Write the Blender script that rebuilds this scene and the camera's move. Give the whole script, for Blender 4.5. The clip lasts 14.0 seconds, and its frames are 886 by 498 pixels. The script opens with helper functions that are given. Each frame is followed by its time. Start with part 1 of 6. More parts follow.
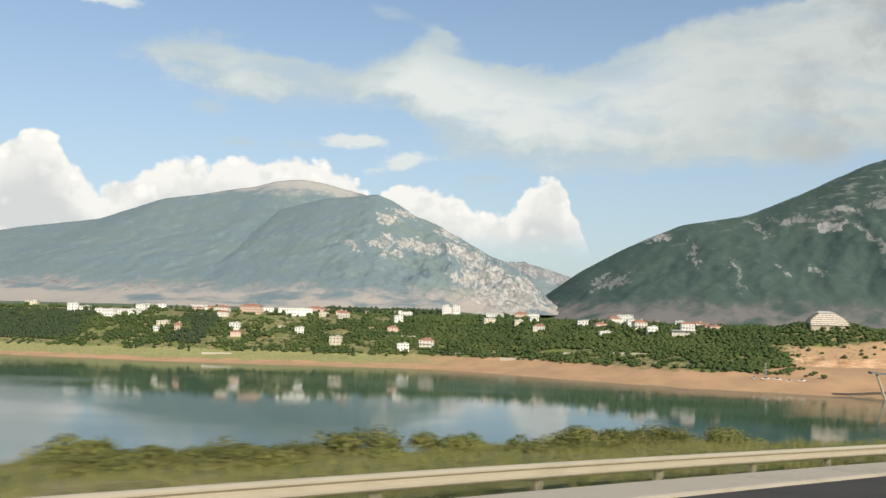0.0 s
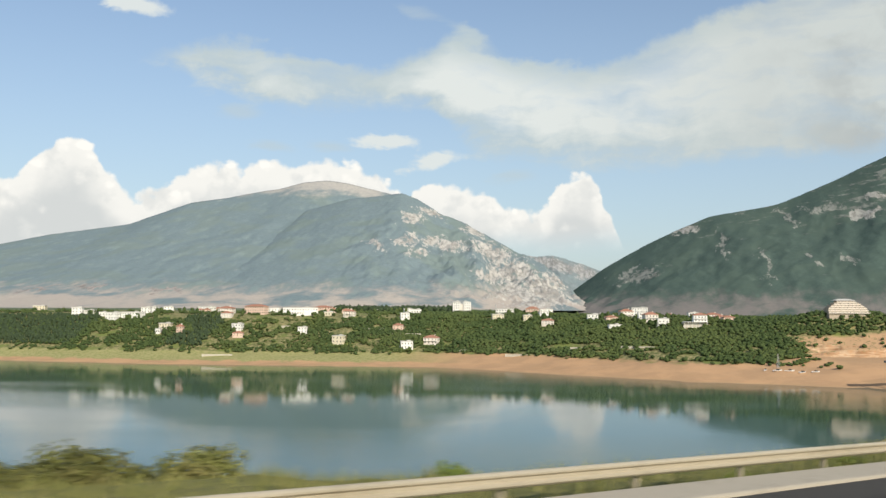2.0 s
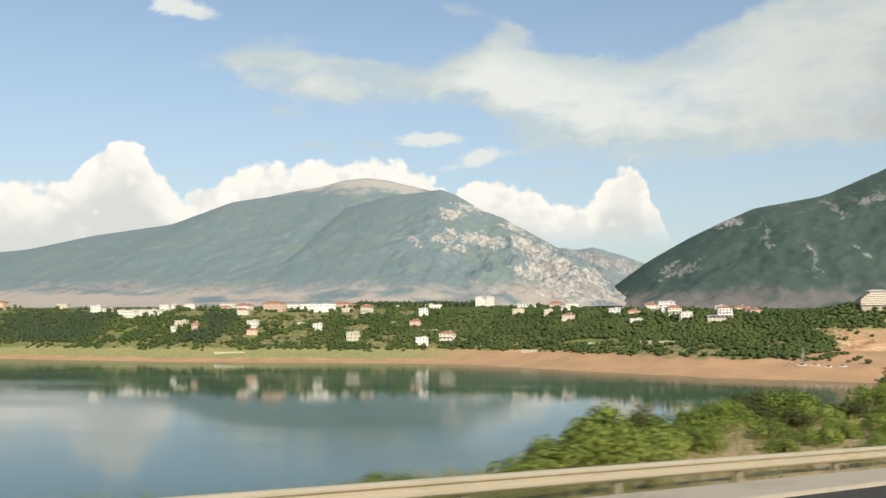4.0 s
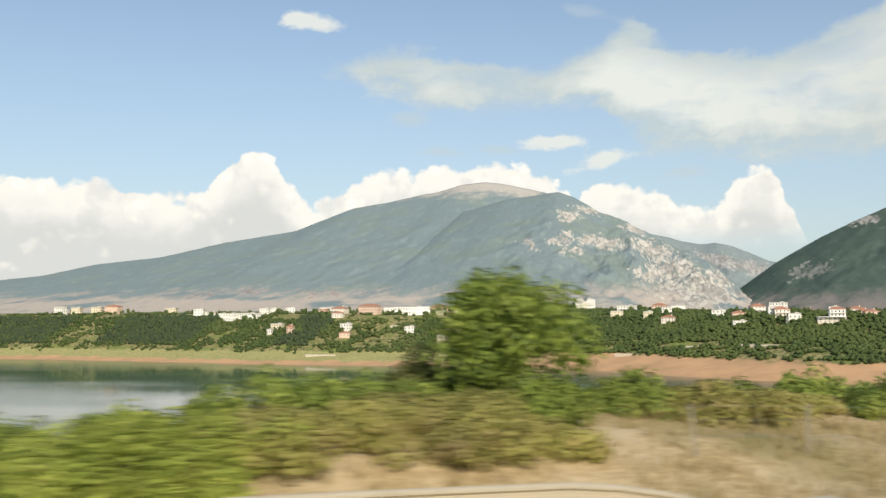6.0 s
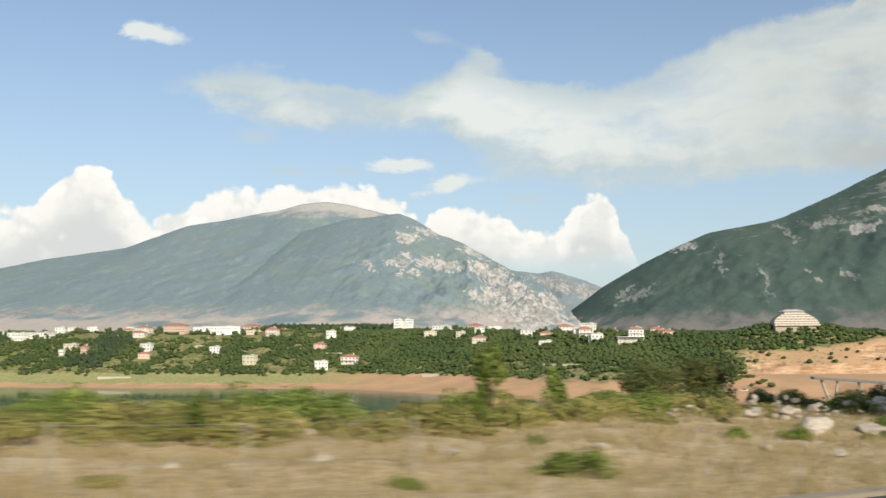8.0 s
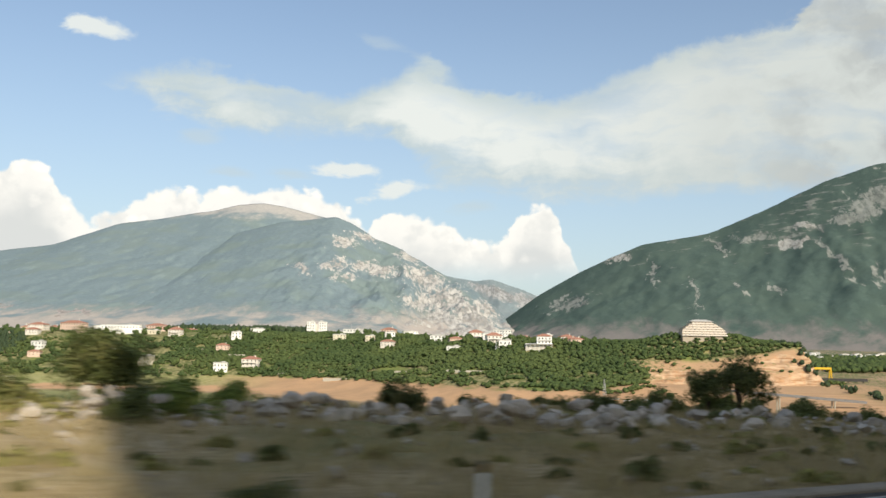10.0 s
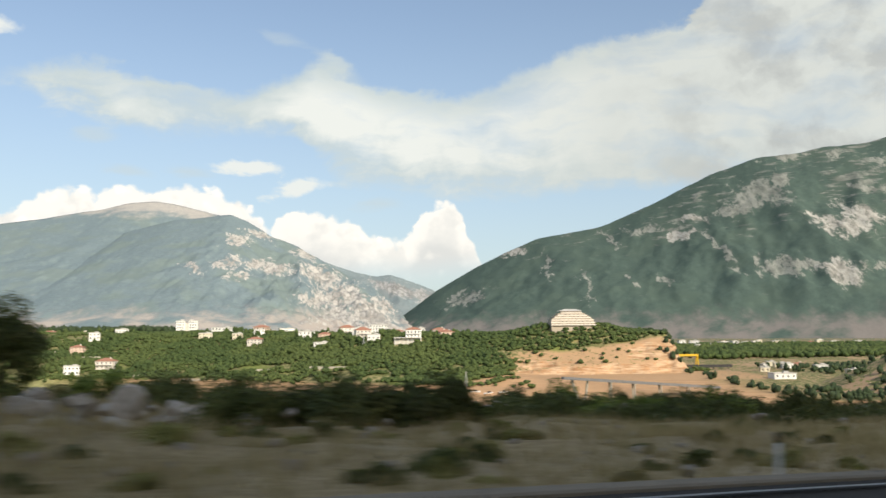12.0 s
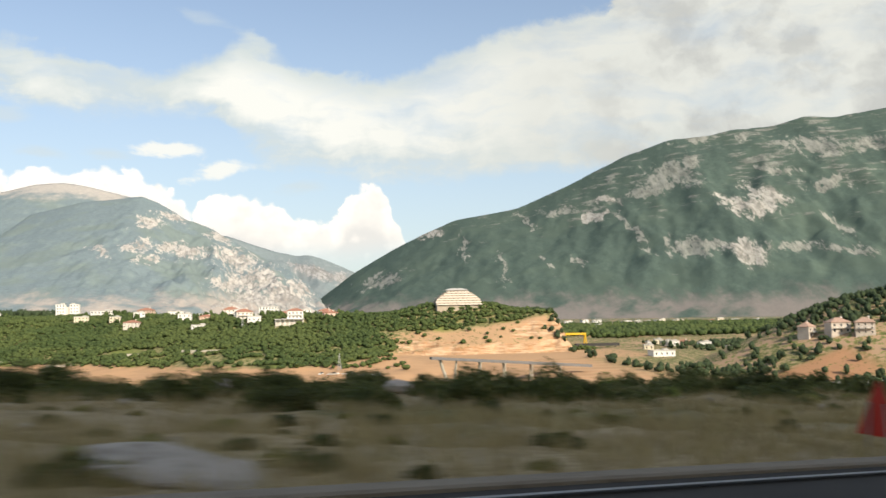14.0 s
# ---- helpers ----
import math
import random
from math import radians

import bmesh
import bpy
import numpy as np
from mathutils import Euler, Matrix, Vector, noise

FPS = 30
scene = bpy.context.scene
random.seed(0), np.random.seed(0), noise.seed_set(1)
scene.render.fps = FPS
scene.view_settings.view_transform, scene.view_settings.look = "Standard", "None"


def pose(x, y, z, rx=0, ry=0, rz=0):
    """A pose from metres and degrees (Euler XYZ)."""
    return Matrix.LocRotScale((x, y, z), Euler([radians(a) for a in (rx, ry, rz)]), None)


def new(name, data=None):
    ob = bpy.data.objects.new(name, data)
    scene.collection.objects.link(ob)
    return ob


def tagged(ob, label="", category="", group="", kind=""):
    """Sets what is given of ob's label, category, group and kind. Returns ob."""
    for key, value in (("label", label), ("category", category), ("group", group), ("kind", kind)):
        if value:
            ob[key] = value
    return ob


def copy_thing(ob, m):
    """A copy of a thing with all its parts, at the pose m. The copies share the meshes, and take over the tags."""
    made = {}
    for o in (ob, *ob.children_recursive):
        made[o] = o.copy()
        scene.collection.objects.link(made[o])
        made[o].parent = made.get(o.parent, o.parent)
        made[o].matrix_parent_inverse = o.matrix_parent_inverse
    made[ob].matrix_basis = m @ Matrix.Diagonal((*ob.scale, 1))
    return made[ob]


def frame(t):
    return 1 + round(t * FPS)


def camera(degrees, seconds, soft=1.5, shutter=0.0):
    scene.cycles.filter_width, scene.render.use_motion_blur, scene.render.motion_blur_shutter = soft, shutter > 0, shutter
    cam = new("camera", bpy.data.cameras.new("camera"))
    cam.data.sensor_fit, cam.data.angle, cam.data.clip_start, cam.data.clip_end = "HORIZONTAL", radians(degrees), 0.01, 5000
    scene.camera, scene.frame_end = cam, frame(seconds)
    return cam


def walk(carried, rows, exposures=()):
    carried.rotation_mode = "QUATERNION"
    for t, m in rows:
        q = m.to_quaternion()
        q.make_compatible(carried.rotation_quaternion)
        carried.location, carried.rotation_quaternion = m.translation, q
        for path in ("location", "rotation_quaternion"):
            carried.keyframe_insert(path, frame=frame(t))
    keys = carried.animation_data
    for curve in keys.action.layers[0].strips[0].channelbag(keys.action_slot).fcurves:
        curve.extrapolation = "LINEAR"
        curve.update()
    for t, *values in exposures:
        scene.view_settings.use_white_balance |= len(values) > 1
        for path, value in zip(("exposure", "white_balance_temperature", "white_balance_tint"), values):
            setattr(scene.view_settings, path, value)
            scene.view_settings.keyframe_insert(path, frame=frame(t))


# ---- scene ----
cam = camera(51.47, 14.0, soft=1.5, shutter=0.5)
PATH = [
    (0.0, pose(0.00, 0.00, 0.00, 93.72, -1.41, 0.00)),
    (0.5, pose(6.24, 5.77, -0.39, 93.53, -1.07, 0.53)),
    (1.0, pose(12.67, 11.33, -0.80, 93.69, -1.05, 0.53)),
    (1.5, pose(19.16, 16.82, -1.22, 93.22, -0.86, 1.56)),
    (2.0, pose(25.61, 22.35, -1.66, 93.60, -0.20, 2.10)),
    (4.5, pose(57.26, 50.72, -4.01, 93.41, 0.30, 7.32)),
    (5.0, pose(63.57, 56.42, -4.50, 93.88, 0.38, 10.39)),
    (5.5, pose(69.91, 62.07, -4.99, 94.03, 0.54, 12.33)),
    (6.0, pose(76.29, 67.69, -5.48, 93.75, 0.47, 12.75)),
    (6.5, pose(82.71, 73.26, -5.96, 93.98, 0.59, 10.51)),
    (7.0, pose(89.16, 78.79, -6.45, 94.96, 0.29, 7.27)),
    (7.5, pose(95.64, 84.29, -6.93, 95.23, 0.35, 4.87)),
    (8.0, pose(102.15, 89.77, -7.41, 95.03, 0.31, 3.16)),
    (10.5, pose(135.10, 116.60, -9.81, 95.74, -0.86, -1.14)),
    (11.0, pose(142.02, 121.53, -10.30, 95.95, -0.53, -2.19)),
    (11.5, pose(149.15, 126.16, -10.79, 95.87, -0.06, -4.29)),
    (12.0, pose(156.46, 130.49, -11.29, 95.32, 0.46, -6.29)),
    (12.5, pose(163.95, 134.51, -11.79, 95.35, 0.24, -8.03)),
    (13.0, pose(171.60, 138.22, -12.30, 94.84, 0.23, -8.82)),
    (13.5, pose(179.37, 141.65, -12.81, 94.62, 0.35, -9.68)),
    (14.0, pose(187.24, 144.87, -13.33, 94.20, 1.04, -10.88)),
]
walk(cam, PATH, exposures=[(0.0, 0.12, 6550, 10), (2.0, 0.12, 6550, 10), (5.0, 0.2, 6850, 10), (8.0, 0.18, 6600, 10), (10.5, 0.24, 6700, 10), (12.0, 0.28, 6800, 11), (14.0, 0.42, 7000, 13)])

# ---- world, sun, exposure ----
SUN_AZ, SUN_EL = 152.0, 30.0      # where the sun stands, clockwise from +y, and its height


def node(tree, kind, ins=(), **attrs):
    n = tree.nodes.new(kind)
    for k, v in attrs.items():
        setattr(n, k, v)
    for k, v in dict(ins).items():
        if isinstance(v, bpy.types.NodeSocket):
            tree.links.new(v, n.inputs[k])
        else:
            n.inputs[k].default_value = v
    return n


def math_(tree, op, a, b=0.0, clamp=False):
    return node(tree, "ShaderNodeMath", {0: a, 1: b}, operation=op, use_clamp=clamp).outputs[0]


def smooth(tree, v, lo, hi):
    n = node(tree, "ShaderNodeMapRange", {"Value": v, "From Min": lo, "From Max": hi}, interpolation_type="SMOOTHSTEP")
    return n.outputs["Result"]


def mix_rgb(tree, fac, a, b, blend="MIX"):
    n = node(tree, "ShaderNodeMix", data_type="RGBA", blend_type=blend)
    for k, v in ((0, fac), (6, a), (7, b)):
        if isinstance(v, bpy.types.NodeSocket):
            tree.links.new(v, n.inputs[k])
        else:
            n.inputs[k].default_value = v if k == 0 else (*v, 1)[:4]
    return n.outputs[2]


def make_world():
    w = bpy.data.worlds.new("sky")
    scene.world = w
    w.use_nodes = True
    t = w.node_tree
    t.nodes.clear()
    sky = node(t, "ShaderNodeTexSky", sky_type="NISHITA", sun_disc=False, sun_elevation=radians(SUN_EL),
               sun_rotation=radians(SUN_AZ), altitude=400, air_density=1.0, dust_density=1.6, ozone_density=1.5)
    skyc = node(t, "ShaderNodeMix", {0: 1.0}, data_type="RGBA", blend_type="MULTIPLY")
    t.links.new(sky.outputs[0], skyc.inputs[6])
    skyc.inputs[7].default_value = (SKY, SKY, SKY, 1)
    co = node(t, "ShaderNodeTexCoord").outputs["Generated"]
    sep = node(t, "ShaderNodeSeparateXYZ", {0: co})
    az = math_(t, "MULTIPLY", math_(t, "ARCTAN2", sep.outputs[0], sep.outputs[1]), 57.2958)
    el = math_(t, "MULTIPLY", math_(t, "ARCSINE", sep.outputs[2]), 57.2958)
    p = node(t, "ShaderNodeCombineXYZ", {0: az, 1: el}).outputs[0]
    # wind-drawn wobble for every cloud edge
    wob = node(t, "ShaderNodeTexNoise", {"Vector": p, "Scale": 0.5, "Detail": 9, "Roughness": 0.6})
    puff = node(t, "ShaderNodeTexVoronoi", {"Vector": mapped(t, p, (1.0, 1.25, 1.0), wob.outputs["Color"], 0.9), "Scale": 0.55, "Smoothness": 0.35, "Detail": 2.0, "Roughness": 0.45},
                feature="SMOOTH_F1").outputs["Distance"]
    lump = node(t, "ShaderNodeTexNoise", {"Vector": p, "Scale": 0.34, "Detail": 5, "Roughness": 0.5}).outputs[0]
    swirl = node(t, "ShaderNodeTexNoise", {"Vector": p, "Scale": 0.16, "Detail": 4, "Roughness": 0.55})
    drawn = mapped(t, p, (0.30, 1.0, 1.0), swirl.outputs["Color"], 3.0)
    veil = node(t, "ShaderNodeTexNoise", {"Vector": drawn, "Scale": 0.5, "Detail": 8, "Roughness": 0.56})
    grain = math_(t, "SUBTRACT", veil.outputs[0], 0.5)

    def outline(knots, az_):
        """A height that follows the bearing from knot to knot."""
        ramp = node(t, "ShaderNodeValToRGB", {0: math_(t, "DIVIDE", math_(t, "ADD", az_, 70.0), 140.0, clamp=True)})
        els = ramp.color_ramp.elements
        while len(els) < len(knots):
            els.new(0.5)
        for e_, (a, h) in zip(els, knots):
            e_.position = (a + 70.0) / 140.0
            e_.color = (h / 40.0,) * 3 + (1,)
        return math_(t, "MULTIPLY", ramp.outputs[0], 40.0)

    def patches(blobs, amount):
        q = node(t, "ShaderNodeVectorMath", {0: veil.outputs["Color"], 1: (-0.5, -0.5, -0.5)}, operation="ADD").outputs[0]
        q = node(t, "ShaderNodeVectorMath", {0: q, 1: amount}, operation="MULTIPLY").outputs[0]
        q = node(t, "ShaderNodeVectorMath", {0: p, 1: q}, operation="ADD").outputs[0]
        total = None
        for a, e, ra, re, turn in blobs:
            m = node(t, "ShaderNodeMapping", {"Vector": q, "Location": (a, e, 0), "Rotation": (0, 0, radians(turn)),
                                              "Scale": (ra, re, 1)}, vector_type="TEXTURE").outputs[0]
            d = math_(t, "SUBTRACT", 1.0, node(t, "ShaderNodeVectorMath", {0: m}, operation="LENGTH").outputs["Value"])
            total = d if total is None else math_(t, "MAXIMUM", total, d)
        return total

    # the long drawn-out bank
    shift = math_(t, "MULTIPLY", math_(t, "SUBTRACT", swirl.outputs[0], 0.5), 2.4)
    az_b = math_(t, "ADD", az, math_(t, "MULTIPLY", grain, 5.0))
    curl = math_(t, "SUBTRACT", wob.outputs[0], 0.5)
    el_b = math_(t, "ADD", el, math_(t, "ADD", math_(t, "MULTIPLY", grain, 2.8), math_(t, "MULTIPLY", curl, 1.9)))
    over = math_(t, "SUBTRACT", outline(BANK_TOP, az_b), el_b)
    under = math_(t, "SUBTRACT", el_b, outline(BANK_FOOT, az_b))
    bank = math_(t, "MULTIPLY", smooth(t, over, -0.15, 0.75), smooth(t, math_(t, "ADD", under, math_(t, "MULTIPLY", shift, 0.3)), -0.4, 1.3))
    body = math_(t, "ADD", 0.86, math_(t, "MULTIPLY", grain, 1.5), clamp=True)
    bank = math_(t, "MULTIPLY", math_(t, "MULTIPLY", bank, body), 1.1, clamp=True)
    deep = math_(t, "MULTIPLY", smooth(t, over, 0.3, 2.6), smooth(t, under, 0.4, 3.6))
    bank_c = mix_rgb(t, math_(t, "ADD", deep, math_(t, "ADD", math_(t, "MULTIPLY", grain, 1.5), math_(t, "MULTIPLY", curl, 1.2)), clamp=True), CLOUD_VEIL, CLOUD_THICK)
    bank_c = mix_rgb(t, math_(t, "MULTIPLY", smooth(t, az, 2.0, 22.0), 0.72), bank_c, CLOUD_DULL)
    # heaped and shaded where it closes over the mountain
    tower = node(t, "ShaderNodeTexNoise", {"Vector": mapped(t, p, (1.0, 1.3, 1.0), wob.outputs["Color"], 1.6), "Scale": 0.22, "Detail": 7, "Roughness": 0.55}).outputs[0]
    heap = math_(t, "MULTIPLY", smooth(t, az, 14.0, 27.0), smooth(t, math_(t, "ADD", tower, math_(t, "MULTIPLY", math_(t, "SUBTRACT", el, 14.0), -0.008)), 0.40, 0.64))
    bank_c = mix_rgb(t, math_(t, "MULTIPLY", heap, 0.85), bank_c, CLOUD_DUSK)
    thin = math_(t, "ADD", patches(PATCHES, (3.6, 2.2, 0)), math_(t, "ADD", math_(t, "MULTIPLY", grain, 3.0), math_(t, "MULTIPLY", curl, 1.2)))
    thin_a = math_(t, "MULTIPLY", smooth(t, thin, 0.05, 0.6), 0.92)
    faint = math_(t, "ADD", patches(WISPS, (4.0, 2.0, 0)), math_(t, "MULTIPLY", grain, 1.8))
    faint_a = math_(t, "MULTIPLY", smooth(t, faint, 0.0, 0.9), 0.5)
    # cumulus rising behind the mountains
    bump_ = math_(t, "MULTIPLY", math_(t, "SUBTRACT", 1.15, puff), 1.15)
    rag = math_(t, "MULTIPLY", math_(t, "SUBTRACT", wob.outputs[0], 0.5), 1.3)
    az_c = math_(t, "ADD", az, math_(t, "MULTIPLY", rag, 0.5))
    rise = math_(t, "ADD", math_(t, "SUBTRACT", outline(CUMULUS_TOP, az_c), el), math_(t, "ADD", bump_, rag))
    cum_a = math_(t, "MULTIPLY", smooth(t, rise, 0.22, 0.62), smooth(t, math_(t, "SUBTRACT", el, outline(CUMULUS_FOOT, az)), -0.4, 1.8))
    shade = math_(t, "ADD", math_(t, "MULTIPLY", math_(t, "SUBTRACT", 1.0, smooth(t, rise, 0.9, 3.6)), 0.75), math_(t, "MULTIPLY", smooth(t, math_(t, "SUBTRACT", 1.0, puff), 0.25, 0.70), 0.55), clamp=True)
    shade = math_(t, "MULTIPLY", shade, math_(t, "ADD", 0.45, smooth(t, lump, 0.34, 0.56), clamp=True))
    cum_c = mix_rgb(t, shade, CLOUD_GREY, CLOUD_WHITE)
    # pale haze low in the sky
    haze = math_(t, "ADD", math_(t, "MULTIPLY", math_(t, "SUBTRACT", 1.0, smooth(t, el, 0.0, 22.0)), 0.46), 0.13)
    base = mix_rgb(t, haze, skyc.outputs[2], SKY_HAZE)
    c = mix_rgb(t, faint_a, base, CLOUD_VEIL)
    c = mix_rgb(t, cum_a, c, cum_c)
    c = mix_rgb(t, thin_a, c, CLOUD_THICK)
    c = mix_rgb(t, bank, c, bank_c)
    bg = node(t, "ShaderNodeBackground", {"Color": c, "Strength": 1.0})
    out = node(t, "ShaderNodeOutputWorld")
    t.links.new(bg.outputs[0], out.inputs[0])


def mapped(tree, vec, scale, offset, amount):
    """A vector scaled by axis and pushed about by a noise's colour."""
    off = node(tree, "ShaderNodeVectorMath", {0: offset, 1: (-0.5, -0.5, -0.5)}, operation="ADD").outputs[0]
    off = node(tree, "ShaderNodeVectorMath", {0: off, 1: (amount, amount, 0)}, operation="MULTIPLY").outputs[0]
    vec = node(tree, "ShaderNodeVectorMath", {0: vec, 1: off}, operation="ADD").outputs[0]
    return node(tree, "ShaderNodeVectorMath", {0: vec, 1: scale}, operation="MULTIPLY").outputs[0]


SKY = 0.125
CLOUD_WHITE, CLOUD_GREY = (0.94, 0.925, 0.87), (0.62, 0.645, 0.64)
CLOUD_VEIL, CLOUD_THICK, CLOUD_DUSK, CLOUD_DULL = (0.495, 0.578, 0.60), (0.705, 0.748, 0.73), (0.40, 0.432, 0.435), (0.525, 0.57, 0.555)
SKY_HAZE = (0.44, 0.55, 0.62)
# bearing and height of the clouds' outlines, degrees
BANK_TOP = [(-21, 14.6), (-19.2, 15.3), (-16.6, 15.8), (-13.9, 16.0), (-11.0, 15.4), (-8.2, 14.7), (-6.0, 14.8), (-4.0, 15.6), (-1.6, 17.0), (0.4, 16.5), (2.9, 15.6),
            (6.4, 14.9), (8.6, 15.0), (10.9, 16.1), (13.6, 17.1), (16.2, 17.8), (19, 18.3), (22, 18.8), (24, 24), (27, 30), (60, 34)]
BANK_FOOT = [(-21, 15.2), (-19.2, 14.6), (-16.6, 13.5), (-14.9, 12.9), (-12.5, 12.1), (-9.6, 12.0), (-6.8, 12.3), (-3.6, 12.4), (-2.0, 10.8), (-0.6, 9.7), (1.5, 9.2), (4.5, 8.8),
             (8, 8.4), (12, 8.6), (15, 8.8), (20, 8.8), (26, 9.4), (40, 8.0), (60, 9.0)]
CUMULUS_TOP = [(-60, 6.0), (-46, 7.5), (-36, 7.6), (-34, 7.5), (-29, 6.9), (-27.4, 7.2), (-25.6, 9.0), (-24.3, 9.7), (-23.2, 9.1), (-22.2, 7.5), (-20.8, 6.4), (-19.4, 6.8), (-18.2, 8.0), (-15.5, 8.5),
               (-9.4, 8.9), (-6.8, 8.4), (-5.0, 7.0), (-4.4, 6.3), (-3.6, 7.5), (-1.8, 7.6), (0.6, 7.1), (2.1, 5.8), (4.0, 6.2), (5.1, 8.1), (6.2, 8.6), (7.2, 8.0), (8.0, 5.9), (9.2, 3.4), (11, 0), (50, 0)]
CUMULUS_FOOT = [(-60, 0), (-6, 0), (-3, 2.4), (2, 3.4), (5, 3.2), (9.2, 3.6), (12, 6)]
# bearing, height, half width, half height, turn: degrees
PATCHES = [(-21.0, 17.6, 2.3, 0.85, -12), (-5.9, 10.2, 3.0, 0.6, -3), (-2.9, 9.0, 2.4, 0.75, 8), (-70, 30, 22, 8, 0), (150, 35, 30, 10, 0), (-130, 28, 30, 9, 0)]
WISPS = [(-14.5, 11.7, 1.5, 0.7, 8), (-12.8, 9.9, 1.8, 0.6, -5), (-9.5, 10.0, 2.4, 0.6, 0), (-1.0, 16.6, 4.0, 0.9, -28), (2.2, 8.0, 2.0, 0.8, 0), (10, 42, 25, 8, 10)]
make_world()

sun = new("sun", bpy.data.lights.new("sun", "SUN"))
sun.data.energy, sun.data.angle, sun.data.color = 4.2, radians(0.6), (1.0, 0.93, 0.80)
ray_dir = Vector((-math.sin(radians(SUN_AZ)) * math.cos(radians(SUN_EL)), -math.cos(radians(SUN_AZ)) * math.cos(radians(SUN_EL)),
                  -math.sin(radians(SUN_EL))))
sun.rotation_euler = ray_dir.to_track_quat("-Z", "Y").to_euler()
sun.location = (-100, -200, 300)


# ---- materials ----
MATS = {}


def surface(name, colours, scale=2.0, rough=0.85, bump=0.3, fine=14.0, metal=0.0, spec=0.3, vary=0.0, stretch=(1, 1, 1), fine_mix=0.5):
    """Noise-mixed colours at two scales, with a fine relief. scale: patches per metre."""
    if name in MATS:
        return MATS[name]
    m = bpy.data.materials.new(name)
    m.use_nodes = True
    t = m.node_tree
    b = t.nodes["Principled BSDF"]
    co = node(t, "ShaderNodeTexCoord").outputs["Object"]
    co = node(t, "ShaderNodeVectorMath", {0: co, 1: stretch}, operation="MULTIPLY").outputs[0]
    n1 = node(t, "ShaderNodeTexNoise", {"Vector": co, "Scale": scale, "Detail": 5, "Roughness": 0.6}).outputs[0]
    n2 = node(t, "ShaderNodeTexNoise", {"Vector": co, "Scale": scale * fine, "Detail": 4, "Roughness": 0.65}).outputs[0]
    f = node(t, "ShaderNodeMix", {0: fine_mix, 2: n1, 3: n2}).outputs[0]
    ramp = node(t, "ShaderNodeValToRGB", {0: f})
    els = ramp.color_ramp.elements
    while len(els) < len(colours):
        els.new(0.5)
    for i, c in enumerate(colours):
        els[i].position = 0.36 + 0.28 * i / max(1, len(colours) - 1)
        els[i].color = (*c, 1)
    col = ramp.outputs[0]
    if vary:
        info = node(t, "ShaderNodeObjectInfo").outputs["Random"]
        k = node(t, "ShaderNodeMapRange", {"Value": info, "To Min": 1 - vary, "To Max": 1 + vary}).outputs[0]
        g = node(t, "ShaderNodeCombineXYZ", {0: k, 1: k, 2: k}).outputs[0]
        col = node(t, "ShaderNodeVectorMath", {0: col, 1: g}, operation="MULTIPLY").outputs[0]
    t.links.new(col, b.inputs["Base Color"])
    b.inputs["Roughness"].default_value, b.inputs["Metallic"].default_value = rough, metal
    b.inputs["Specular IOR Level"].default_value = spec
    if bump:
        bp = node(t, "ShaderNodeBump", {"Height": n2, "Strength": bump, "Distance": 0.3 / (scale * fine)})
        t.links.new(bp.outputs[0], b.inputs["Normal"])
    MATS[name] = m
    return m


# ---- the road's line: where the camera's lane runs ----
ROAD = np.array([(-175, -178, 11), (-98, -105, 6.5), (-23, -25, 1.4), (0, 0, 0), (25.6, 22.4, -1.7), (51, 45, -3.5), (76.3, 67.7, -5.5),
                 (102.1, 89.8, -7.4), (128.4, 111.4, -9.3), (156.5, 130.5, -11.3), (187.2, 144.9, -13.3), (219.5, 155.5, -15.2),
                 (252.8, 162.4, -17), (330, 168, -20), (420, 160, -23)], float)


def catmull(pts, n=24):
    pts = np.vstack([2 * pts[0] - pts[1], pts, 2 * pts[-1] - pts[-2]])
    out = []
    for i in range(1, len(pts) - 2):
        a, b, c, d = pts[i - 1:i + 3]
        for k in range(n):
            u = k / n
            out.append(0.5 * (2 * b + (c - a) * u + (2 * a - 5 * b + 4 * c - d) * u * u + (3 * b - a - 3 * c + d) * u ** 3))
    out.append(pts[-2])
    return np.array(out)


LINE = catmull(ROAD)
LINE_S = np.r_[0, np.cumsum(np.hypot(*np.diff(LINE[:, :2], axis=0).T))]
S0 = LINE_S[np.argmin(np.hypot(LINE[:, 0], LINE[:, 1]))]
LINE_S = LINE_S - S0                 # metres along the road from the first camera place
TAN = np.gradient(LINE[:, :2], axis=0)
TAN /= np.linalg.norm(TAN, axis=1)[:, None]


def along(s, o=0.0, dz=0.0):
    """The place s metres along the road, o metres to its left, dz over the camera's height there."""
    p = [np.interp(s, LINE_S, LINE[:, k]) for k in range(3)]
    tx, ty = np.interp(s, LINE_S, TAN[:, 0]), np.interp(s, LINE_S, TAN[:, 1])
    return Vector((p[0] - ty * o, p[1] + tx * o, p[2] + dz))


def bearing(s):
    return math.degrees(math.atan2(np.interp(s, LINE_S, TAN[:, 1]), np.interp(s, LINE_S, TAN[:, 0])))


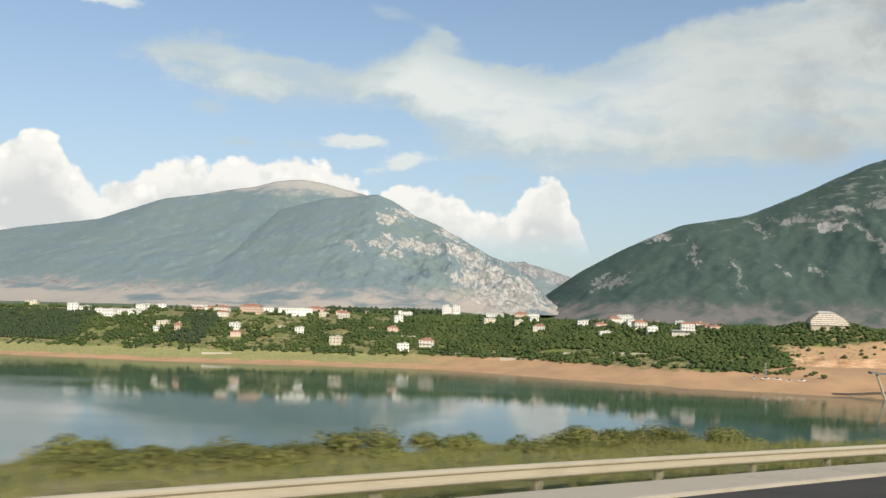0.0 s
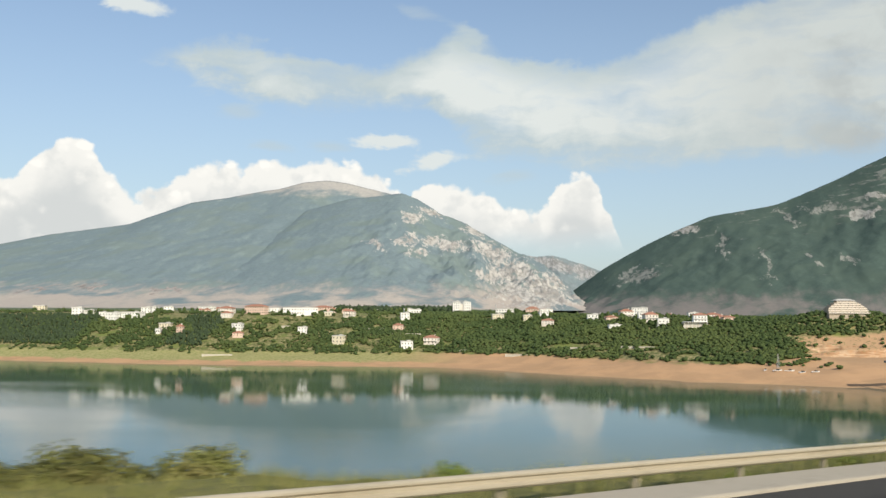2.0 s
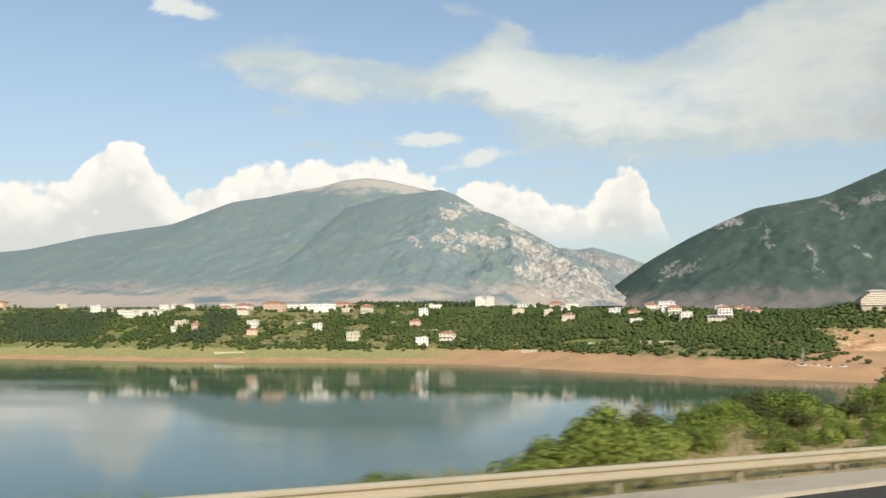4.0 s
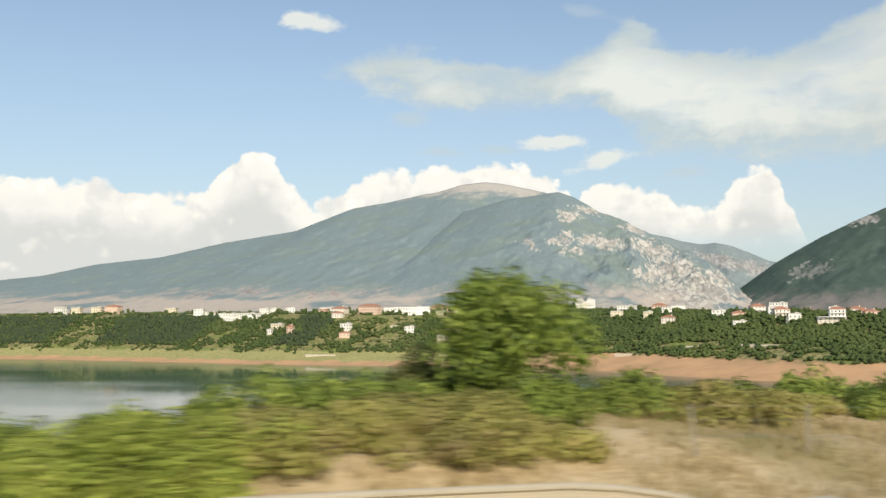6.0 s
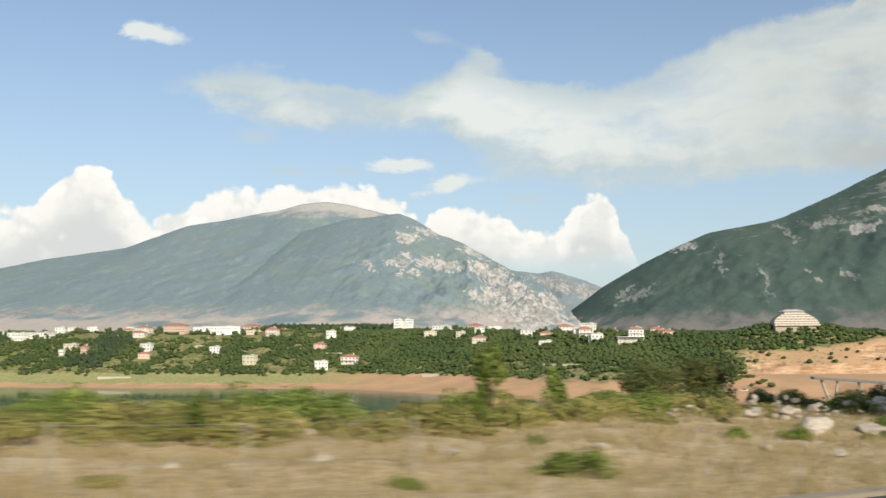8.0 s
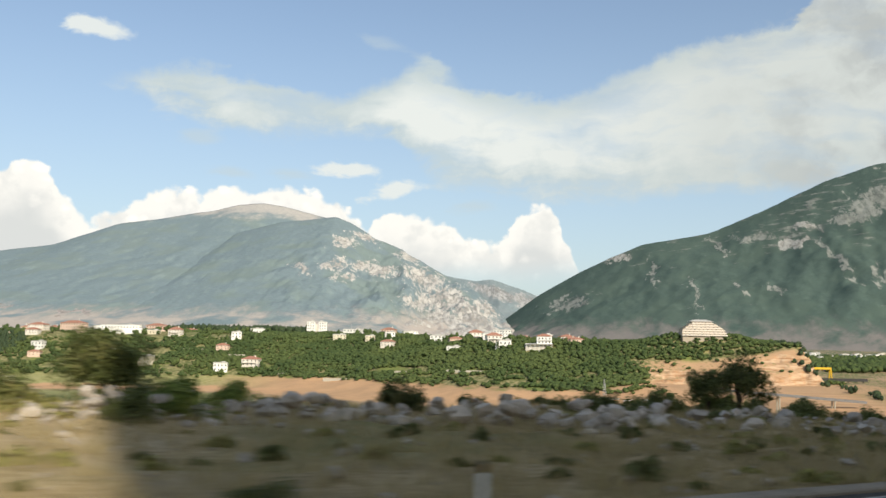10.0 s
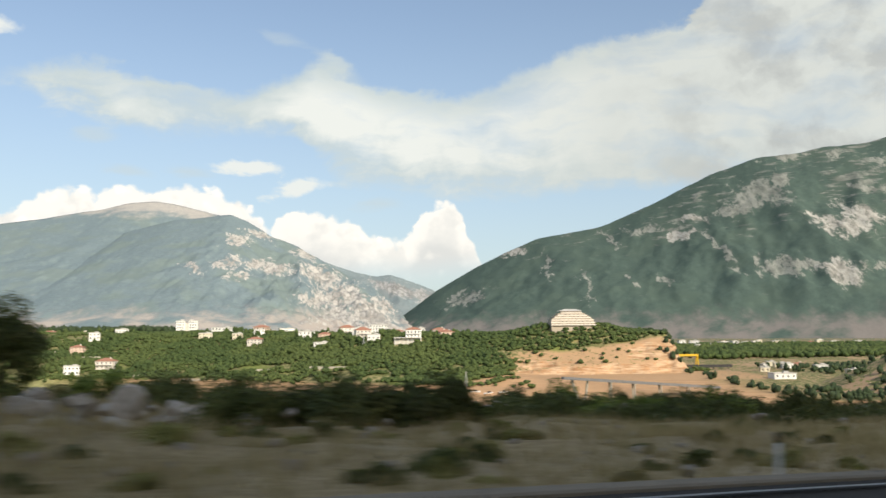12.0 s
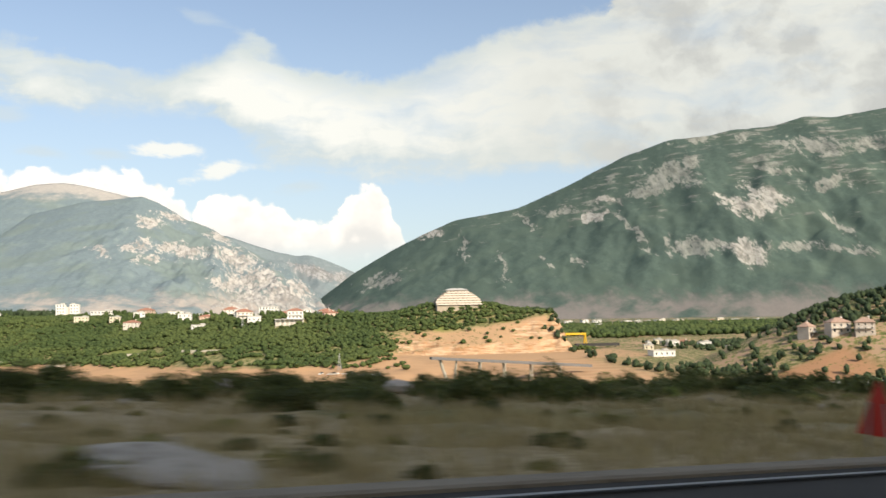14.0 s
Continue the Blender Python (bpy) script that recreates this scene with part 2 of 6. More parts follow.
def station(x, y):
    """For arrays of places: metres along the road and metres to its left."""
    s, o = np.zeros_like(x), np.full_like(x, 1e9)
    for i in range(len(LINE) - 1):
        a, b = LINE[i, :2], LINE[i + 1, :2]
        d = b - a
        u = np.clip(((x - a[0]) * d[0] + (y - a[1]) * d[1]) / (d @ d), 0, 1)
        px, py = x - a[0] - u * d[0], y - a[1] - u * d[1]
        dist = np.hypot(px, py)
        sign = np.sign(d[0] * py - d[1] * px)
        near = dist < np.abs(o)
        s = np.where(near, LINE_S[i] + u * (LINE_S[i + 1] - LINE_S[i]), s)
        o = np.where(near, dist * np.where(sign == 0, 1, sign), o)
    return s, o


# ---- the lie of the land ----
WATER = -49.0


def waves(x, y, size, seed=0.0):
    """Cheap rolling noise, about -1 to 1."""
    k = 6.2832 / size
    return (np.sin(k * x + 1.7 * np.sin(0.6 * k * y + seed) + seed) * np.cos(0.9 * k * y + 1.3 * np.sin(0.7 * k * x + 2 * seed))
            + 0.5 * np.sin(2.3 * k * (x * 0.8 + y * 0.6) + 3 * seed) * np.cos(2.1 * k * (y * 0.8 - x * 0.6) + seed)) / 1.5


def edge(s):      # asphalt's far edge: metres left of the camera's line, and below it
    return np.interp(s, [40, 62, 106, 150, 185], [10.8, 10.7, 10.7, 8.76, 8.32]), np.interp(s, [108, 121, 140, 160, 175, 192, 228, 252], [2.98, 2.59, 2.26, 2.15, 1.90, 1.52, 1.56, 1.70])


def crest(s):     # brow of the bank towards the lake: offset and drop
    at = [-60, 0, 46, 53, 60, 80, 92, 100, 104, 108, 116, 124, 150, 180, 205, 228, 260]
    return (np.interp(s, at, [30, 30, 30, 22, 15.5, 15.5, 17, 18, 16.5, 16, 16.5, 22, 29, 33, 37, 37, 38]),
            np.interp(s, at, [4.9, 4.9, 5.0, 4.5, 3.6, 3.4, 3.4, 3.1, 2.5, 1.95, 2.0, 2.2, 2.4, 2.1, 1.75, 2.25, 2.35]))


def shore(x):
    return np.interp(x, [-1500, -900, -500, -385, -225, -60, 1, 90, 160, 225, 300, 400, 520],
                     [900, 870, 831, 806, 766, 752, 743, 671, 624, 597, 560, 330, 150])


def far_land(x, y):
    ys = shore(x)
    k = np.interp(x, [-560, -200, -60, 0, 60], [1.7, 1.27, 1.08, 1.0, 0.8])
    q = (y - ys) * k + 5 * waves(x, y, 90, 2.0)
    left = np.interp(q, [-300, -60, 0, 20, 55, 90, 130, 175, 215, 600, 1100, 2400], [-60, -54, -49, -47.6, -42.5, -33, -24, -12.5, -9, -8, -9, -8])
    right = np.interp(q, [-300, -60, 0, 15, 60, 100, 150, 180, 600, 1100, 2400], [-60, -54, -49, -46, -38, -27, -13, -12, -14, -20, -30])
    z = left + (right - left) * np.interp(x, [60, 170], [0, 1])
    z = z + np.interp(q, [60, 150, 400], [0, 1.2, 1.5]) * waves(x, y, 70, 1.0)
    # the wooded hill's front, falling to the quarry bench
    cap = np.interp(y + 2 * waves(x, y, 40, 3.0), [500, 600, 690, 722, 765, 1000], [-44, -40, -36, -25, -9, -9])
    cap = cap + np.interp(x, [312, 366], [0, 9]) * np.clip((y - 702) / 22, 0, 1) * np.clip((790 - y) / 50, 0, 1)
    kc = np.clip((x - 225) / 45, 0, 1)
    z = z * (1 - kc) + np.minimum(z, cap) * kc
    # the hill with the hotel
    z = z + 7.5 * np.exp(-(((x - 316) / 40) ** 2 + ((y - 764) / 24) ** 2))
    # valley floor past the end of that hill
    v = np.clip((x - 374 - 0.10 * (y - 745) - 2 * waves(x, y, 20, 1.0)) / 13, 0, 1)
    v = v * v * (3 - 2 * v)
    floor = -37.0 + 0.8 * waves(x, y, 120, 4.0) - np.interp(y, [300, 700, 1350, 2200], [2, 0, -14, -20]) * 0.6
    z = z * (1 - v) + np.minimum(z, floor) * v
    # quarry: bench cut into the hill's front
    yy = y - 0.05 * (x - 320) - 3.0 * waves(x, y, 34, 7.0) - 1.4 * waves(x, y, 11, 2.0)
    level = np.interp(yy, [700, 703.5, 709, 711.5, 716, 718.5, 723, 727], [-37.0, -31.0, -30.5, -26.5, -26.0, -20.5, -19.5, 0]) + np.interp(x, [270, 300, 330, 372], [-4.5, 0, 1.5, 4.5]) * (yy > 702)
    inq = np.clip((x - 256 - 9 * waves(x, y, 30, 4.0)) / 24, 0, 1) * np.clip((412 - x) / 20, 0, 1) * np.clip((y - 640) / 12, 0, 1) * (yy < 728)
    z = z * (1 - inq) + np.minimum(z, level) * inq
    # knoll with houses over the valley
    z = np.maximum(z, -62 + 58 * np.exp(-(((x - 525) / 120) ** 2 + ((y - 575) / 100) ** 2)))
    cutk = np.clip((x - 372) / 10, 0, 1) * np.clip((452 - x) / 20, 0, 1) * np.clip((523 + 2 * waves(x, y, 22, 2.0) - y) / 4, 0, 1)
    z = z * (1 - cutk) + np.minimum(z, -37.0) * cutk
    return z


def lie(x, y):
    """Height of the land at arrays x, y."""
    z = far_land(x, y)
    near = (np.abs(x - 110) < 420) & (np.abs(y - 60) < 420)
    xs, ys = x[near], y[near]
    s, o = station(xs, ys)
    zc = np.interp(s, LINE_S, LINE[:, 2])
    e, d = edge(s)
    c, dc = crest(s)
    bank = 0.24 * waves(xs, ys, 9, 1.5) + 0.09 * waves(xs, ys, 3.7, 3.1)
    rough = np.clip((o - e - 1.5) / 4, 0, 1)
    prof = np.where(o < 3, 2.35, 2.35 + (d - 2.35) * np.clip((o - 3) / (e - 3), 0, 1))
    st = np.interp(s, [60, 90, 118.5, 123], [0, 1, 1, 0]) * (13.0 - e - 0.9) + e + 0.9      # verge in front of the rail lies level
    prof = np.where(o > e, d, prof)
    prof = np.where(o > st, d + (dc - d) * np.clip((o - st) / (c - st), 0, 1), prof)
    prof = prof + np.where(o > c, (o - c) ** 1.0 * np.clip((o - c) / 14, 0, 1) * np.interp(s, [86, 98, 120, 132], [0.55, 0.25, 0.25, 0.55]), 0)
    zn = zc - prof + rough * bank
    # unseen hillside added across the road to shade the later stretch of bank
    w = xs * 0.883 + ys * 0.469
    hill = np.clip((-o - 9) / 46, 0, 1)
    hill = hill * hill * (3 - 2 * hill) * np.clip((w - 159) / 14, 0, 1) * SHADE_HILL
    zn = zn + np.where(o < -9, hill + 1.5 * waves(xs, ys, 26, 5) * np.clip((-o - 9) / 20, 0, 1), 0)
    z[near] = np.where(o < 0, zn, np.maximum(zn, z[near]))
    fade = np.clip((np.maximum(np.abs(xs - 110), np.abs(ys - 60)) - 330) / 90, 0, 1)
    behind = (o < 0)
    z[near] = np.where(behind, z[near] * (1 - fade) + np.minimum(z[near], 20) * fade, z[near])
    back = (~near) & (y < 200)
    z[back] = np.where(x[back] * 0.65 - y[back] * 0.76 > 0, 15 + 10 * waves(x[back], y[back], 600, 2.2), z[back])
    return z


SHADE_HILL = 60.0


def lie1(x, y):
    return float(lie(np.array([float(x)]), np.array([float(y)]))[0])


def mesh_object(name, verts, faces, mat=None, parent=None, smooth_=True):
    me = bpy.data.meshes.new(name)
    me.from_pydata([tuple(v) for v in verts], [], [tuple(f) for f in faces])
    if smooth_:
        me.polygons.foreach_set("use_smooth", [True] * len(me.polygons))
    me.update()
    ob = new(name, me)
    if mat:
        me.materials.append(mat)
    if parent:
        ob.parent = parent
    return ob


def grid_mesh(name, xs, ys, z, mat):
    nx, ny = len(xs), len(ys)
    X, Y = np.meshgrid(xs, ys)
    co = np.c_[X.ravel(), Y.ravel(), z.ravel()]
    i = (np.arange(ny - 1)[:, None] * nx + np.arange(nx - 1)[None, :]).ravel()
    f = np.c_[i, i + 1, i + nx + 1, i + nx]
    me = bpy.data.meshes.new(name)
    me.vertices.add(len(co))
    me.vertices.foreach_set("co", co.ravel())
    me.loops.add(4 * len(f))
    me.loops.foreach_set("vertex_index", f.ravel().astype(np.int32))
    me.polygons.add(len(f))
    me.polygons.foreach_set("loop_start", np.arange(0, 4 * len(f), 4, dtype=np.int32))
    me.polygons.foreach_set("use_smooth", np.ones(len(f), bool))
    me.update(calc_edges=True)
    me.materials.append(mat)
    return new(name, me)


def ground_material():
    m = bpy.data.materials.new("ground")
    m.use_nodes = True
    t = m.node_tree
    b = t.nodes["Principled BSDF"]
    co = node(t, "ShaderNodeTexCoord").outputs["Object"]
    z = node(t, "ShaderNodeSeparateXYZ", {0: co}).outputs[2]
    y = node(t, "ShaderNodeSeparateXYZ", {0: co}).outputs[1]
    x = node(t, "ShaderNodeSeparateXYZ", {0: co}).outputs[0]
    big = node(t, "ShaderNodeTexNoise", {"Vector": co, "Scale": 0.045, "Detail": 6, "Roughness": 0.6}).outputs[0]
    mid = node(t, "ShaderNodeTexNoise", {"Vector": co, "Scale": 0.35, "Detail": 6, "Roughness": 0.65}).outputs[0]
    fine = node(t, "ShaderNodeTexNoise", {"Vector": co, "Scale": 5.0, "Detail": 6, "Roughness": 0.7}).outputs[0]
    # near: dry grass, bare earth, pale stones
    dry = mix_rgb(t, smooth(t, fine, 0.35, 0.65), (0.34, 0.245, 0.125), (0.54, 0.42, 0.245))
    dry = mix_rgb(t, smooth(t, mid, 0.47, 0.66), dry, (0.56, 0.445, 0.29))
    dry = mix_rgb(t, math_(t, "MULTIPLY", math_(t, "MULTIPLY", smooth(t, x, 112.0, 135.0), math_(t, "SUBTRACT", 1.0, math_(t, "MULTIPLY", smooth(t, x, 140.0, 166.0), 0.8))), math_(t, "ADD", smooth(t, mid, 0.4, 0.6), 0.5, clamp=True)), dry, mix_rgb(t, smooth(t, fine, 0.35, 0.65), (0.13, 0.095, 0.035), (0.27, 0.195, 0.085)))
    green = mix_rgb(t, smooth(t, fine, 0.35, 0.65), (0.11, 0.12, 0.04), (0.22, 0.20, 0.075))
    greener = math_(t, "ADD", math_(t, "ADD", big, 0.13), math_(t, "MULTIPLY", smooth(t, x, 40.0, 80.0), -0.27))
    near = mix_rgb(t, smooth(t, greener, 0.42, 0.56), dry, green)
    # far: fields and grass between the trees
    field = mix_rgb(t, smooth(t, mid, 0.4, 0.6), (0.10, 0.12, 0.04), (0.30, 0.26, 0.13))
    field = mix_rgb(t, smooth(t, big, 0.5, 0.6), field, (0.17, 0.20, 0.06))
    col = mix_rgb(t, smooth(t, y, 330.0, 420.0), near, field)
    # beyond the valley: duller, darker green with distance haze toned into it
    col = mix_rgb(t, smooth(t, y, 1180.0, 1380.0), col, mix_rgb(t, big, (0.10, 0.135, 0.075), (0.16, 0.19, 0.11)))
    dirt = math_(t, "MULTIPLY", smooth(t, x, 375.0, 395.0), smooth(t, math_(t, "ADD", mid, math_(t, "MULTIPLY", math_(t, "SUBTRACT", big, 0.5), 0.8)), 0.5, 0.58))
    col = mix_rgb(t, math_(t, "MULTIPLY", dirt, smooth(t, y, 400.0, 430.0)), col, (0.40, 0.27, 0.17))
    # bare lake shore left by the falling water
    shore_c = mix_rgb(t, smooth(t, big, 0.4, 0.6), (0.52, 0.31, 0.165), (0.43, 0.26, 0.14))
    layers = node(t, "ShaderNodeTexWave", {"Vector": co, "Scale": 0.55, "Distortion": 1.5, "Detail": 3}, bands_direction="Z").outputs[0]
    shore_c = mix_rgb(t, math_(t, "MULTIPLY", layers, 0.35), shore_c, (0.58, 0.40, 0.25))
    grassy = mix_rgb(t, smooth(t, mid, 0.35, 0.6), (0.24, 0.25, 0.09), (0.36, 0.33, 0.15))
    zn = math_(t, "ADD", z, math_(t, "MULTIPLY", math_(t, "SUBTRACT", big, 0.5), 6.0))
    left = math_(t, "MULTIPLY", math_(t, "SUBTRACT", 1.0, smooth(t, x, -60.0, 30.0)), smooth(t, zn, -47.2, -46.2))
    shore_c = mix_rgb(t, left, shore_c, grassy)
    zn = math_(t, "SUBTRACT", zn, math_(t, "MULTIPLY", smooth(t, x, 215.0, 255.0), 5.5))
    low = math_(t, "MULTIPLY", math_(t, "SUBTRACT", 1.0, smooth(t, zn, -41.0, -39.5)), smooth(t, y, 330.0, 420.0))
    low = math_(t, "MULTIPLY", low, math_(t, "SUBTRACT", 1.0, smooth(t, x, 350.0, 400.0)))
    col = mix_rgb(t, low, col, shore_c)
    bank = math_(t, "MULTIPLY", math_(t, "MULTIPLY", smooth(t, x, 368.0, 376.0), math_(t, "SUBTRACT", 1.0, smooth(t, x, 444.0, 458.0))), math_(t, "MULTIPLY", smooth(t, y, 495.0, 505.0), math_(t, "SUBTRACT", 1.0, smooth(t, y, 525.0, 532.0))))
    col = mix_rgb(t, math_(t, "MULTIPLY", bank, smooth(t, mid, 0.34, 0.44)), col, mix_rgb(t, mid, (0.44, 0.24, 0.13), (0.36, 0.20, 0.11)))
    # cut rock where the land is steep
    nz = node(t, "ShaderNodeSeparateXYZ", {0: node(t, "ShaderNodeNewGeometry").outputs["True Normal"]}).outputs[2]
    beds = node(t, "ShaderNodeTexNoise", {"Vector": node(t, "ShaderNodeVectorMath", {0: co, 1: (0.12, 0.12, 1.3)}, operation="MULTIPLY").outputs[0], "Scale": 0.7, "Detail": 6, "Roughness": 0.65}).outputs[0]
    rock = mix_rgb(t, smooth(t, beds, 0.36, 0.62), (0.33, 0.18, 0.09), (0.56, 0.40, 0.26))
    rock = mix_rgb(t, math_(t, "MULTIPLY", smooth(t, mid, 0.52, 0.64), 0.6), rock, (0.50, 0.27, 0.13))
    pit = math_(t, "MULTIPLY", math_(t, "MULTIPLY", smooth(t, math_(t, "ADD", x, math_(t, "MULTIPLY", math_(t, "SUBTRACT", mid, 0.5), 60.0)), 258.0, 282.0), math_(t, "SUBTRACT", 1.0, smooth(t, x, 404.0, 414.0))), math_(t, "MULTIPLY", smooth(t, y, 636.0, 650.0), math_(t, "SUBTRACT", 1.0, smooth(t, y, 724.0, 730.0))))
    col = mix_rgb(t, math_(t, "MULTIPLY", pit, smooth(t, mid, 0.36, 0.46)), col, mix_rgb(t, mid, (0.52, 0.35, 0.21), (0.42, 0.25, 0.13)))
    steep = math_(t, "MULTIPLY", math_(t, "SUBTRACT", 1.0, smooth(t, nz, 0.72, 0.86)), smooth(t, y, 420.0, 460.0))
    col = mix_rgb(t, steep, col, rock)
    t.links.new(col, b.inputs["Base Color"])
    b.inputs["Roughness"].default_value = 0.95
    b.inputs["Specular IOR Level"].default_value = 0.15
    bp = node(t, "ShaderNodeBump", {"Height": fine, "Strength": 0.6, "Distance": 0.08})
    t.links.new(bp.outputs[0], b.inputs["Normal"])
    return m


def steps(knots):
    """Coordinates with a spacing that changes from stretch to stretch: (start, spacing) pairs and an end."""
    out = [knots[0][0]]
    for (a, d), (b, d2) in zip(knots[:-1], knots[1:]):
        while out[-1] < b - 1e-6:
            u = (out[-1] - a) / (b - a)
            out.append(out[-1] + d + (d2 - d) * u)
    return np.array(out)


GX = steps([(-4900, 250), (-900, 60), (-420, 12), (-60, 2.2), (-20, 1.0), (270, 1.0), (300, 2.0), (385, 2.0), (460, 3.5), (700, 14), (1500, 90), (4900, 300)])
GY = steps([(-4800, 300), (-300, 40), (-60, 3), (10, 1.2), (215, 1.2), (300, 5), (490, 6), (507, 2.5), (533, 2.5), (560, 6), (620, 3.5), (690, 1.5), (732, 1.5), (750, 3.5), (800, 3.5), (1000, 9), (1500, 40), (4800, 260)])
MX, MY = np.meshgrid(GX, GY)
GZ = lie(MX.ravel().copy(), MY.ravel().copy())
ground = grid_mesh("ground", GX, GY, GZ, ground_material())
tagged(ground, "dry grassy roadside bank, orange lake shore and green valley land", "ground", kind="structure")


def water_material():
    m = bpy.data.materials.new("lake_water")
    m.use_nodes = True
    t = m.node_tree
    b = t.nodes["Principled BSDF"]
    co = node(t, "ShaderNodeTexCoord").outputs["Object"]
    flat = node(t, "ShaderNodeVectorMath", {0: co, 1: (0.35, 1.0, 1.0)}, operation="MULTIPLY").outputs[0]
    patch = node(t, "ShaderNodeTexNoise", {"Vector": flat, "Scale": 0.011, "Detail": 3, "Roughness": 0.5}).outputs[0]
    rip = node(t, "ShaderNodeTexNoise", {"Vector": co, "Scale": 0.9, "Detail": 4, "Roughness": 0.6}).outputs[0]
    b.inputs["Base Color"].default_value = (0.033, 0.084, 0.066, 1)
    b.inputs["IOR"].default_value = 1.33
    r = node(t, "ShaderNodeMapRange", {"Value": patch, "From Min": 0.42, "From Max": 0.6, "To Min": 0.045, "To Max": 0.11}).outputs[0]
    t.links.new(r, b.inputs["Roughness"])
    st = node(t, "ShaderNodeMapRange", {"Value": patch, "From Min": 0.42, "From Max": 0.6, "To Min": 0.11, "To Max": 0.38}).outputs[0]
    bp = node(t, "ShaderNodeBump", {"Height": rip, "Strength": st, "Distance": 0.06})
    t.links.new(bp.outputs[0], b.inputs["Normal"])
    return m


lake = grid_mesh("water", np.linspace(-2600, 420, 40), np.linspace(20, 940, 30), np.full((30, 40), WATER), water_material())
tagged(lake, "calm green lake water mirroring town, hills and clouds", "lake", kind="structure")


# ---- mountains ----
def mountain_material(name, forest, meadow, rock, scale, foot, band, scars=(), faint=(), crown=None, strata=None, wild=1.0):
    """Forest, any haze already mixed into the given colours, with bare rock. foot: top of the bare band and its depth;
    scars: x, z, half sizes and turn of bare faces, and of half-overgrown ones (faint); crown: heights between which
    grass gives way to bare stony ground; strata: heights over which ledges show."""
    m = bpy.data.materials.new(name)
    m.use_nodes = True
    t = m.node_tree
    b = t.nodes["Principled BSDF"]
    co = node(t, "ShaderNodeTexCoord").outputs["Object"]
    sep = node(t, "ShaderNodeSeparateXYZ", {0: co})
    down = node(t, "ShaderNodeVectorMath", {0: co, 1: (1.0, 0.45, 0.45)}, operation="MULTIPLY").outputs[0]
    big = node(t, "ShaderNodeTexNoise", {"Vector": co, "Scale": 0.0035 * scale, "Detail": 6, "Roughness": 0.55}).outputs[0]
    midn = node(t, "ShaderNodeTexNoise", {"Vector": down, "Scale": 0.014 * scale, "Detail": 8, "Roughness": 0.65})
    mid = midn.outputs[0]
    fine = node(t, "ShaderNodeTexNoise", {"Vector": co, "Scale": 0.05 * scale, "Detail": 8, "Roughness": 0.75}).outputs[0]
    fall = node(t, "ShaderNodeVectorMath", {0: co, 1: (1.0, 0.3, 0.3)}, operation="MULTIPLY").outputs[0]
    streak = node(t, "ShaderNodeTexNoise", {"Vector": fall, "Scale": 0.045 * scale, "Detail": 9, "Roughness": 0.78}).outputs[0]
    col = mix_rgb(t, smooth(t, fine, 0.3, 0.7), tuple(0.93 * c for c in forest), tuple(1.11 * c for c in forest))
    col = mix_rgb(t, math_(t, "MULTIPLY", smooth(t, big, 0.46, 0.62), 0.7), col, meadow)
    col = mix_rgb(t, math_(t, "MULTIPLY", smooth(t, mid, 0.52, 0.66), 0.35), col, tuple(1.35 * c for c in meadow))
    # bare fields and scree at the foot
    zf = math_(t, "ADD", sep.outputs[2], math_(t, "MULTIPLY", math_(t, "SUBTRACT", mid, 0.5), 2.2 * foot[1]))
    low = math_(t, "MULTIPLY", math_(t, "SUBTRACT", 1.0, smooth(t, zf, foot[0] - foot[1] * 0.5, foot[0] + foot[1] * 0.5)), smooth(t, big, 0.36, 0.5))
    col = mix_rgb(t, math_(t, "MULTIPLY", low, 0.9), col, mix_rgb(t, fine, tuple(0.8 * c for c in band), tuple(1.15 * c for c in band)))
    if crown:
        zc = math_(t, "ADD", sep.outputs[2], math_(t, "MULTIPLY", math_(t, "SUBTRACT", mid, 0.5), 130.0))
        zc = math_(t, "ADD", zc, math_(t, "MULTIPLY", math_(t, "SUBTRACT", big, 0.5), 180.0))
        bare = mix_rgb(t, smooth(t, fine, 0.35, 0.65), (0.36, 0.35, 0.33), (0.47, 0.44, 0.40))
        col = mix_rgb(t, smooth(t, zc, crown[0], crown[1]), col, bare)
    # limestone
    crag = math_(t, "ADD", math_(t, "MULTIPLY", math_(t, "SUBTRACT", streak, 0.5), 3.4), math_(t, "MULTIPLY", math_(t, "SUBTRACT", mid, 0.5), 2.0))
    crag = math_(t, "MULTIPLY", crag, wild)
    flat = node(t, "ShaderNodeCombineXYZ", {0: sep.outputs[0], 1: sep.outputs[2]}).outputs[0]
    off = node(t, "ShaderNodeVectorMath", {0: midn.outputs["Color"], 1: (-0.5, -0.5, -0.5)}, operation="ADD").outputs[0]
    off = node(t, "ShaderNodeVectorMath", {0: off, 1: (95.0, 95.0, 0)}, operation="MULTIPLY").outputs[0]
    flat = node(t, "ShaderNodeVectorMath", {0: flat, 1: off}, operation="ADD").outputs[0]
    total = None
    for sx, sz, rx, rz, turn in scars:
        q = node(t, "ShaderNodeMapping", {"Vector": flat, "Location": (sx, sz, 0), "Rotation": (0, 0, radians(turn)), "Scale": (rx, rz, 1)}, vector_type="TEXTURE").outputs[0]
        d = math_(t, "SUBTRACT", 1.0, node(t, "ShaderNodeVectorMath", {0: q}, operation="LENGTH").outputs["Value"])
        total = d if total is None else math_(t, "MAXIMUM", total, d)
    mask = smooth(t, math_(t, "ADD", math_(t, "MULTIPLY", math_(t, "MAXIMUM", total, -1.2), 1.35), crag), 0.12, 0.72)
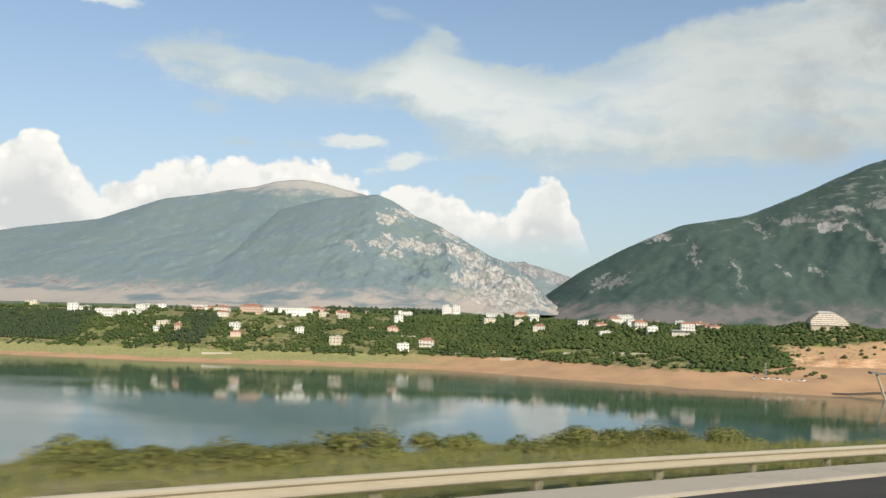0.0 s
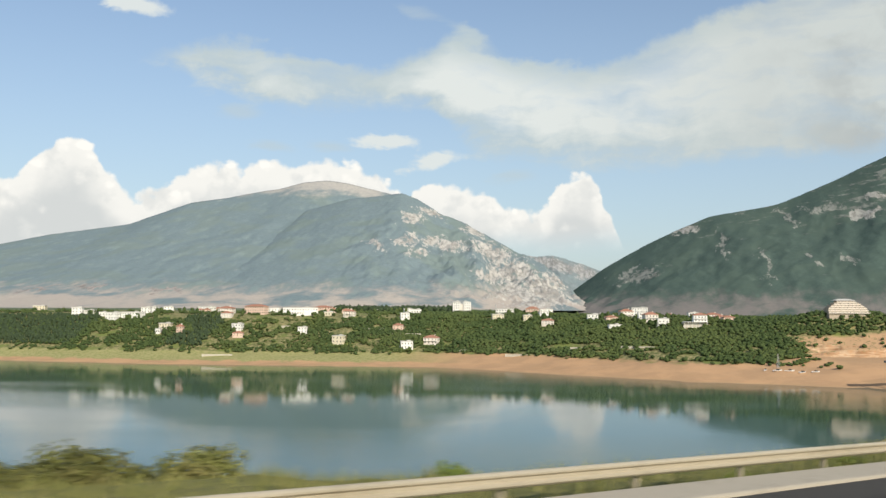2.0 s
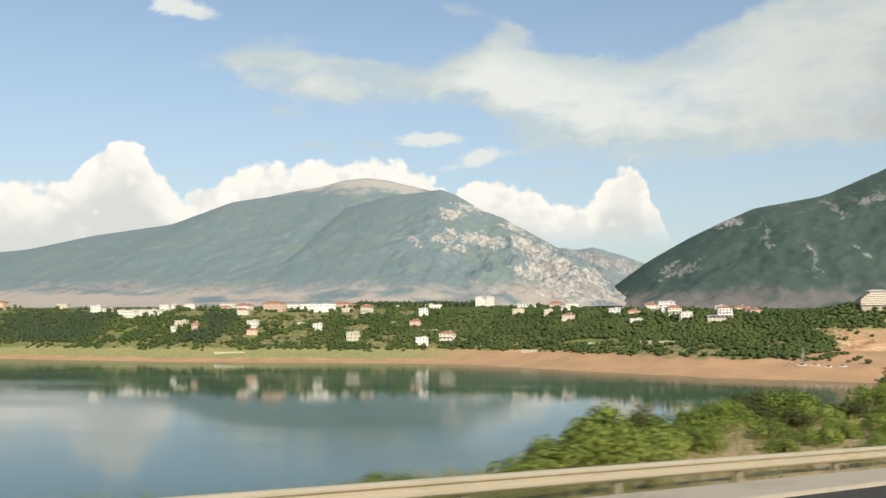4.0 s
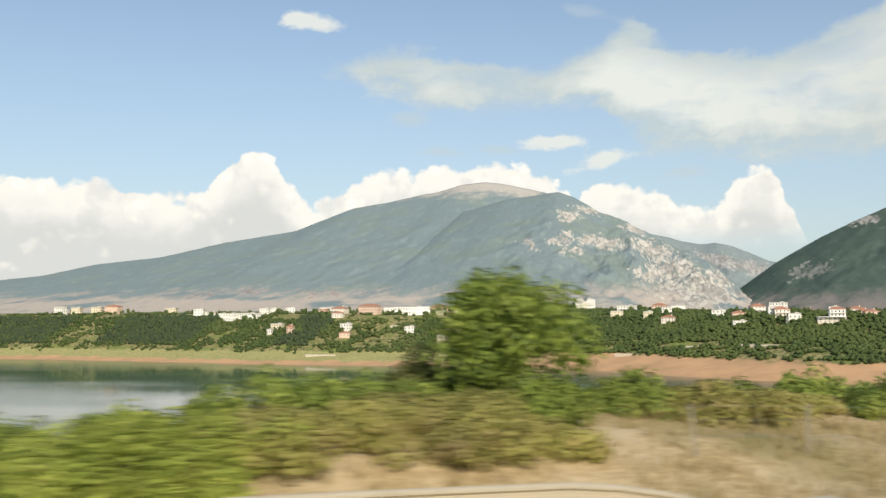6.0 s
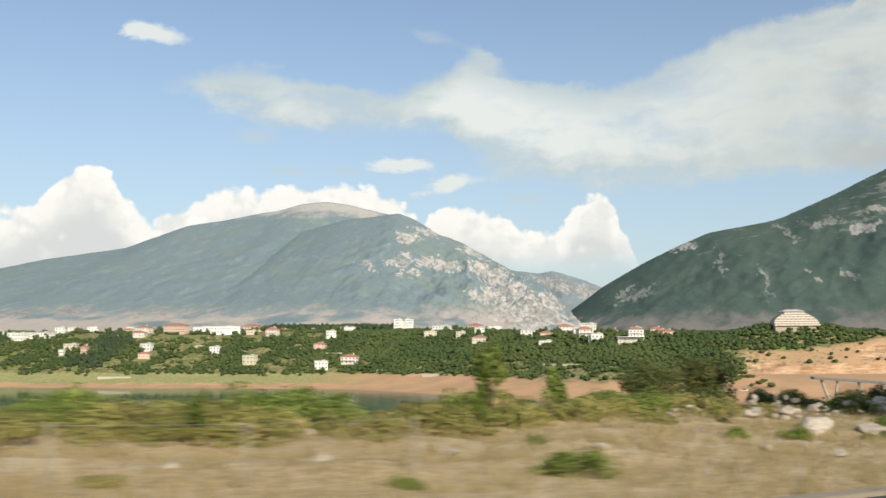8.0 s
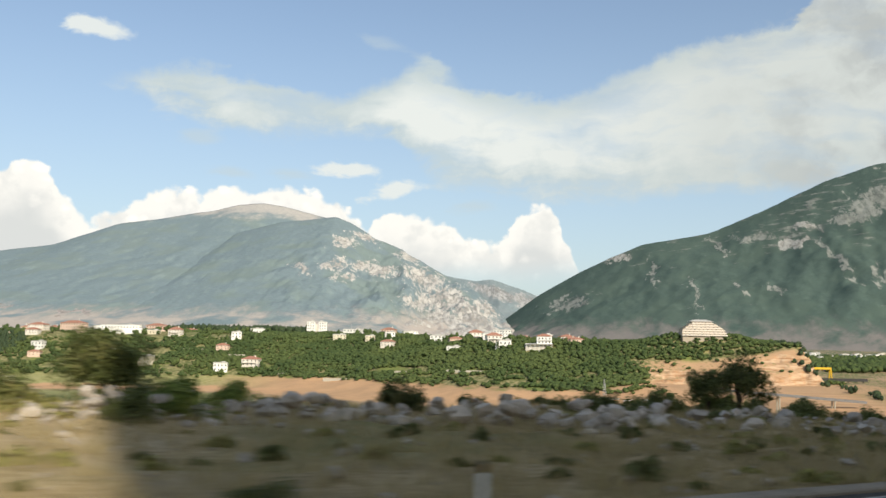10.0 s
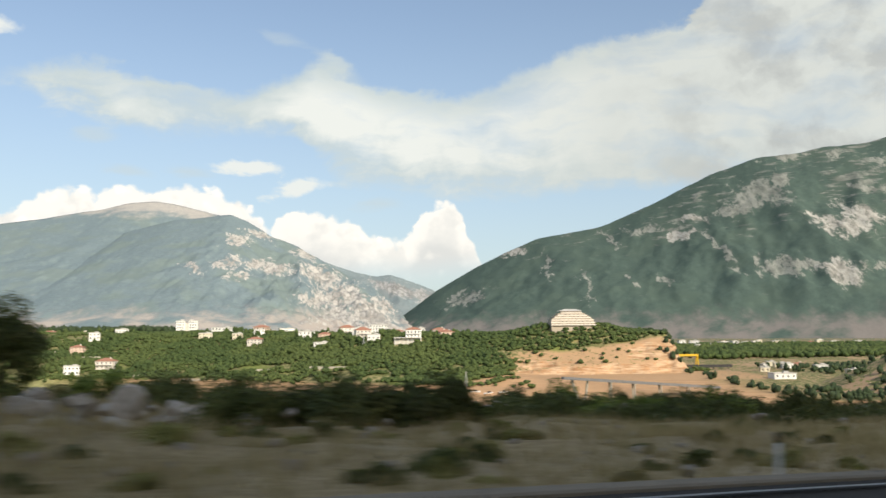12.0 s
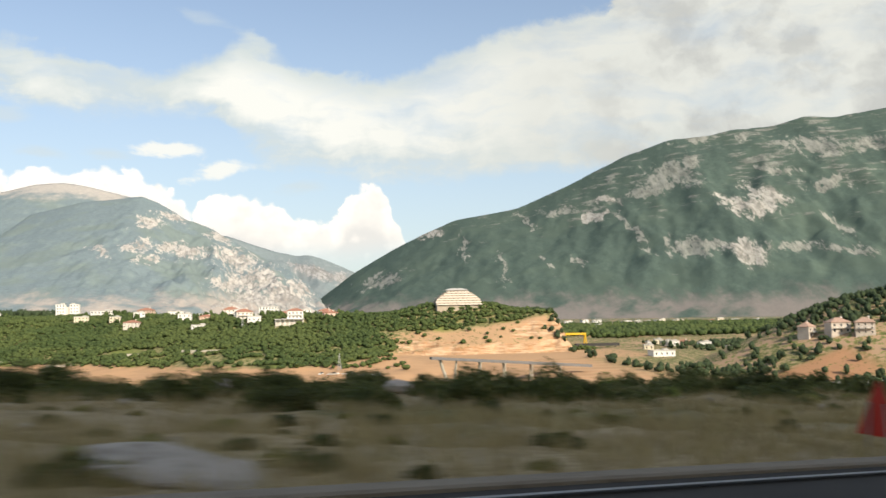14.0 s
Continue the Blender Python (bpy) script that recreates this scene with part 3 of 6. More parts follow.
    if faint:
        total = None
        for sx, sz, rx, rz, turn in faint:
            q = node(t, "ShaderNodeMapping", {"Vector": flat, "Location": (sx, sz, 0), "Rotation": (0, 0, radians(turn)), "Scale": (rx, rz, 1)}, vector_type="TEXTURE").outputs[0]
            d = math_(t, "SUBTRACT", 1.0, node(t, "ShaderNodeVectorMath", {0: q}, operation="LENGTH").outputs["Value"])
            total = d if total is None else math_(t, "MAXIMUM", total, d)
        weak = smooth(t, math_(t, "ADD", math_(t, "MULTIPLY", math_(t, "MAXIMUM", total, -1.2), 1.7), math_(t, "MULTIPLY", crag, 1.5)), 0.2, 0.9)
        mask = math_(t, "MAXIMUM", mask, math_(t, "MULTIPLY", weak, 0.55))
    if strata:
        tilt = node(t, "ShaderNodeMapping", {"Vector": co, "Rotation": (0, radians(16), 0), "Scale": (0.007, 0.007, 0.040)}).outputs[0]
        ledge = node(t, "ShaderNodeTexNoise", {"Vector": tilt, "Scale": 1.0 * scale, "Detail": 7, "Roughness": 0.68}).outputs[0]
        amount = math_(t, "MULTIPLY", smooth(t, sep.outputs[2], strata[0], strata[1]), 0.16)
        ledge = math_(t, "ADD", ledge, math_(t, "ADD", amount, math_(t, "MULTIPLY", math_(t, "SUBTRACT", big, 0.5), 0.35)))
        mask = math_(t, "MAXIMUM", mask, math_(t, "MULTIPLY", smooth(t, ledge, 0.68, 0.80), 0.5))
    face = mix_rgb(t, smooth(t, streak, 0.38, 0.60), tuple(0.55 * c for c in rock), tuple(1.15 * c for c in rock))
    face = mix_rgb(t, smooth(t, mid, 0.38, 0.5), tuple(0.62 * c for c in rock), face)
    col = mix_rgb(t, mask, col, face)
    t.links.new(col, b.inputs["Base Color"])
    b.inputs["Roughness"].default_value = 1.0
    b.inputs["Specular IOR Level"].default_value = 0.0
    relief = math_(t, "MULTIPLY", fine, math_(t, "ADD", math_(t, "MULTIPLY", mask, 1.2), 0.45))
    bp = node(t, "ShaderNodeBump", {"Height": relief, "Strength": 0.25, "Distance": 12.0})
    t.links.new(bp.outputs[0], b.inputs["Normal"])
    return m


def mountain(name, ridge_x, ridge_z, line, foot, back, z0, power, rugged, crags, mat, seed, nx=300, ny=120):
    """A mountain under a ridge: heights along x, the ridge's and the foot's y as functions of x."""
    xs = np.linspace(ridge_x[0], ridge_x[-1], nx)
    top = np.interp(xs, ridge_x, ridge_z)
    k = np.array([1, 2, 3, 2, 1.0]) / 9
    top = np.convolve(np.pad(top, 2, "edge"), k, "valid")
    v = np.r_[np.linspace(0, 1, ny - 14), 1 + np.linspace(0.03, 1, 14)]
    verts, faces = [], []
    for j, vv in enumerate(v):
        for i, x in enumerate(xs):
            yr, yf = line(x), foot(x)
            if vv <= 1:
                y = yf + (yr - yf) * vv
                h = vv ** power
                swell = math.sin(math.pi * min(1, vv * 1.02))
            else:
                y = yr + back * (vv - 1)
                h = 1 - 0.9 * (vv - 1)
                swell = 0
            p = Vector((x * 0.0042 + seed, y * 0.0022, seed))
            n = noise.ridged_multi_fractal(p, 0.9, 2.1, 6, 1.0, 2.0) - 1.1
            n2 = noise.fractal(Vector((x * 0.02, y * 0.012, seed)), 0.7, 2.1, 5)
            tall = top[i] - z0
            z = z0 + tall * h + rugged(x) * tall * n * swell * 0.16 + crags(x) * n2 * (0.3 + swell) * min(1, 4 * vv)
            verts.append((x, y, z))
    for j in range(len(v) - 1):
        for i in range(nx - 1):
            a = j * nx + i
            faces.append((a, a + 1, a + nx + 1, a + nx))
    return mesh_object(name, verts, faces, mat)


SCARS = [(1385, 250, 58, 40, -10), (1440, 275, 34, 46, 20), (1317, 129, 32, 38, 0), (1116, 266, 38, 18, 0), (1153, 311, 26, 18, 0), (716, 255, 52, 17, 10)]
LEDGES = [(1250, 150, 60, 26, 0), (1308, 368, 44, 46, -30), (1350, 400, 26, 44, -30), (1270, 345, 36, 20, 20), (1234, 323, 46, 22, 0), (1606, 412, 56, 42, 0), (1690, 410, 46, 28, 0),
          (1410, 483, 55, 12, 0), (545, 102, 66, 20, 25), (1048, 292, 55, 13, 0), (1398, 136, 70, 15, 0), (1560, 300, 60, 16, 10), (1500, 350, 50, 18, -10), (1480, 120, 60, 12, 0)]
GULLIES = [(965, 279, 11, 50, 10), (1151, 203, 10, 66, 5), (1190, 158, 10, 34, -25), (781, 203, 9, 56, -15), (1003, 120, 11, 18, 0), (936, 120, 11, 15, 0), (1515, 190, 17, 34, 15), (839, 126, 9, 62, -25), (1500, 480, 12, 30, -30)]
CRAGS = [(-227, 345, 44, 36, 0), (-316, 209, 44, 18, -30), (-218, 238, 42, 36, 0), (-170, 181, 34, 18, 0), (-69, 227, 66, 42, 0), (-138, 241, 30, 30, 0), (84, 203, 100, 60, -20), (154, 124, 110, 80, 0),
         (76, 107, 66, 46, 0), (235, 66, 110, 70, -20), (138, 52, 75, 44, 0), (262, 24, 75, 34, 0), (-163, 384, 60, 22, -20), (12, 317, 60, 24, -30), (190, 13, 70, 22, 0), (300, 90, 60, 50, -30)]
FIELDS = [(-1330, 48, 60, 9, 5), (-1180, 58, 70, 10, 0), (-700, 115, 50, 26, 0), (-900, 45, 80, 8, 0), (-480, 40, 60, 7, 0)]
# distance haze is mixed into the pale colours of the left mountains and back ridge
HAZED_FOREST = (0.186, 0.240, 0.256)
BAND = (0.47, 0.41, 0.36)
left_mat = mountain_material("bare_mountain", HAZED_FOREST, (0.205, 0.255, 0.240), (0.36, 0.32, 0.30), 1.6, (48, 64), BAND, scars=FIELDS, crown=(500.0, 575.0))
crag_mat = mountain_material("craggy_mountain", tuple(0.97 * c for c in HAZED_FOREST), (0.195, 0.245, 0.225), (0.475, 0.455, 0.42), 1.6, (46, 62), BAND, scars=CRAGS, wild=1.7)
back_mat = mountain_material("haze_tinted_ridge", (0.20, 0.245, 0.255), (0.25, 0.28, 0.28), (0.36, 0.36, 0.35), 1.2, (60, 60), (0.32, 0.32, 0.31), scars=[(450, 220, 200, 50, -20), (600, 180, 120, 60, -20)])
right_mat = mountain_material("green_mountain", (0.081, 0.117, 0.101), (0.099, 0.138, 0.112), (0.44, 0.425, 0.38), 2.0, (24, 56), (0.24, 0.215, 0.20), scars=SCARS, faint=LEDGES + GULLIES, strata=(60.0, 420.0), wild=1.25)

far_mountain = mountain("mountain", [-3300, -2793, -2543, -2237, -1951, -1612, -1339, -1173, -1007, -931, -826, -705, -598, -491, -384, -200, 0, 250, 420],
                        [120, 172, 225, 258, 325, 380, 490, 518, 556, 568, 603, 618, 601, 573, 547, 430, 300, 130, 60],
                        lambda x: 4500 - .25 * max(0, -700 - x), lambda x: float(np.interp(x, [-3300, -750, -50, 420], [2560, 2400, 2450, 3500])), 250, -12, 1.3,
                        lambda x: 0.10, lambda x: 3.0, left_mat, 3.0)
tagged(far_mountain, "blue-green mountain, haze tinted into its colour, with a bare tan rounded summit", "mountain", kind="structure")
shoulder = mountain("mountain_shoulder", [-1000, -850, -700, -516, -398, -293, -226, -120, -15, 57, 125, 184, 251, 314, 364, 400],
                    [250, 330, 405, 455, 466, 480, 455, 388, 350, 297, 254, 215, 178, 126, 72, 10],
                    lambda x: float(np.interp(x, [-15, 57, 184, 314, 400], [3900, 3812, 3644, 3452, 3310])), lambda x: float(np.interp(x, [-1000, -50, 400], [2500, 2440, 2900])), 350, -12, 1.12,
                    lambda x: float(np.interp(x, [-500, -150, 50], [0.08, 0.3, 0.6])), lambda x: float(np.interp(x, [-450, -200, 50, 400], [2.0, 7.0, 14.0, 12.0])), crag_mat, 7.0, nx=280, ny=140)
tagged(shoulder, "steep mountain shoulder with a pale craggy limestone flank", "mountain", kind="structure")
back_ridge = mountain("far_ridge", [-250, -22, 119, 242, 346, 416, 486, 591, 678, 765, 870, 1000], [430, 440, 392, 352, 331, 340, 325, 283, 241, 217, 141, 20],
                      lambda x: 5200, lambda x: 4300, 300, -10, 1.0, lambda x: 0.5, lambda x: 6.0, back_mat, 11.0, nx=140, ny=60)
tagged(back_ridge, "ridge far behind the gorge, tinted pale for haze", "mountain", kind="structure")
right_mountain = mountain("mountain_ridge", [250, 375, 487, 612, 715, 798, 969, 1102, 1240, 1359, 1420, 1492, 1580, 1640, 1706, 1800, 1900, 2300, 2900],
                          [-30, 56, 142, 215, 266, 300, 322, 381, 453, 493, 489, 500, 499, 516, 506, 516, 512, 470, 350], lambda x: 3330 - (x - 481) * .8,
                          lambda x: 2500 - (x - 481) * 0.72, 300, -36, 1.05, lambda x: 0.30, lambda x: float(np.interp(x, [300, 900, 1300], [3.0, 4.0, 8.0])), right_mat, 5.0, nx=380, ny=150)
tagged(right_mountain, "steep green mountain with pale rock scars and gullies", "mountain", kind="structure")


# ---- helpers for things and their parts ----
def thing(name, label, category, place, turn=0.0, group="", kind=""):
    ob = new(name)
    ob.empty_display_size = 0.3
    ob.matrix_world = pose(*place, 0, 0, turn)
    return tagged(ob, label, category, group, kind)


def part(name, bm, mat, parent, label="", smooth_=False):
    me = bpy.data.meshes.new(name)
    bm.to_mesh(me)
    bm.free()
    if smooth_:
        me.polygons.foreach_set("use_smooth", [True] * len(me.polygons))
    me.materials.append(mat)
    ob = new(name, me)
    ob.parent = parent
    if label:
        ob["label"] = label
    return ob


def share(name, mesh, parent, m):
    ob = new(name, mesh)
    ob.parent = parent
    ob.matrix_local = m
    return ob


def box(bm, cx, cy, cz, sx, sy, sz, bevel=0.0):
    """A box about the centre of its base."""
    r = bmesh.ops.create_cube(bm, size=1, matrix=Matrix.Translation((cx, cy, cz + sz / 2)) @ Matrix.Diagonal((sx, sy, sz, 1)))
    if bevel:
        es = {e for v in r["verts"] for e in v.link_edges}
        bmesh.ops.bevel(bm, geom=list(es), offset=bevel, segments=2, affect="EDGES")
    return bm


def rod(bm, a, b, r, n=6, r2=None):
    a, b = Vector(a), Vector(b)
    d = b - a
    m = Matrix.Translation((a + b) / 2) @ d.to_track_quat("Z", "Y").to_matrix().to_4x4()
    bmesh.ops.create_cone(bm, cap_ends=True, segments=n, radius1=r, radius2=r if r2 is None else r2, depth=d.length, matrix=m)
    return bm


def sweep(profile, ss, o_of, dz_of, closed=False):
    """Rings of a profile of (left, up) pairs along the road's line."""
    verts, faces = [], []
    n = len(profile)
    for s in ss:
        o, dz = o_of(s), dz_of(s)
        for a, u in profile:
            verts.append(along(s, o + a, dz + u))
    k = n if closed else n - 1
    for i in range(len(ss) - 1):
        for j in range(k):
            a, b = i * n + j, i * n + (j + 1) % n
            faces.append((a, b, b + n, a + n))
    return verts, faces


def road_o(s):
    return float(edge(s)[0])


def road_z(s):
    return -float(edge(s)[1])


# ---- road ----
ASPHALT = surface("asphalt", [(0.044, 0.042, 0.038), (0.078, 0.073, 0.066), (0.06, 0.056, 0.051)], scale=0.5, rough=0.95, bump=0.5, fine=60, spec=0.12)
CONCRETE = surface("old_concrete", [(0.30, 0.265, 0.205), (0.44, 0.39, 0.31), (0.37, 0.33, 0.26)], scale=0.7, rough=0.9, bump=0.4, fine=20)
PAINT = surface("road_paint", [(0.22, 0.22, 0.21), (0.36, 0.36, 0.34)], scale=1.2, rough=0.6, bump=0.2, fine=20)
GALV = surface("weathered_rail_paint", [(0.38, 0.33, 0.235), (0.50, 0.44, 0.33), (0.43, 0.375, 0.28)], scale=0.35, rough=0.5, bump=0.08, fine=30, metal=0.25, spec=0.5)

ss = np.arange(-150, 330, 2.0)
verts, faces = [], []
cross = [-7.5, -5.0, -2.0, 1.0, 3.0, 5.0, 7.0, None]       # None: the far edge
for s in ss:
    for u in cross:
        o = road_o(s) if u is None else u
        z = -2.35 if o < 3 else -2.35 + (road_z(s) + 2.35) * (o - 3) / (road_o(s) - 3)
        verts.append(along(s, o, z + 0.06))
for i in range(len(ss) - 1):
    for j in range(len(cross) - 1):
        a = i * len(cross) + j
        faces.append((a, a + 1, a + 1 + len(cross), a + len(cross)))
road = tagged(mesh_object("road", verts, faces, ASPHALT), "dark grey asphalt highway with worn surface", "road", kind="structure")

v, f = sweep([(-0.43, 0.060), (-0.31, 0.060)], ss, road_o, road_z)
edge_line = tagged(mesh_object("road_marking", v, f, PAINT), "white painted edge line on the asphalt", "road marking", kind="structure")


# concrete strip before the guard rail, then a low kerb
# darker, warmer concrete colour, offsetting the bluish skylight in the shade
KERB = surface("warm_kerb_concrete", [(0.17, 0.13, 0.09), (0.30, 0.25, 0.185), (0.23, 0.185, 0.13)], scale=1.1, rough=0.95, bump=0.6, fine=16)


def kerb_run(s0, s1, profile, label, mat):
    v, f = sweep(profile, np.arange(s0, s1 + 0.1, 2.0), road_o, road_z)
    return tagged(mesh_object("kerb", v, f, mat, smooth_=False), label, "kerb", kind="structure")


kerb_run(-150, 116, [(-0.02, -0.1), (0.0, 0.11), (0.06, 0.14), (1.24, 0.16), (1.30, 0.12), (1.32, -0.3)], "weathered pale concrete kerb strip", CONCRETE)
kerb_run(116, 330, [(-0.02, -0.1), (0.0, 0.10), (0.05, 0.13), (0.40, 0.14), (0.46, 0.10), (0.48, -0.3)], "brownish warm-toned concrete roadside kerb", KERB)


def guard_rail(s0, s1):
    base = along(s0, 12.7, -2.42)
    g = thing("guard_rail", "cream weathered steel guard rail along the road", "guard rail", base)
    inv = Matrix.Translation(-base)
    beam = [(0.0, 0.0), (-0.045, -0.012), (-0.085, -0.05), (-0.085, -0.085), (-0.02, -0.13), (-0.02, -0.19), (-0.085, -0.235), (-0.085, -0.27),
            (-0.045, -0.31), (0.0, -0.325), (0.004, -0.32), (-0.04, -0.30), (-0.075, -0.265), (-0.012, -0.20), (-0.012, -0.12), (-0.075, -0.06), (-0.04, -0.02)]
    s = s0
    while s < s1 - 1:
        e = min(s + 8.0, s1)

        def drop(q):
            return -2.42 + 0.10 * min(1.0, max(0.0, (q - 96) / 12)) - 0.42 * max(0.0, (q - (s1 - 3)) / 3) ** 1.6

        def off(q):
            return 12.7 - 0.3 * max(0.0, (q - (s1 - 8)) / 8)
        v, f = sweep(beam, np.arange(s, e + 0.01, 1.0), off, drop, closed=True)
        me = bpy.data.meshes.new("beam")
        me.from_pydata([inv @ p for p in v], [], f)
        me.materials.append(GALV)
        ob = new("beam", me)
        ob.parent = g
        for k in (0, 4):
            q = s + k
            if q > s1 - 6:
                continue
            a = along(q, off(q) + 0.13, drop(q) - 1.3)
            bm = bmesh.new()
            for dx, dy, w, t_ in ((0, 0.055, 0.11, 0.008), (0, -0.055, 0.11, 0.008), (0, 0, 0.008, 0.11)):
                box(bm, dx, dy, 0, w, t_, 1.25)
            box(bm, -0.0, -0.12, 0.98, 0.12, 0.10, 0.2, 0.01)
            po = part("post", bm, GALV, g)
            po.matrix_local = inv @ Matrix.Translation(a) @ pose(0, 0, 0, 0, 0, bearing(q))
        s = e
    return g


guard_rail(-150, 114)

# delineator posts every twenty metres
WHITE_PLASTIC = surface("white_plastic", [(0.62, 0.62, 0.60), (0.78, 0.78, 0.76)], scale=3, rough=0.45, bump=0.05, fine=8)
BLACK_PLASTIC = surface("black_plastic", [(0.012, 0.012, 0.012), (0.03, 0.028, 0.026)], scale=4, rough=0.5, bump=0.05)
RED_REFLECTOR = surface("reflector", [(0.35, 0.16, 0.03), (0.5, 0.24, 0.05)], scale=20, rough=0.2, bump=0.0)


def delineator():
    g = thing("delineator_post", "white plastic roadside marker post with black top", "marker post", (0, 0, 0), group="marker posts along the road")
    bm = bmesh.new()
    box(bm, 0, 0, -0.25, 0.13, 0.10, 1.02, 0.025)
    part("body", bm, WHITE_PLASTIC, g, "white plastic post body")
    bm = bmesh.new()
    box(bm, 0, 0, 0.765, 0.134, 0.104, 0.21, 0.03)
    for v_ in bm.verts:
        if v_.co.z > 0.93:
            v_.co.z += 0.5 * (v_.co.y)
    part("cap", bm, BLACK_PLASTIC, g, "black slanted top band")
    bm = bmesh.new()
    box(bm, 0, -0.054, 0.80, 0.05, 0.006, 0.12, 0.002)
    part("reflector", bm, RED_REFLECTOR, g, "small amber reflector")
    return g


first = None
for s in (117.7, 137.1, 156.9, 177.4, 197.3, 216.0, 236.4, 256.0, 275.6):
    p = along(s, road_o(s) + 0.68, road_z(s))
    m = pose(p.x, p.y, max(p.z, lie1(p.x, p.y) - 0.05), random.uniform(-2, 2), random.uniform(-2, 2), bearing(s) + random.uniform(-6, 6)) @ Matrix.Scale(0.86, 4)
    if first is None:
        first = delineator()
        first.matrix_world = m
    else:
        copy_thing(first, m)


# ---- plants ----
def leaf_material(name, dark, light, tip):
    if name in MATS:
        return MATS[name]
    m = bpy.data.materials.new(name)
    m.use_nodes = True
    t = m.node_tree
    b = t.nodes["Principled BSDF"]
    rnd = node(t, "ShaderNodeNewGeometry").outputs["Random Per Island"]
    co = node(t, "ShaderNodeTexCoord").outputs["Object"]
    n1 = node(t, "ShaderNodeTexNoise", {"Vector": co, "Scale": 1.3, "Detail": 3}).outputs[0]
    ob = node(t, "ShaderNodeObjectInfo").outputs["Random"]
    c = mix_rgb(t, rnd, dark, light)
    c = mix_rgb(t, math_(t, "MULTIPLY", smooth(t, n1, 0.45, 0.7), 0.7), c, tip)
    k = node(t, "ShaderNodeMapRange", {"Value": ob, "To Min": 0.78, "To Max": 1.2}).outputs[0]
    g = node(t, "ShaderNodeCombineXYZ", {0: k, 1: k, 2: k}).outputs[0]
    c = node(t, "ShaderNodeVectorMath", {0: c, 1: g}, operation="MULTIPLY").outputs[0]
    t.links.new(c, b.inputs["Base Color"])
    b.inputs["Roughness"].default_value = 0.6
    b.inputs["Specular IOR Level"].default_value = 0.25
    tr = node(t, "ShaderNodeBsdfTranslucent")
    t.links.new(c, tr.inputs[0])
    mx = node(t, "ShaderNodeMixShader", {0: 0.4})
    t.links.new(b.outputs[0], mx.inputs[1])
    t.links.new(tr.outputs[0], mx.inputs[2])
    t.links.new(mx.outputs[0], t.nodes["Material Output"].inputs[0])
    MATS[name] = m
    return m


LEAF = {"lush": leaf_material("lush_leaves", (0.10, 0.155, 0.033), (0.29, 0.37, 0.07), (0.36, 0.42, 0.09)),
        "green": leaf_material("green_leaves", (0.125, 0.175, 0.04), (0.31, 0.385, 0.085), (0.38, 0.40, 0.10)),
        "bright": leaf_material("yellow_green_leaves", (0.215, 0.275, 0.045), (0.42, 0.48, 0.10), (0.47, 0.47, 0.12)),
        "dark": leaf_material("dark_leaves", (0.07, 0.085, 0.027), (0.17, 0.195, 0.06), (0.21, 0.19, 0.065)),
        "olive": leaf_material("olive_leaves", (0.15, 0.16, 0.045), (0.33, 0.335, 0.10), (0.36, 0.31, 0.12)),
        "dry": leaf_material("dry_leaves", (0.24, 0.24, 0.06), (0.46, 0.43, 0.14), (0.50, 0.38, 0.19))}
BARK = surface("bark", [(0.06, 0.045, 0.03), (0.14, 0.11, 0.08)], scale=4, rough=0.95, bump=0.6, stretch=(1, 1, 0.3))


def crown_mesh(name, rx, ry, rz, cz, leaves, size, lumps, rng, dome=False):
    """A crown of loose leaves gathered in uneven clumps on an ellipsoid's outside and inside."""
    cs = []
    for _ in range(lumps):
        d = rng.normal(size=3)
        d /= np.linalg.norm(d)
        if dome:
            d[2] = abs(d[2]) * 0.9
        elif d[2] < -0.5:
            d[2] *= -0.6
        r = rng.uniform(0.35, 0.92)
        cs.append((d * r, rng.uniform(0.24, 0.46)))
    which = rng.integers(0, lumps, leaves)
    cen = np.array([c[0] for c in cs])[which]
    rad = np.array([c[1] for c in cs])[which]
    d = rng.normal(size=(leaves, 3))
    d /= np.linalg.norm(d, axis=1)[:, None]
    p = cen + d * (rad * rng.uniform(0.35, 1.08, leaves) ** 0.6)[:, None]
    p = p * np.array([rx, ry, rz]) + np.array([0, 0, cz])
    nrm = 1.2 * d + 0.55 * rng.normal(size=(leaves, 3))
    nrm[:, 2] += 0.5
    nrm /= np.linalg.norm(nrm, axis=1)[:, None]
    a = np.cross(nrm, rng.normal(size=(leaves, 3)))
    a /= np.linalg.norm(a, axis=1)[:, None]
    b = np.cross(nrm, a)
    k = (size * rng.uniform(0.6, 1.35, leaves))[:, None]
    q = np.stack([p - a * k, p - b * k * 0.55 + nrm * k * 0.15, p + a * k, p + b * k * 0.55 + nrm * k * 0.15], 1).reshape(-1, 3)
    q[:, 2] = np.maximum(q[:, 2], -0.15)
    me = bpy.data.meshes.new(name)
    n = leaves
    me.vertices.add(4 * n)
    me.vertices.foreach_set("co", q.ravel())
    me.loops.add(4 * n)
    me.loops.foreach_set("vertex_index", np.arange(4 * n, dtype=np.int32))
    me.polygons.add(n)
    me.polygons.foreach_set("loop_start", np.arange(0, 4 * n, 4, dtype=np.int32))
    me.update(calc_edges=True)
    return me, [np.array(c[0]) * np.array([rx, ry, rz]) + np.array([0, 0, cz]) for c in cs]


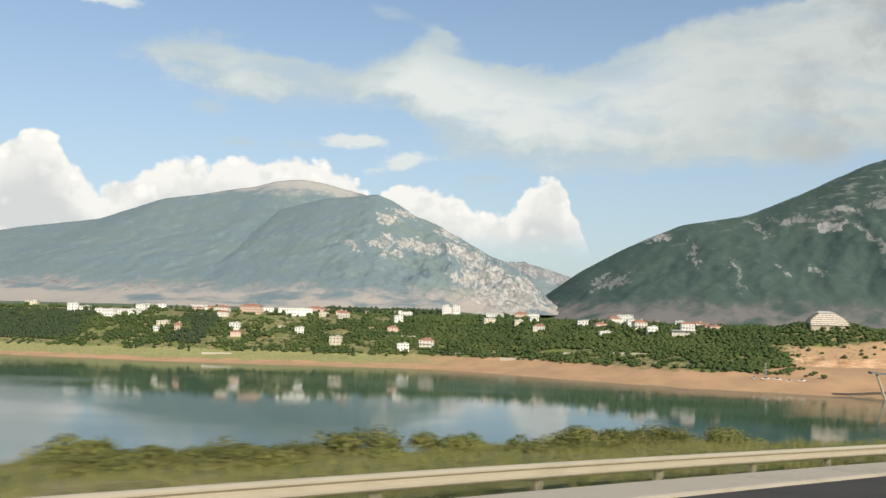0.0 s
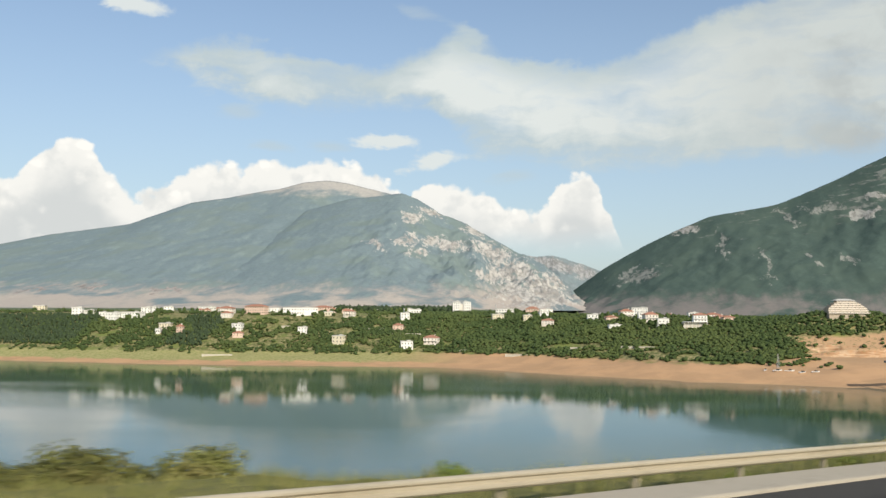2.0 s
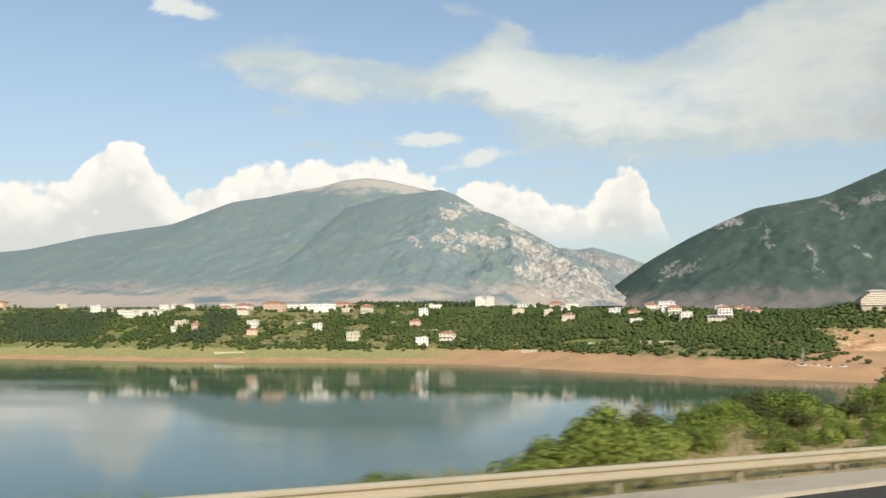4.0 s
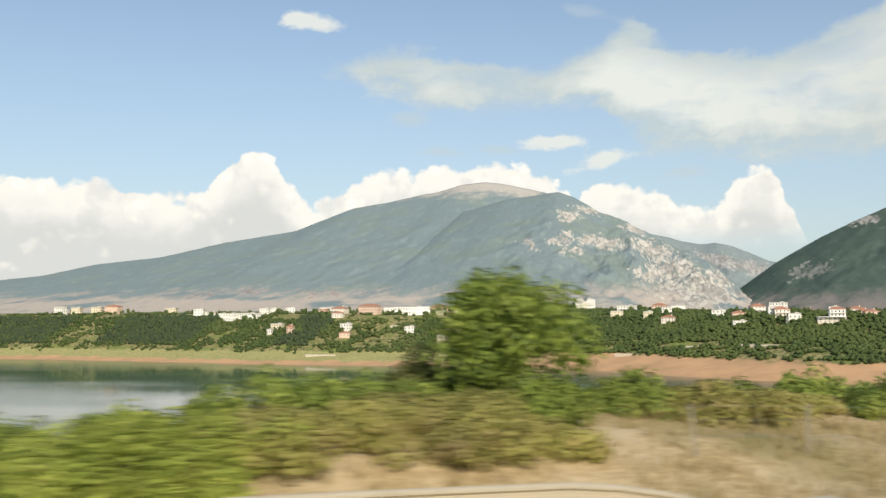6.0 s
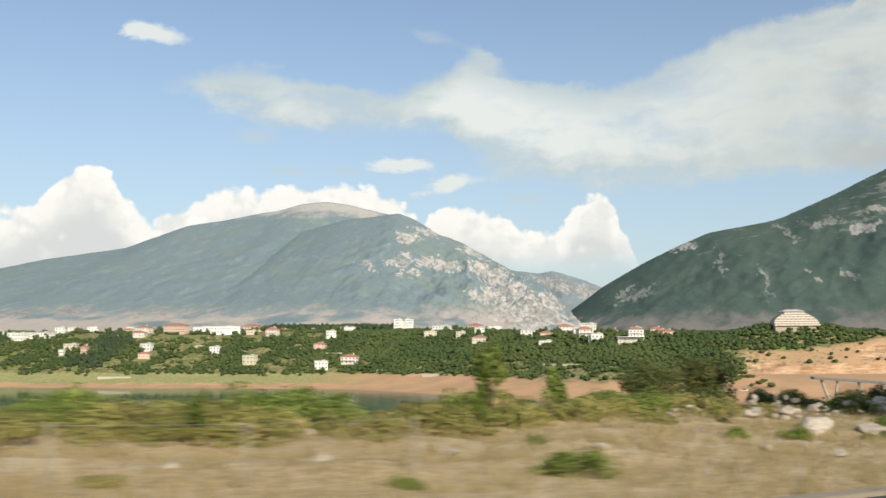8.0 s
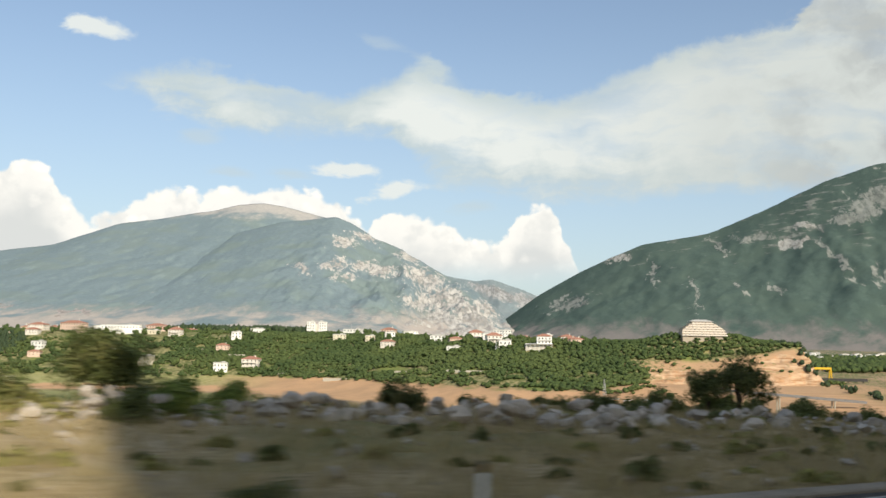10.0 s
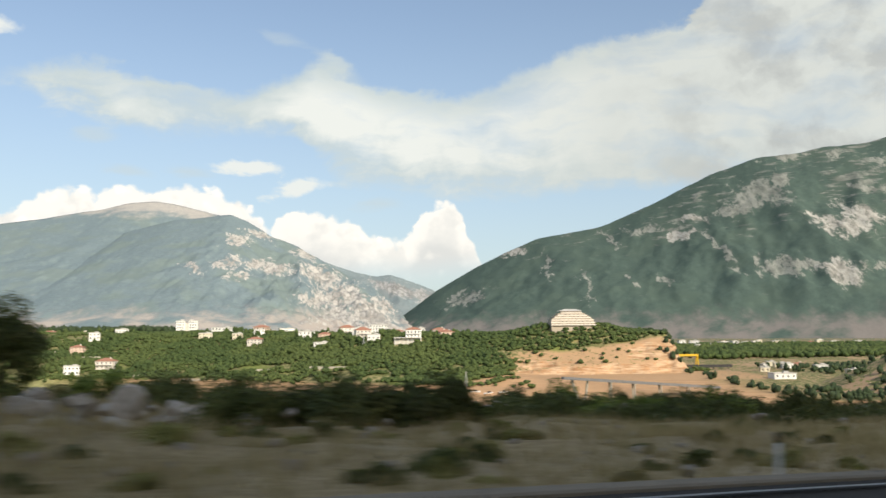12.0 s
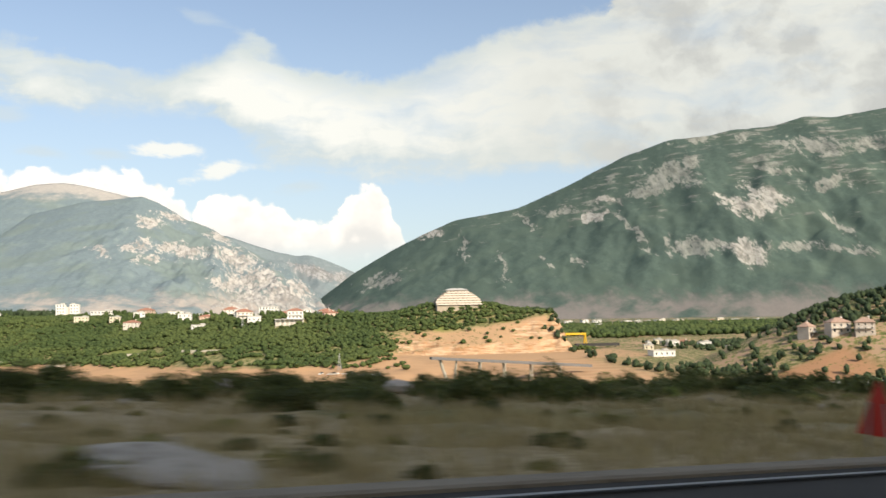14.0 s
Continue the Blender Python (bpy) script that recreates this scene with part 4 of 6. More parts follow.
def plant(name, label, category, leaf, rx, rz, cz, leaves, size, lumps, seed, trunk=0.05, group="", dome=True):
    """A bush or tree: tapered stems with limbs to the clumps, and a crown of leaves."""
    rng = np.random.default_rng(seed)
    g = thing(name, label, category, (0, 0, 0), group=group)
    me, cs = crown_mesh("crown", rx, rx * rng.uniform(0.85, 1.1), rz, cz, leaves, size, lumps, rng, dome)
    me.materials.append(LEAF[leaf])
    crown = new("crown", me)
    crown.parent = g
    bm = bmesh.new()
    fork = Vector((0, 0, max(0.15, cz - rz * 0.75)))
    rod(bm, (0, 0, -0.5), fork, trunk * 1.3, 8, trunk)
    for c in cs[:min(9, len(cs))]:
        mid = fork.lerp(Vector(c), 0.5) + Vector((0, 0, 0.1 * rz))
        rod(bm, fork, mid, trunk * 0.7, 5, trunk * 0.45)
        rod(bm, mid, c, trunk * 0.45, 5, trunk * 0.15)
    part("trunk", bm, BARK, g)
    return g


KINDS = {
    "round_bush": lambda k: plant("bush", "round dense green bush on the roadside bank", "bush", "green", 1.35, 1.45, 0.2, 3600, 0.075, 16, 10 + k, 0.04, "roadside bushes"),
    "bright_bush": lambda k: plant("bush", "sunlit yellow-green bush beside the road", "bush", "bright", 1.6, 1.5, 0.2, 4200, 0.075, 18, 20 + k, 0.04, "roadside bushes"),
    "dark_bush": lambda k: plant("bush", "low dark green bush on stony grass", "bush", "dark", 1.25, 1.25, 0.15, 3200, 0.075, 14, 30 + k, 0.04, "roadside bushes"),
    "dry_bush": lambda k: plant("bush", "low brownish half-dry thorn bush", "bush", "dry", 1.5, 1.0, 0.1, 3400, 0.07, 15, 40 + k, 0.03, "roadside bushes"),
    "olive_bush": lambda k: plant("bush", "low dense olive-green shrub on the grassy berm", "bush", "olive", 1.5, 1.05, 0.1, 3800, 0.065, 17, 45 + k, 0.03, "roadside bushes"),
    "sapling": lambda k: plant("sapling", "slender young green tree on the bank", "tree", "green", 0.6, 1.15, 1.35, 1200, 0.075, 11, 50 + k, 0.03, "young trees", False),
    "tree": lambda k: plant("tree", "broad leafy green tree with an uneven crown", "tree", "lush", 2.4, 2.3, 2.2, 8500, 0.10, 30, 60 + k, 0.12, "roadside trees", False),
    "dark_tree": lambda k: plant("tree", "dark green broadleaf tree behind the bank", "tree", "dark", 2.3, 2.1, 2.2, 6500, 0.10, 28, 70 + k, 0.11, "roadside trees", False),
}
MADE = {}


def grow(kind, x, y, size=1.0, sink=0.1, tall=1.0, z=None):
    k = len([1 for q in MADE if q[0] == kind])
    m = pose(x, y, (lie1(x, y) if z is None else z) - sink, 0, 0, random.uniform(0, 360)) @ Matrix.Diagonal((size, size, size * tall, 1))
    if k < 3:
        g = KINDS[kind](k)
        g.matrix_world = m
        MADE[(kind, k)] = g
        return g
    src = MADE[(kind, random.randrange(3))]
    made = copy_thing(src, Matrix())
    made.matrix_world = m
    return made


def by_road(kind, s, o, size=1.0, tall=1.0, sink=0.1):
    p = along(s, o)
    return grow(kind, p.x, p.y, size, sink, tall)


random.seed(5)
# grassy berm by the lake: low mounds and a few green shrubs
for s, o, kind, size, tall in ((12, 33, "olive_bush", 1.2, 0.9), (16, 30, "olive_bush", 1.1, 0.8), (20, 34, "dark_bush", 0.45, 1.5), (23, 32, "olive_bush", 1.4, 0.8), (27, 31, "olive_bush", 1.1, 0.7),
                               (31.5, 34, "round_bush", 0.75, 0.9), (38.0, 36.3, "dark_bush", 1.05, 1.0), (39.4, 36.0, "dark_bush", 0.9, 0.9), (36.5, 31, "olive_bush", 1.3, 0.8), (40, 31, "olive_bush", 1.2, 0.7), (44, 31, "olive_bush", 1.5, 0.75), (47.5, 29, "olive_bush", 1.3, 0.75),
                               (51.2, 20.2, "round_bush", 0.55, 0.8), (57, 14.8, "round_bush", 0.3, 0.8),
                               (63, 14.6, "round_bush", 0.42, 0.8), (67, 14.4, "round_bush", 0.4, 0.9), (71, 14.6, "round_bush", 0.5, 0.8), (74.5, 14.8, "round_bush", 0.55, 0.8), (78, 15.0, "round_bush", 0.6, 0.8)):
    by_road(kind, s, o, size, tall)
for k in range(46):
    s = random.uniform(-40, 46)
    by_road("olive_bush", s, random.uniform(27, 34), random.uniform(0.6, 1.25), random.uniform(0.4, 0.62))
# thicket behind the rail and small trees on the slope below
for s, o, kind, size, tall in ((88.1, 19.1, "round_bush", 1.35, 0.95), (86.2, 18.4, "round_bush", 0.95, 0.9), (90.2, 18.9, "round_bush", 1.0, 0.95), (84.4, 18.2, "round_bush", 0.75, 0.8), (92.5, 19.0, "round_bush", 0.7, 0.8),
                               (98.2, 28.0, "tree", 0.40, 1.0), (100.6, 28.4, "dark_tree", 0.52, 1.0), (103.7, 28.6, "tree", 0.54, 1.0), (106.7, 28.9, "tree", 0.60, 1.05), (109.5, 29.0, "dark_tree", 0.64, 1.05), (112.5, 29.3, "tree", 0.72, 1.05), (115, 29.5, "dark_tree", 0.62, 1.0),
                               (96.0, 22.5, "round_bush", 0.6, 0.9), (98.6, 23.5, "round_bush", 0.65, 0.9), (101.2, 24.5, "round_bush", 0.7, 0.95), (103.8, 25.0, "round_bush", 0.75, 0.95), (106.5, 25.4, "round_bush", 0.8, 1.0), (109.2, 25.6, "round_bush", 0.85, 1.0), (111.5, 25.6, "round_bush", 0.9, 0.95),
                               (94.0, 23.5, "round_bush", 0.6, 0.9), (97.0, 25.5, "round_bush", 0.7, 1.0), (100.0, 26.4, "round_bush", 0.7, 1.0),
                               (97.4, 18.6, "round_bush", 0.55, 0.9), (99.0, 18.0, "round_bush", 0.6, 0.9), (100.4, 18.9, "round_bush", 0.65, 0.9), (101.8, 18.2, "round_bush", 0.6, 0.9), (103.2, 18.8, "round_bush", 0.65, 0.9), (104.6, 18.2, "dry_bush", 0.6, 0.9), (99.8, 16.8, "round_bush", 0.5, 0.9),
                               (98.4, 20.4, "round_bush", 0.6, 0.9), (100.8, 21.0, "dark_bush", 0.75, 0.9), (103.2, 21.2, "round_bush", 0.7, 0.9), (105.6, 21.4, "dark_bush", 0.85, 0.9), (107.8, 21.6, "round_bush", 0.8, 0.9), (92.8, 14.6, "round_bush", 0.34, 0.9), (94.2, 15.0, "round_bush", 0.42, 0.9), (95.4, 14.6, "round_bush", 0.40, 0.9), (96.6, 15.3, "round_bush", 0.48, 0.9), (97.7, 14.8, "round_bush", 0.45, 0.9), (98.6, 15.9, "round_bush", 0.5, 0.9), (96.8, 17.2, "round_bush", 0.5, 0.9), (94.6, 17.4, "round_bush", 0.5, 0.9),
                               (114.9, 20.4, "tree", 0.88, 1.14), (115.3, 23.2, "dark_tree", 0.66, 1.0), (113.6, 23.6, "dark_tree", 0.58, 1.0), (116.6, 22.4, "round_bush", 1.0, 0.95), (117.6, 20.0, "round_bush", 0.8, 0.85), (113.4, 20.6, "round_bush", 0.8, 0.9)):
    by_road(kind, s, o, size, tall)
# sunlit bramble mound behind the rail
for k in range(13):
    by_road("bright_bush", 100.3 + 0.5 * k, 15.3 + 0.9 * math.sin(2.3 * k), 0.84 + 0.13 * math.sin(1.7 * k), 0.75)
# brownish thorn bushes at the end of the rail
for k in range(9):
    by_road("dry_bush", 106.4 + 0.8 * k, 15.9 + 0.7 * math.sin(2.1 * k), 0.80 + 0.14 * math.sin(1.3 * k), 1.0)
# hedge of mixed scrub on the brow
for k in range(130):
    s = random.uniform(109, 172)
    o = float(np.interp(s, [109, 120, 150, 172], [17.5, 19.5, 23, 28])) + random.uniform(0, 6)
    kind = random.choice(("dry_bush", "dry_bush", "round_bush", "dry_bush", "round_bush", "bright_bush" if s < 120 else "dry_bush"))
    by_road(kind, s, o, random.uniform(0.7, 1.2), random.uniform(0.75, 1.0))
for s, o, size in ((130.4, 20.5, 0.95), (131.4, 19.0, 0.68), (156.8, 25.2, 1.2), (145, 22, 0.6), (139, 21, 0.6), (166, 33, 1.0), (164, 30, 0.7)):
    by_road("sapling", s, o, size)
for s, o, kind, size in ((174, 35, "dark_tree", 0.7), (181, 38, "dark_tree", 0.9), (171, 31, "dark_bush", 1.4), (176, 33, "dark_bush", 1.3)):
    by_road(kind, s, o, size)
# scattered shrubs on the dry field
for s, o, size in ((145.7, 14.0, 0.34), (150.2, 14.1, 0.72), (153.5, 19, 0.35), (163, 17.5, 0.5), (162, 19, 0.5), (141, 16.5, 0.45), (133, 17, 0.4), (128, 16.3, 0.5), (168, 17, 0.6), (172, 20, 0.6), (136, 18.5, 0.4)):
    by_road("round_bush" if s > 145 else "dry_bush", s, o, size * 0.85, 0.8)
# dark scrub over the shaded stony ground
for k in range(84):
    s = random.uniform(168, 320)
    c, _ = crest(s)
    o = float(c) + random.uniform(-9, 8)
    by_road(random.choice(("dark_bush", "dark_bush", "dark_bush", "round_bush")), s, o, random.uniform(0.45, 1.15), random.uniform(0.75, 1.1))
for k in range(34):
    s = random.uniform(166, 290)
    by_road(random.choice(("dark_bush", "dry_bush")), s, random.uniform(road_o(s) + 1.5, 30), random.uniform(0.22, 0.5), 0.8)
for s, o, kind, size in ((209.1, 33.6, "dark_tree", 0.80), (208.0, 34.6, "dark_tree", 0.6), (203, 32, "dark_bush", 1.0), (199, 31, "dark_bush", 1.0), (228.9, 35.7, "dark_bush", 1.0), (226.6, 38.7, "dark_bush", 0.8),
                         (212.6, 22.5, "dark_bush", 1.05), (214.4, 22.2, "dark_bush", 1.25), (216.1, 22.6, "dark_bush", 1.3), (217.8, 22.0, "dark_bush", 1.1), (215.4, 24.0, "dark_bush", 1.35), (219.0, 23.0, "dark_bush", 0.9),
                         (246.6, 22.3, "dark_bush", 0.72), (240, 30, "dark_bush", 1.0), (249, 30, "dark_bush", 1.0), (236, 33, "dark_bush", 1.1)):
    by_road(kind, s, o, size)




def thicket(name, label, leaf, spots, seed):
    """Uncounted low scrub: many leafy mounds in one mesh."""
    rng = np.random.default_rng(seed)
    vs = []
    for x, y, r in spots:
        me, _ = crown_mesh("clump", r * rng.uniform(1.0, 1.5), r * rng.uniform(0.9, 1.3), r * rng.uniform(0.8, 1.15), 0.05, int(900 * max(0.6, r)), 0.085, 11, rng, True)
        co = np.zeros(3 * len(me.vertices))
        me.vertices.foreach_get("co", co)
        vs.append(co.reshape(-1, 3) + np.array([x, y, lie1(x, y) - 0.1]))
        bpy.data.meshes.remove(me)
    v_ = np.vstack(vs)
    n = len(v_) // 4
    me = bpy.data.meshes.new(name)
    me.vertices.add(len(v_))
    me.vertices.foreach_set("co", v_.ravel())
    me.loops.add(4 * n)
    me.loops.foreach_set("vertex_index", np.arange(4 * n, dtype=np.int32))
    me.polygons.add(n)
    me.polygons.foreach_set("loop_start", np.arange(0, 4 * n, 4, dtype=np.int32))
    me.update(calc_edges=True)
    me.materials.append(LEAF[leaf])
    return tagged(new(name, me), label, "scrub", kind="stuff")


random.seed(8)
spots = []
for k in range(190):
    s = random.uniform(196, 350)
    p = along(s, float(crest(s)[0]) + random.uniform(-7, 5))
    spots.append((p.x, p.y, random.uniform(0.5, 1.3)))
for k in range(130):
    s = random.uniform(222, 330)
    p = along(s, random.uniform(25.5, 34))
    spots.append((p.x, p.y, random.uniform(0.6, 1.35)))
thicket("scrub", "dense dark green scrub along the brow of the bank", "dark", spots, 3)
spots = []
for k in range(110):
    s = random.uniform(108, 178)
    p = along(s, float(np.interp(s, [104, 112, 150, 178], [17, 17.5, 22, 27])) + random.uniform(0, 7))
    spots.append((p.x, p.y, random.uniform(0.35, 0.85)))
thicket("thorn_scrub", "low olive and brown thorn scrub on the brow", "dry", spots, 4)

spots = []
for k in range(420):
    s = random.uniform(166, 300)
    p = along(s, road_o(s) + 1.2 + (34 - road_o(s)) * random.random() ** 1.3)
    spots.append((p.x, p.y, random.uniform(0.12, 0.36)))
thicket("heath_tufts", "small dark heath tufts on stony dry grass", "dark", spots[:230], 6)
thicket("dry_tufts", "small brown dry tufts on stony grass", "dry", spots[230:], 7)

# ---- boulders ----
ROCK = surface("limestone", [(0.27, 0.225, 0.175), (0.50, 0.435, 0.355), (0.38, 0.325, 0.26)], scale=0.9, rough=0.95, bump=0.7, fine=9, vary=0.2)
ROCK_MESHES = []
for k in range(9):
    bm = bmesh.new()
    bmesh.ops.create_icosphere(bm, subdivisions=2, radius=0.5)
    rng = np.random.default_rng(90 + k)
    planes = [(Vector(rng.normal(size=3)).normalized(), rng.uniform(0.17, 0.36)) for _ in range(10)]
    for v_ in bm.verts:
        for n_, d_ in planes:
            over = v_.co.dot(n_) - d_
            if over > 0:
                v_.co -= n_ * over * 0.98
        v_.co += v_.co.normalized() * 0.03 * noise.fractal(v_.co * 5 + Vector((k, 0, 0)), 1, 2, 3)
    me = bpy.data.meshes.new("boulder")
    bm.to_mesh(me)
    bm.free()
    me.materials.append(ROCK)
    ROCK_MESHES.append(me)


def boulder(s, o, w, h=None, label="grey-white limestone boulder among dry grass", up=0.0):
    p = along(s, o)
    ob = new("boulder", random.choice(ROCK_MESHES))
    h = h or w * random.uniform(0.55, 0.85)
    ob.matrix_world = pose(p.x, p.y, lie1(p.x, p.y) + h * 0.22 + up, random.uniform(-15, 15), random.uniform(-15, 15), random.uniform(0, 360)) @ Matrix.Diagonal((w * 1.2, w, h * 1.2, 1))
    return tagged(ob, label, "boulder", "limestone boulders")


RUBBLE = []                      # loose small stones of the pile: place, width, height


def rubble(name, label, spots):
    rng = np.random.default_rng(12)
    vs, fs, n = [], [], 0
    for x, y, z, w, h in spots:
        me = ROCK_MESHES[rng.integers(0, len(ROCK_MESHES))]
        m = pose(x, y, z, rng.uniform(-20, 20), rng.uniform(-20, 20), rng.uniform(0, 360)) @ Matrix.Diagonal((w * 1.2, w, h * 1.2, 1))
        vs += [m @ v_.co for v_ in me.vertices]
        fs += [[n + i for i in p_.vertices] for p_ in me.polygons]
        n += len(me.vertices)
    return tagged(mesh_object(name, vs, fs, ROCK, smooth_=False), label, "stones", kind="stuff")


def pile(s, o, w, up=0.0, label="pale limestone boulder in a roadside rock pile"):
    if w > 0.62:
        return boulder(s, o, w, label=label, up=up)
    p = along(s, o)
    h = w * random.uniform(0.55, 0.85)
    RUBBLE.append((p.x, p.y, lie1(p.x, p.y) + h * 0.22 + up, w, h))


random.seed(11)
for k in range(330):
    s = random.uniform(172, 205)
    o = float(np.interp(s, [172, 186, 205], [30, 27, 24.5])) + random.uniform(-4.5, 4.5)
    pile(s, o, 0.2 + (0.45 if s < 183 else 0.85) * random.random() ** 1.8, max(0, random.uniform(-0.4, 0.5)))
for k in range(70):
    s = random.uniform(203, 214)
    o = 24.5 + random.uniform(-3, 4)
    pile(s, o, 0.22 + 0.8 * random.random() ** 1.8, max(0, random.uniform(-0.5, 0.4)))
for k in range(150):
    s = random.uniform(166, 186)
    pile(s, random.uniform(25, 33), 0.18 + 0.6 * random.random() ** 1.6)
for s, o, w, h in ((165, 18.3, 1.5, 0.75), (168.1, 18.2, 1.4, 0.7), (162, 16.5, 0.4, 0.25), (209.6, 23.9, 0.8, 0.9), (210.6, 24.1, 1.0, 1.1), (211.7, 24.3, 1.1, 0.9), (209.6, 21.6, 1.2, 0.5), (223.6, 30.5, 1.2, 0.8), (225.0, 30.8, 1.6, 0.95), (226.2, 31.1, 0.9, 0.7), (230.6, 29.9, 1.2, 0.95), (232.6, 24.5, 1.1, 0.4),
                   (241.2, 10.4, 2.3, 0.36), (221, 10.2, 0.6, 0.3), (238, 31, 0.9, 0.6), (219.5, 33, 1.4, 0.9), (248, 33, 1.6, 1.0), (255, 34, 1.3, 0.9), (262, 33, 1.6, 1.1), (146, 17.5, 0.6, 0.25), (135, 16.6, 0.8, 0.25), (150.5, 19, 0.7, 0.3), (127, 17.2, 1.2, 0.3)):
    boulder(s, o, w, h)
for k in range(420):
    s = random.uniform(168, 226)
    pile(s, random.uniform(road_o(s) + 1.2, 24), 0.07 + 0.3 * random.random() ** 2.2)
rubble("rubble", "loose heap of small pale limestone rubble", RUBBLE)
for k in range(60):
    s = random.uniform(112, 270)
    boulder(s, random.uniform(road_o(s) + 1, 30), random.uniform(0.15, 0.45), label="small pale stone lying in dry grass")


# ---- warning sign on the verge ----
SIGN_RED = surface("sign_red", [(0.42, 0.022, 0.014), (0.52, 0.035, 0.02)], scale=3, rough=0.4, bump=0.03)
SIGN_FACE = surface("sign_face", [(0.34, 0.075, 0.03), (0.42, 0.11, 0.045)], scale=3, rough=0.5, bump=0.03)
SIGN_STEEL = surface("sign_steel", [(0.25, 0.25, 0.25), (0.38, 0.38, 0.37)], scale=3, rough=0.5, bump=0.05, metal=0.6)


def warning_sign(s, o):
    p = along(s, o)
    g = thing("warning_sign", "low red triangular warning sign on a short steel stand", "road sign", (p.x, p.y, lie1(p.x, p.y)), bearing(s) + 76)

    def triangle(side, y, thick, z):
        bm = bmesh.new()
        h = side * 0.866
        pts = []
        for cx, cz in ((-side / 2, 0.0), (side / 2, 0.0), (0.0, h)):
            d = Vector((cx, 0, cz - h / 3)).normalized() * 0.05
            pts += [Vector((cx, 0, cz)) - d + Vector((k * 0.02, 0, 0)) for k in ((-1, 1) if cz == 0 else (1, -1))]
        front = [bm.verts.new((v_.x, y, z + v_.z)) for v_ in pts]
        back = [bm.verts.new((v_.x, y + thick, z + v_.z)) for v_ in pts]
        n = len(pts)
        bm.faces.new(front)
        bm.faces.new(back[::-1])
        for i in range(n):
            bm.faces.new((front[i], back[i], back[(i + 1) % n], front[(i + 1) % n]))
        bmesh.ops.recalc_face_normals(bm, faces=bm.faces)
        return bm
    part("border", triangle(1.15, 0.0, 0.02, 0.32), SIGN_RED, g, "bright red border plate")
    part("face", triangle(0.80, -0.006, 0.005, 0.42), SIGN_FACE, g, "dull orange-red inner face")
    for sx in (-0.3, 0.3):
        bm = bmesh.new()
        rod(bm, (sx, 0.05, -0.3), (sx * 0.6, 0.05, 0.9), 0.025, 8)
        part("leg", bm, SIGN_STEEL, g)
    return g


warning_sign(251.9, 9.45)

# ---- thin wire fence on the field ----
FENCE = surface("fence_post_concrete", [(0.28, 0.26, 0.22), (0.38, 0.35, 0.30)], scale=3, rough=0.9, bump=0.2)
WIRE = surface("fence_wire", [(0.20, 0.20, 0.19), (0.30, 0.30, 0.29)], scale=3, rough=0.5, bump=0.0, metal=0.6)


def wire_fence(s0, s1, off):
    base = along(s0, off)
    base.z = lie1(base.x, base.y)
    g = thing("wire_fence", "thin pale fence posts with wire across the dry field", "fence", base)
    bm = bmesh.new()
    box(bm, 0, 0, -0.4, 0.045, 0.045, 1.5, 0.008)
    me = bpy.data.meshes.new("post")
    bm.to_mesh(me)
    bm.free()
    me.materials.append(FENCE)
    tops = []
    for s in np.arange(s0, s1, 3.4):
        p = along(s, off + 0.3 * math.sin(s * 0.2))
        p.z = lie1(p.x, p.y)
        share("post", me, g, Matrix.Translation(p - base) @ pose(0, 0, 0, random.uniform(-4, 4), random.uniform(-4, 4), bearing(s)))
        tops.append(p - base)
    for h in (0.4, 0.75, 1.05):
        bm = bmesh.new()
        for a_, b_ in zip(tops[:-1], tops[1:]):
            rod(bm, a_ + Vector((0, 0, h)), b_ + Vector((0, 0, h)), 0.003, 3)
        part("wire", bm, WIRE, g)
    return g


random.seed(31)
wire_fence(116, 150, 15.2)


# ---- white hatchback on the road ----
CAR_WHITE = surface("white_car_paint", [(0.72, 0.73, 0.74), (0.80, 0.81, 0.82)], scale=0.5, rough=0.25, bump=0.0, spec=0.6)
CAR_GLASS = surface("car_glass", [(0.015, 0.018, 0.02), (0.03, 0.035, 0.04)], scale=1, rough=0.06, bump=0.0, spec=0.7)
TYRE = surface("tyre", [(0.012, 0.012, 0.012), (0.025, 0.025, 0.025)], scale=5, rough=0.85, bump=0.2)
ALLOY = surface("alloy", [(0.35, 0.35, 0.36), (0.5, 0.5, 0.52)], scale=3, rough=0.3, bump=0.0, metal=0.8)
LENS = surface("headlight_lens", [(0.55, 0.57, 0.6), (0.75, 0.77, 0.8)], scale=6, rough=0.08, bump=0.0, spec=0.8)
CAR_BLACK = surface("black_trim", [(0.015, 0.015, 0.016), (0.03, 0.03, 0.03)], scale=4, rough=0.5, bump=0.0)


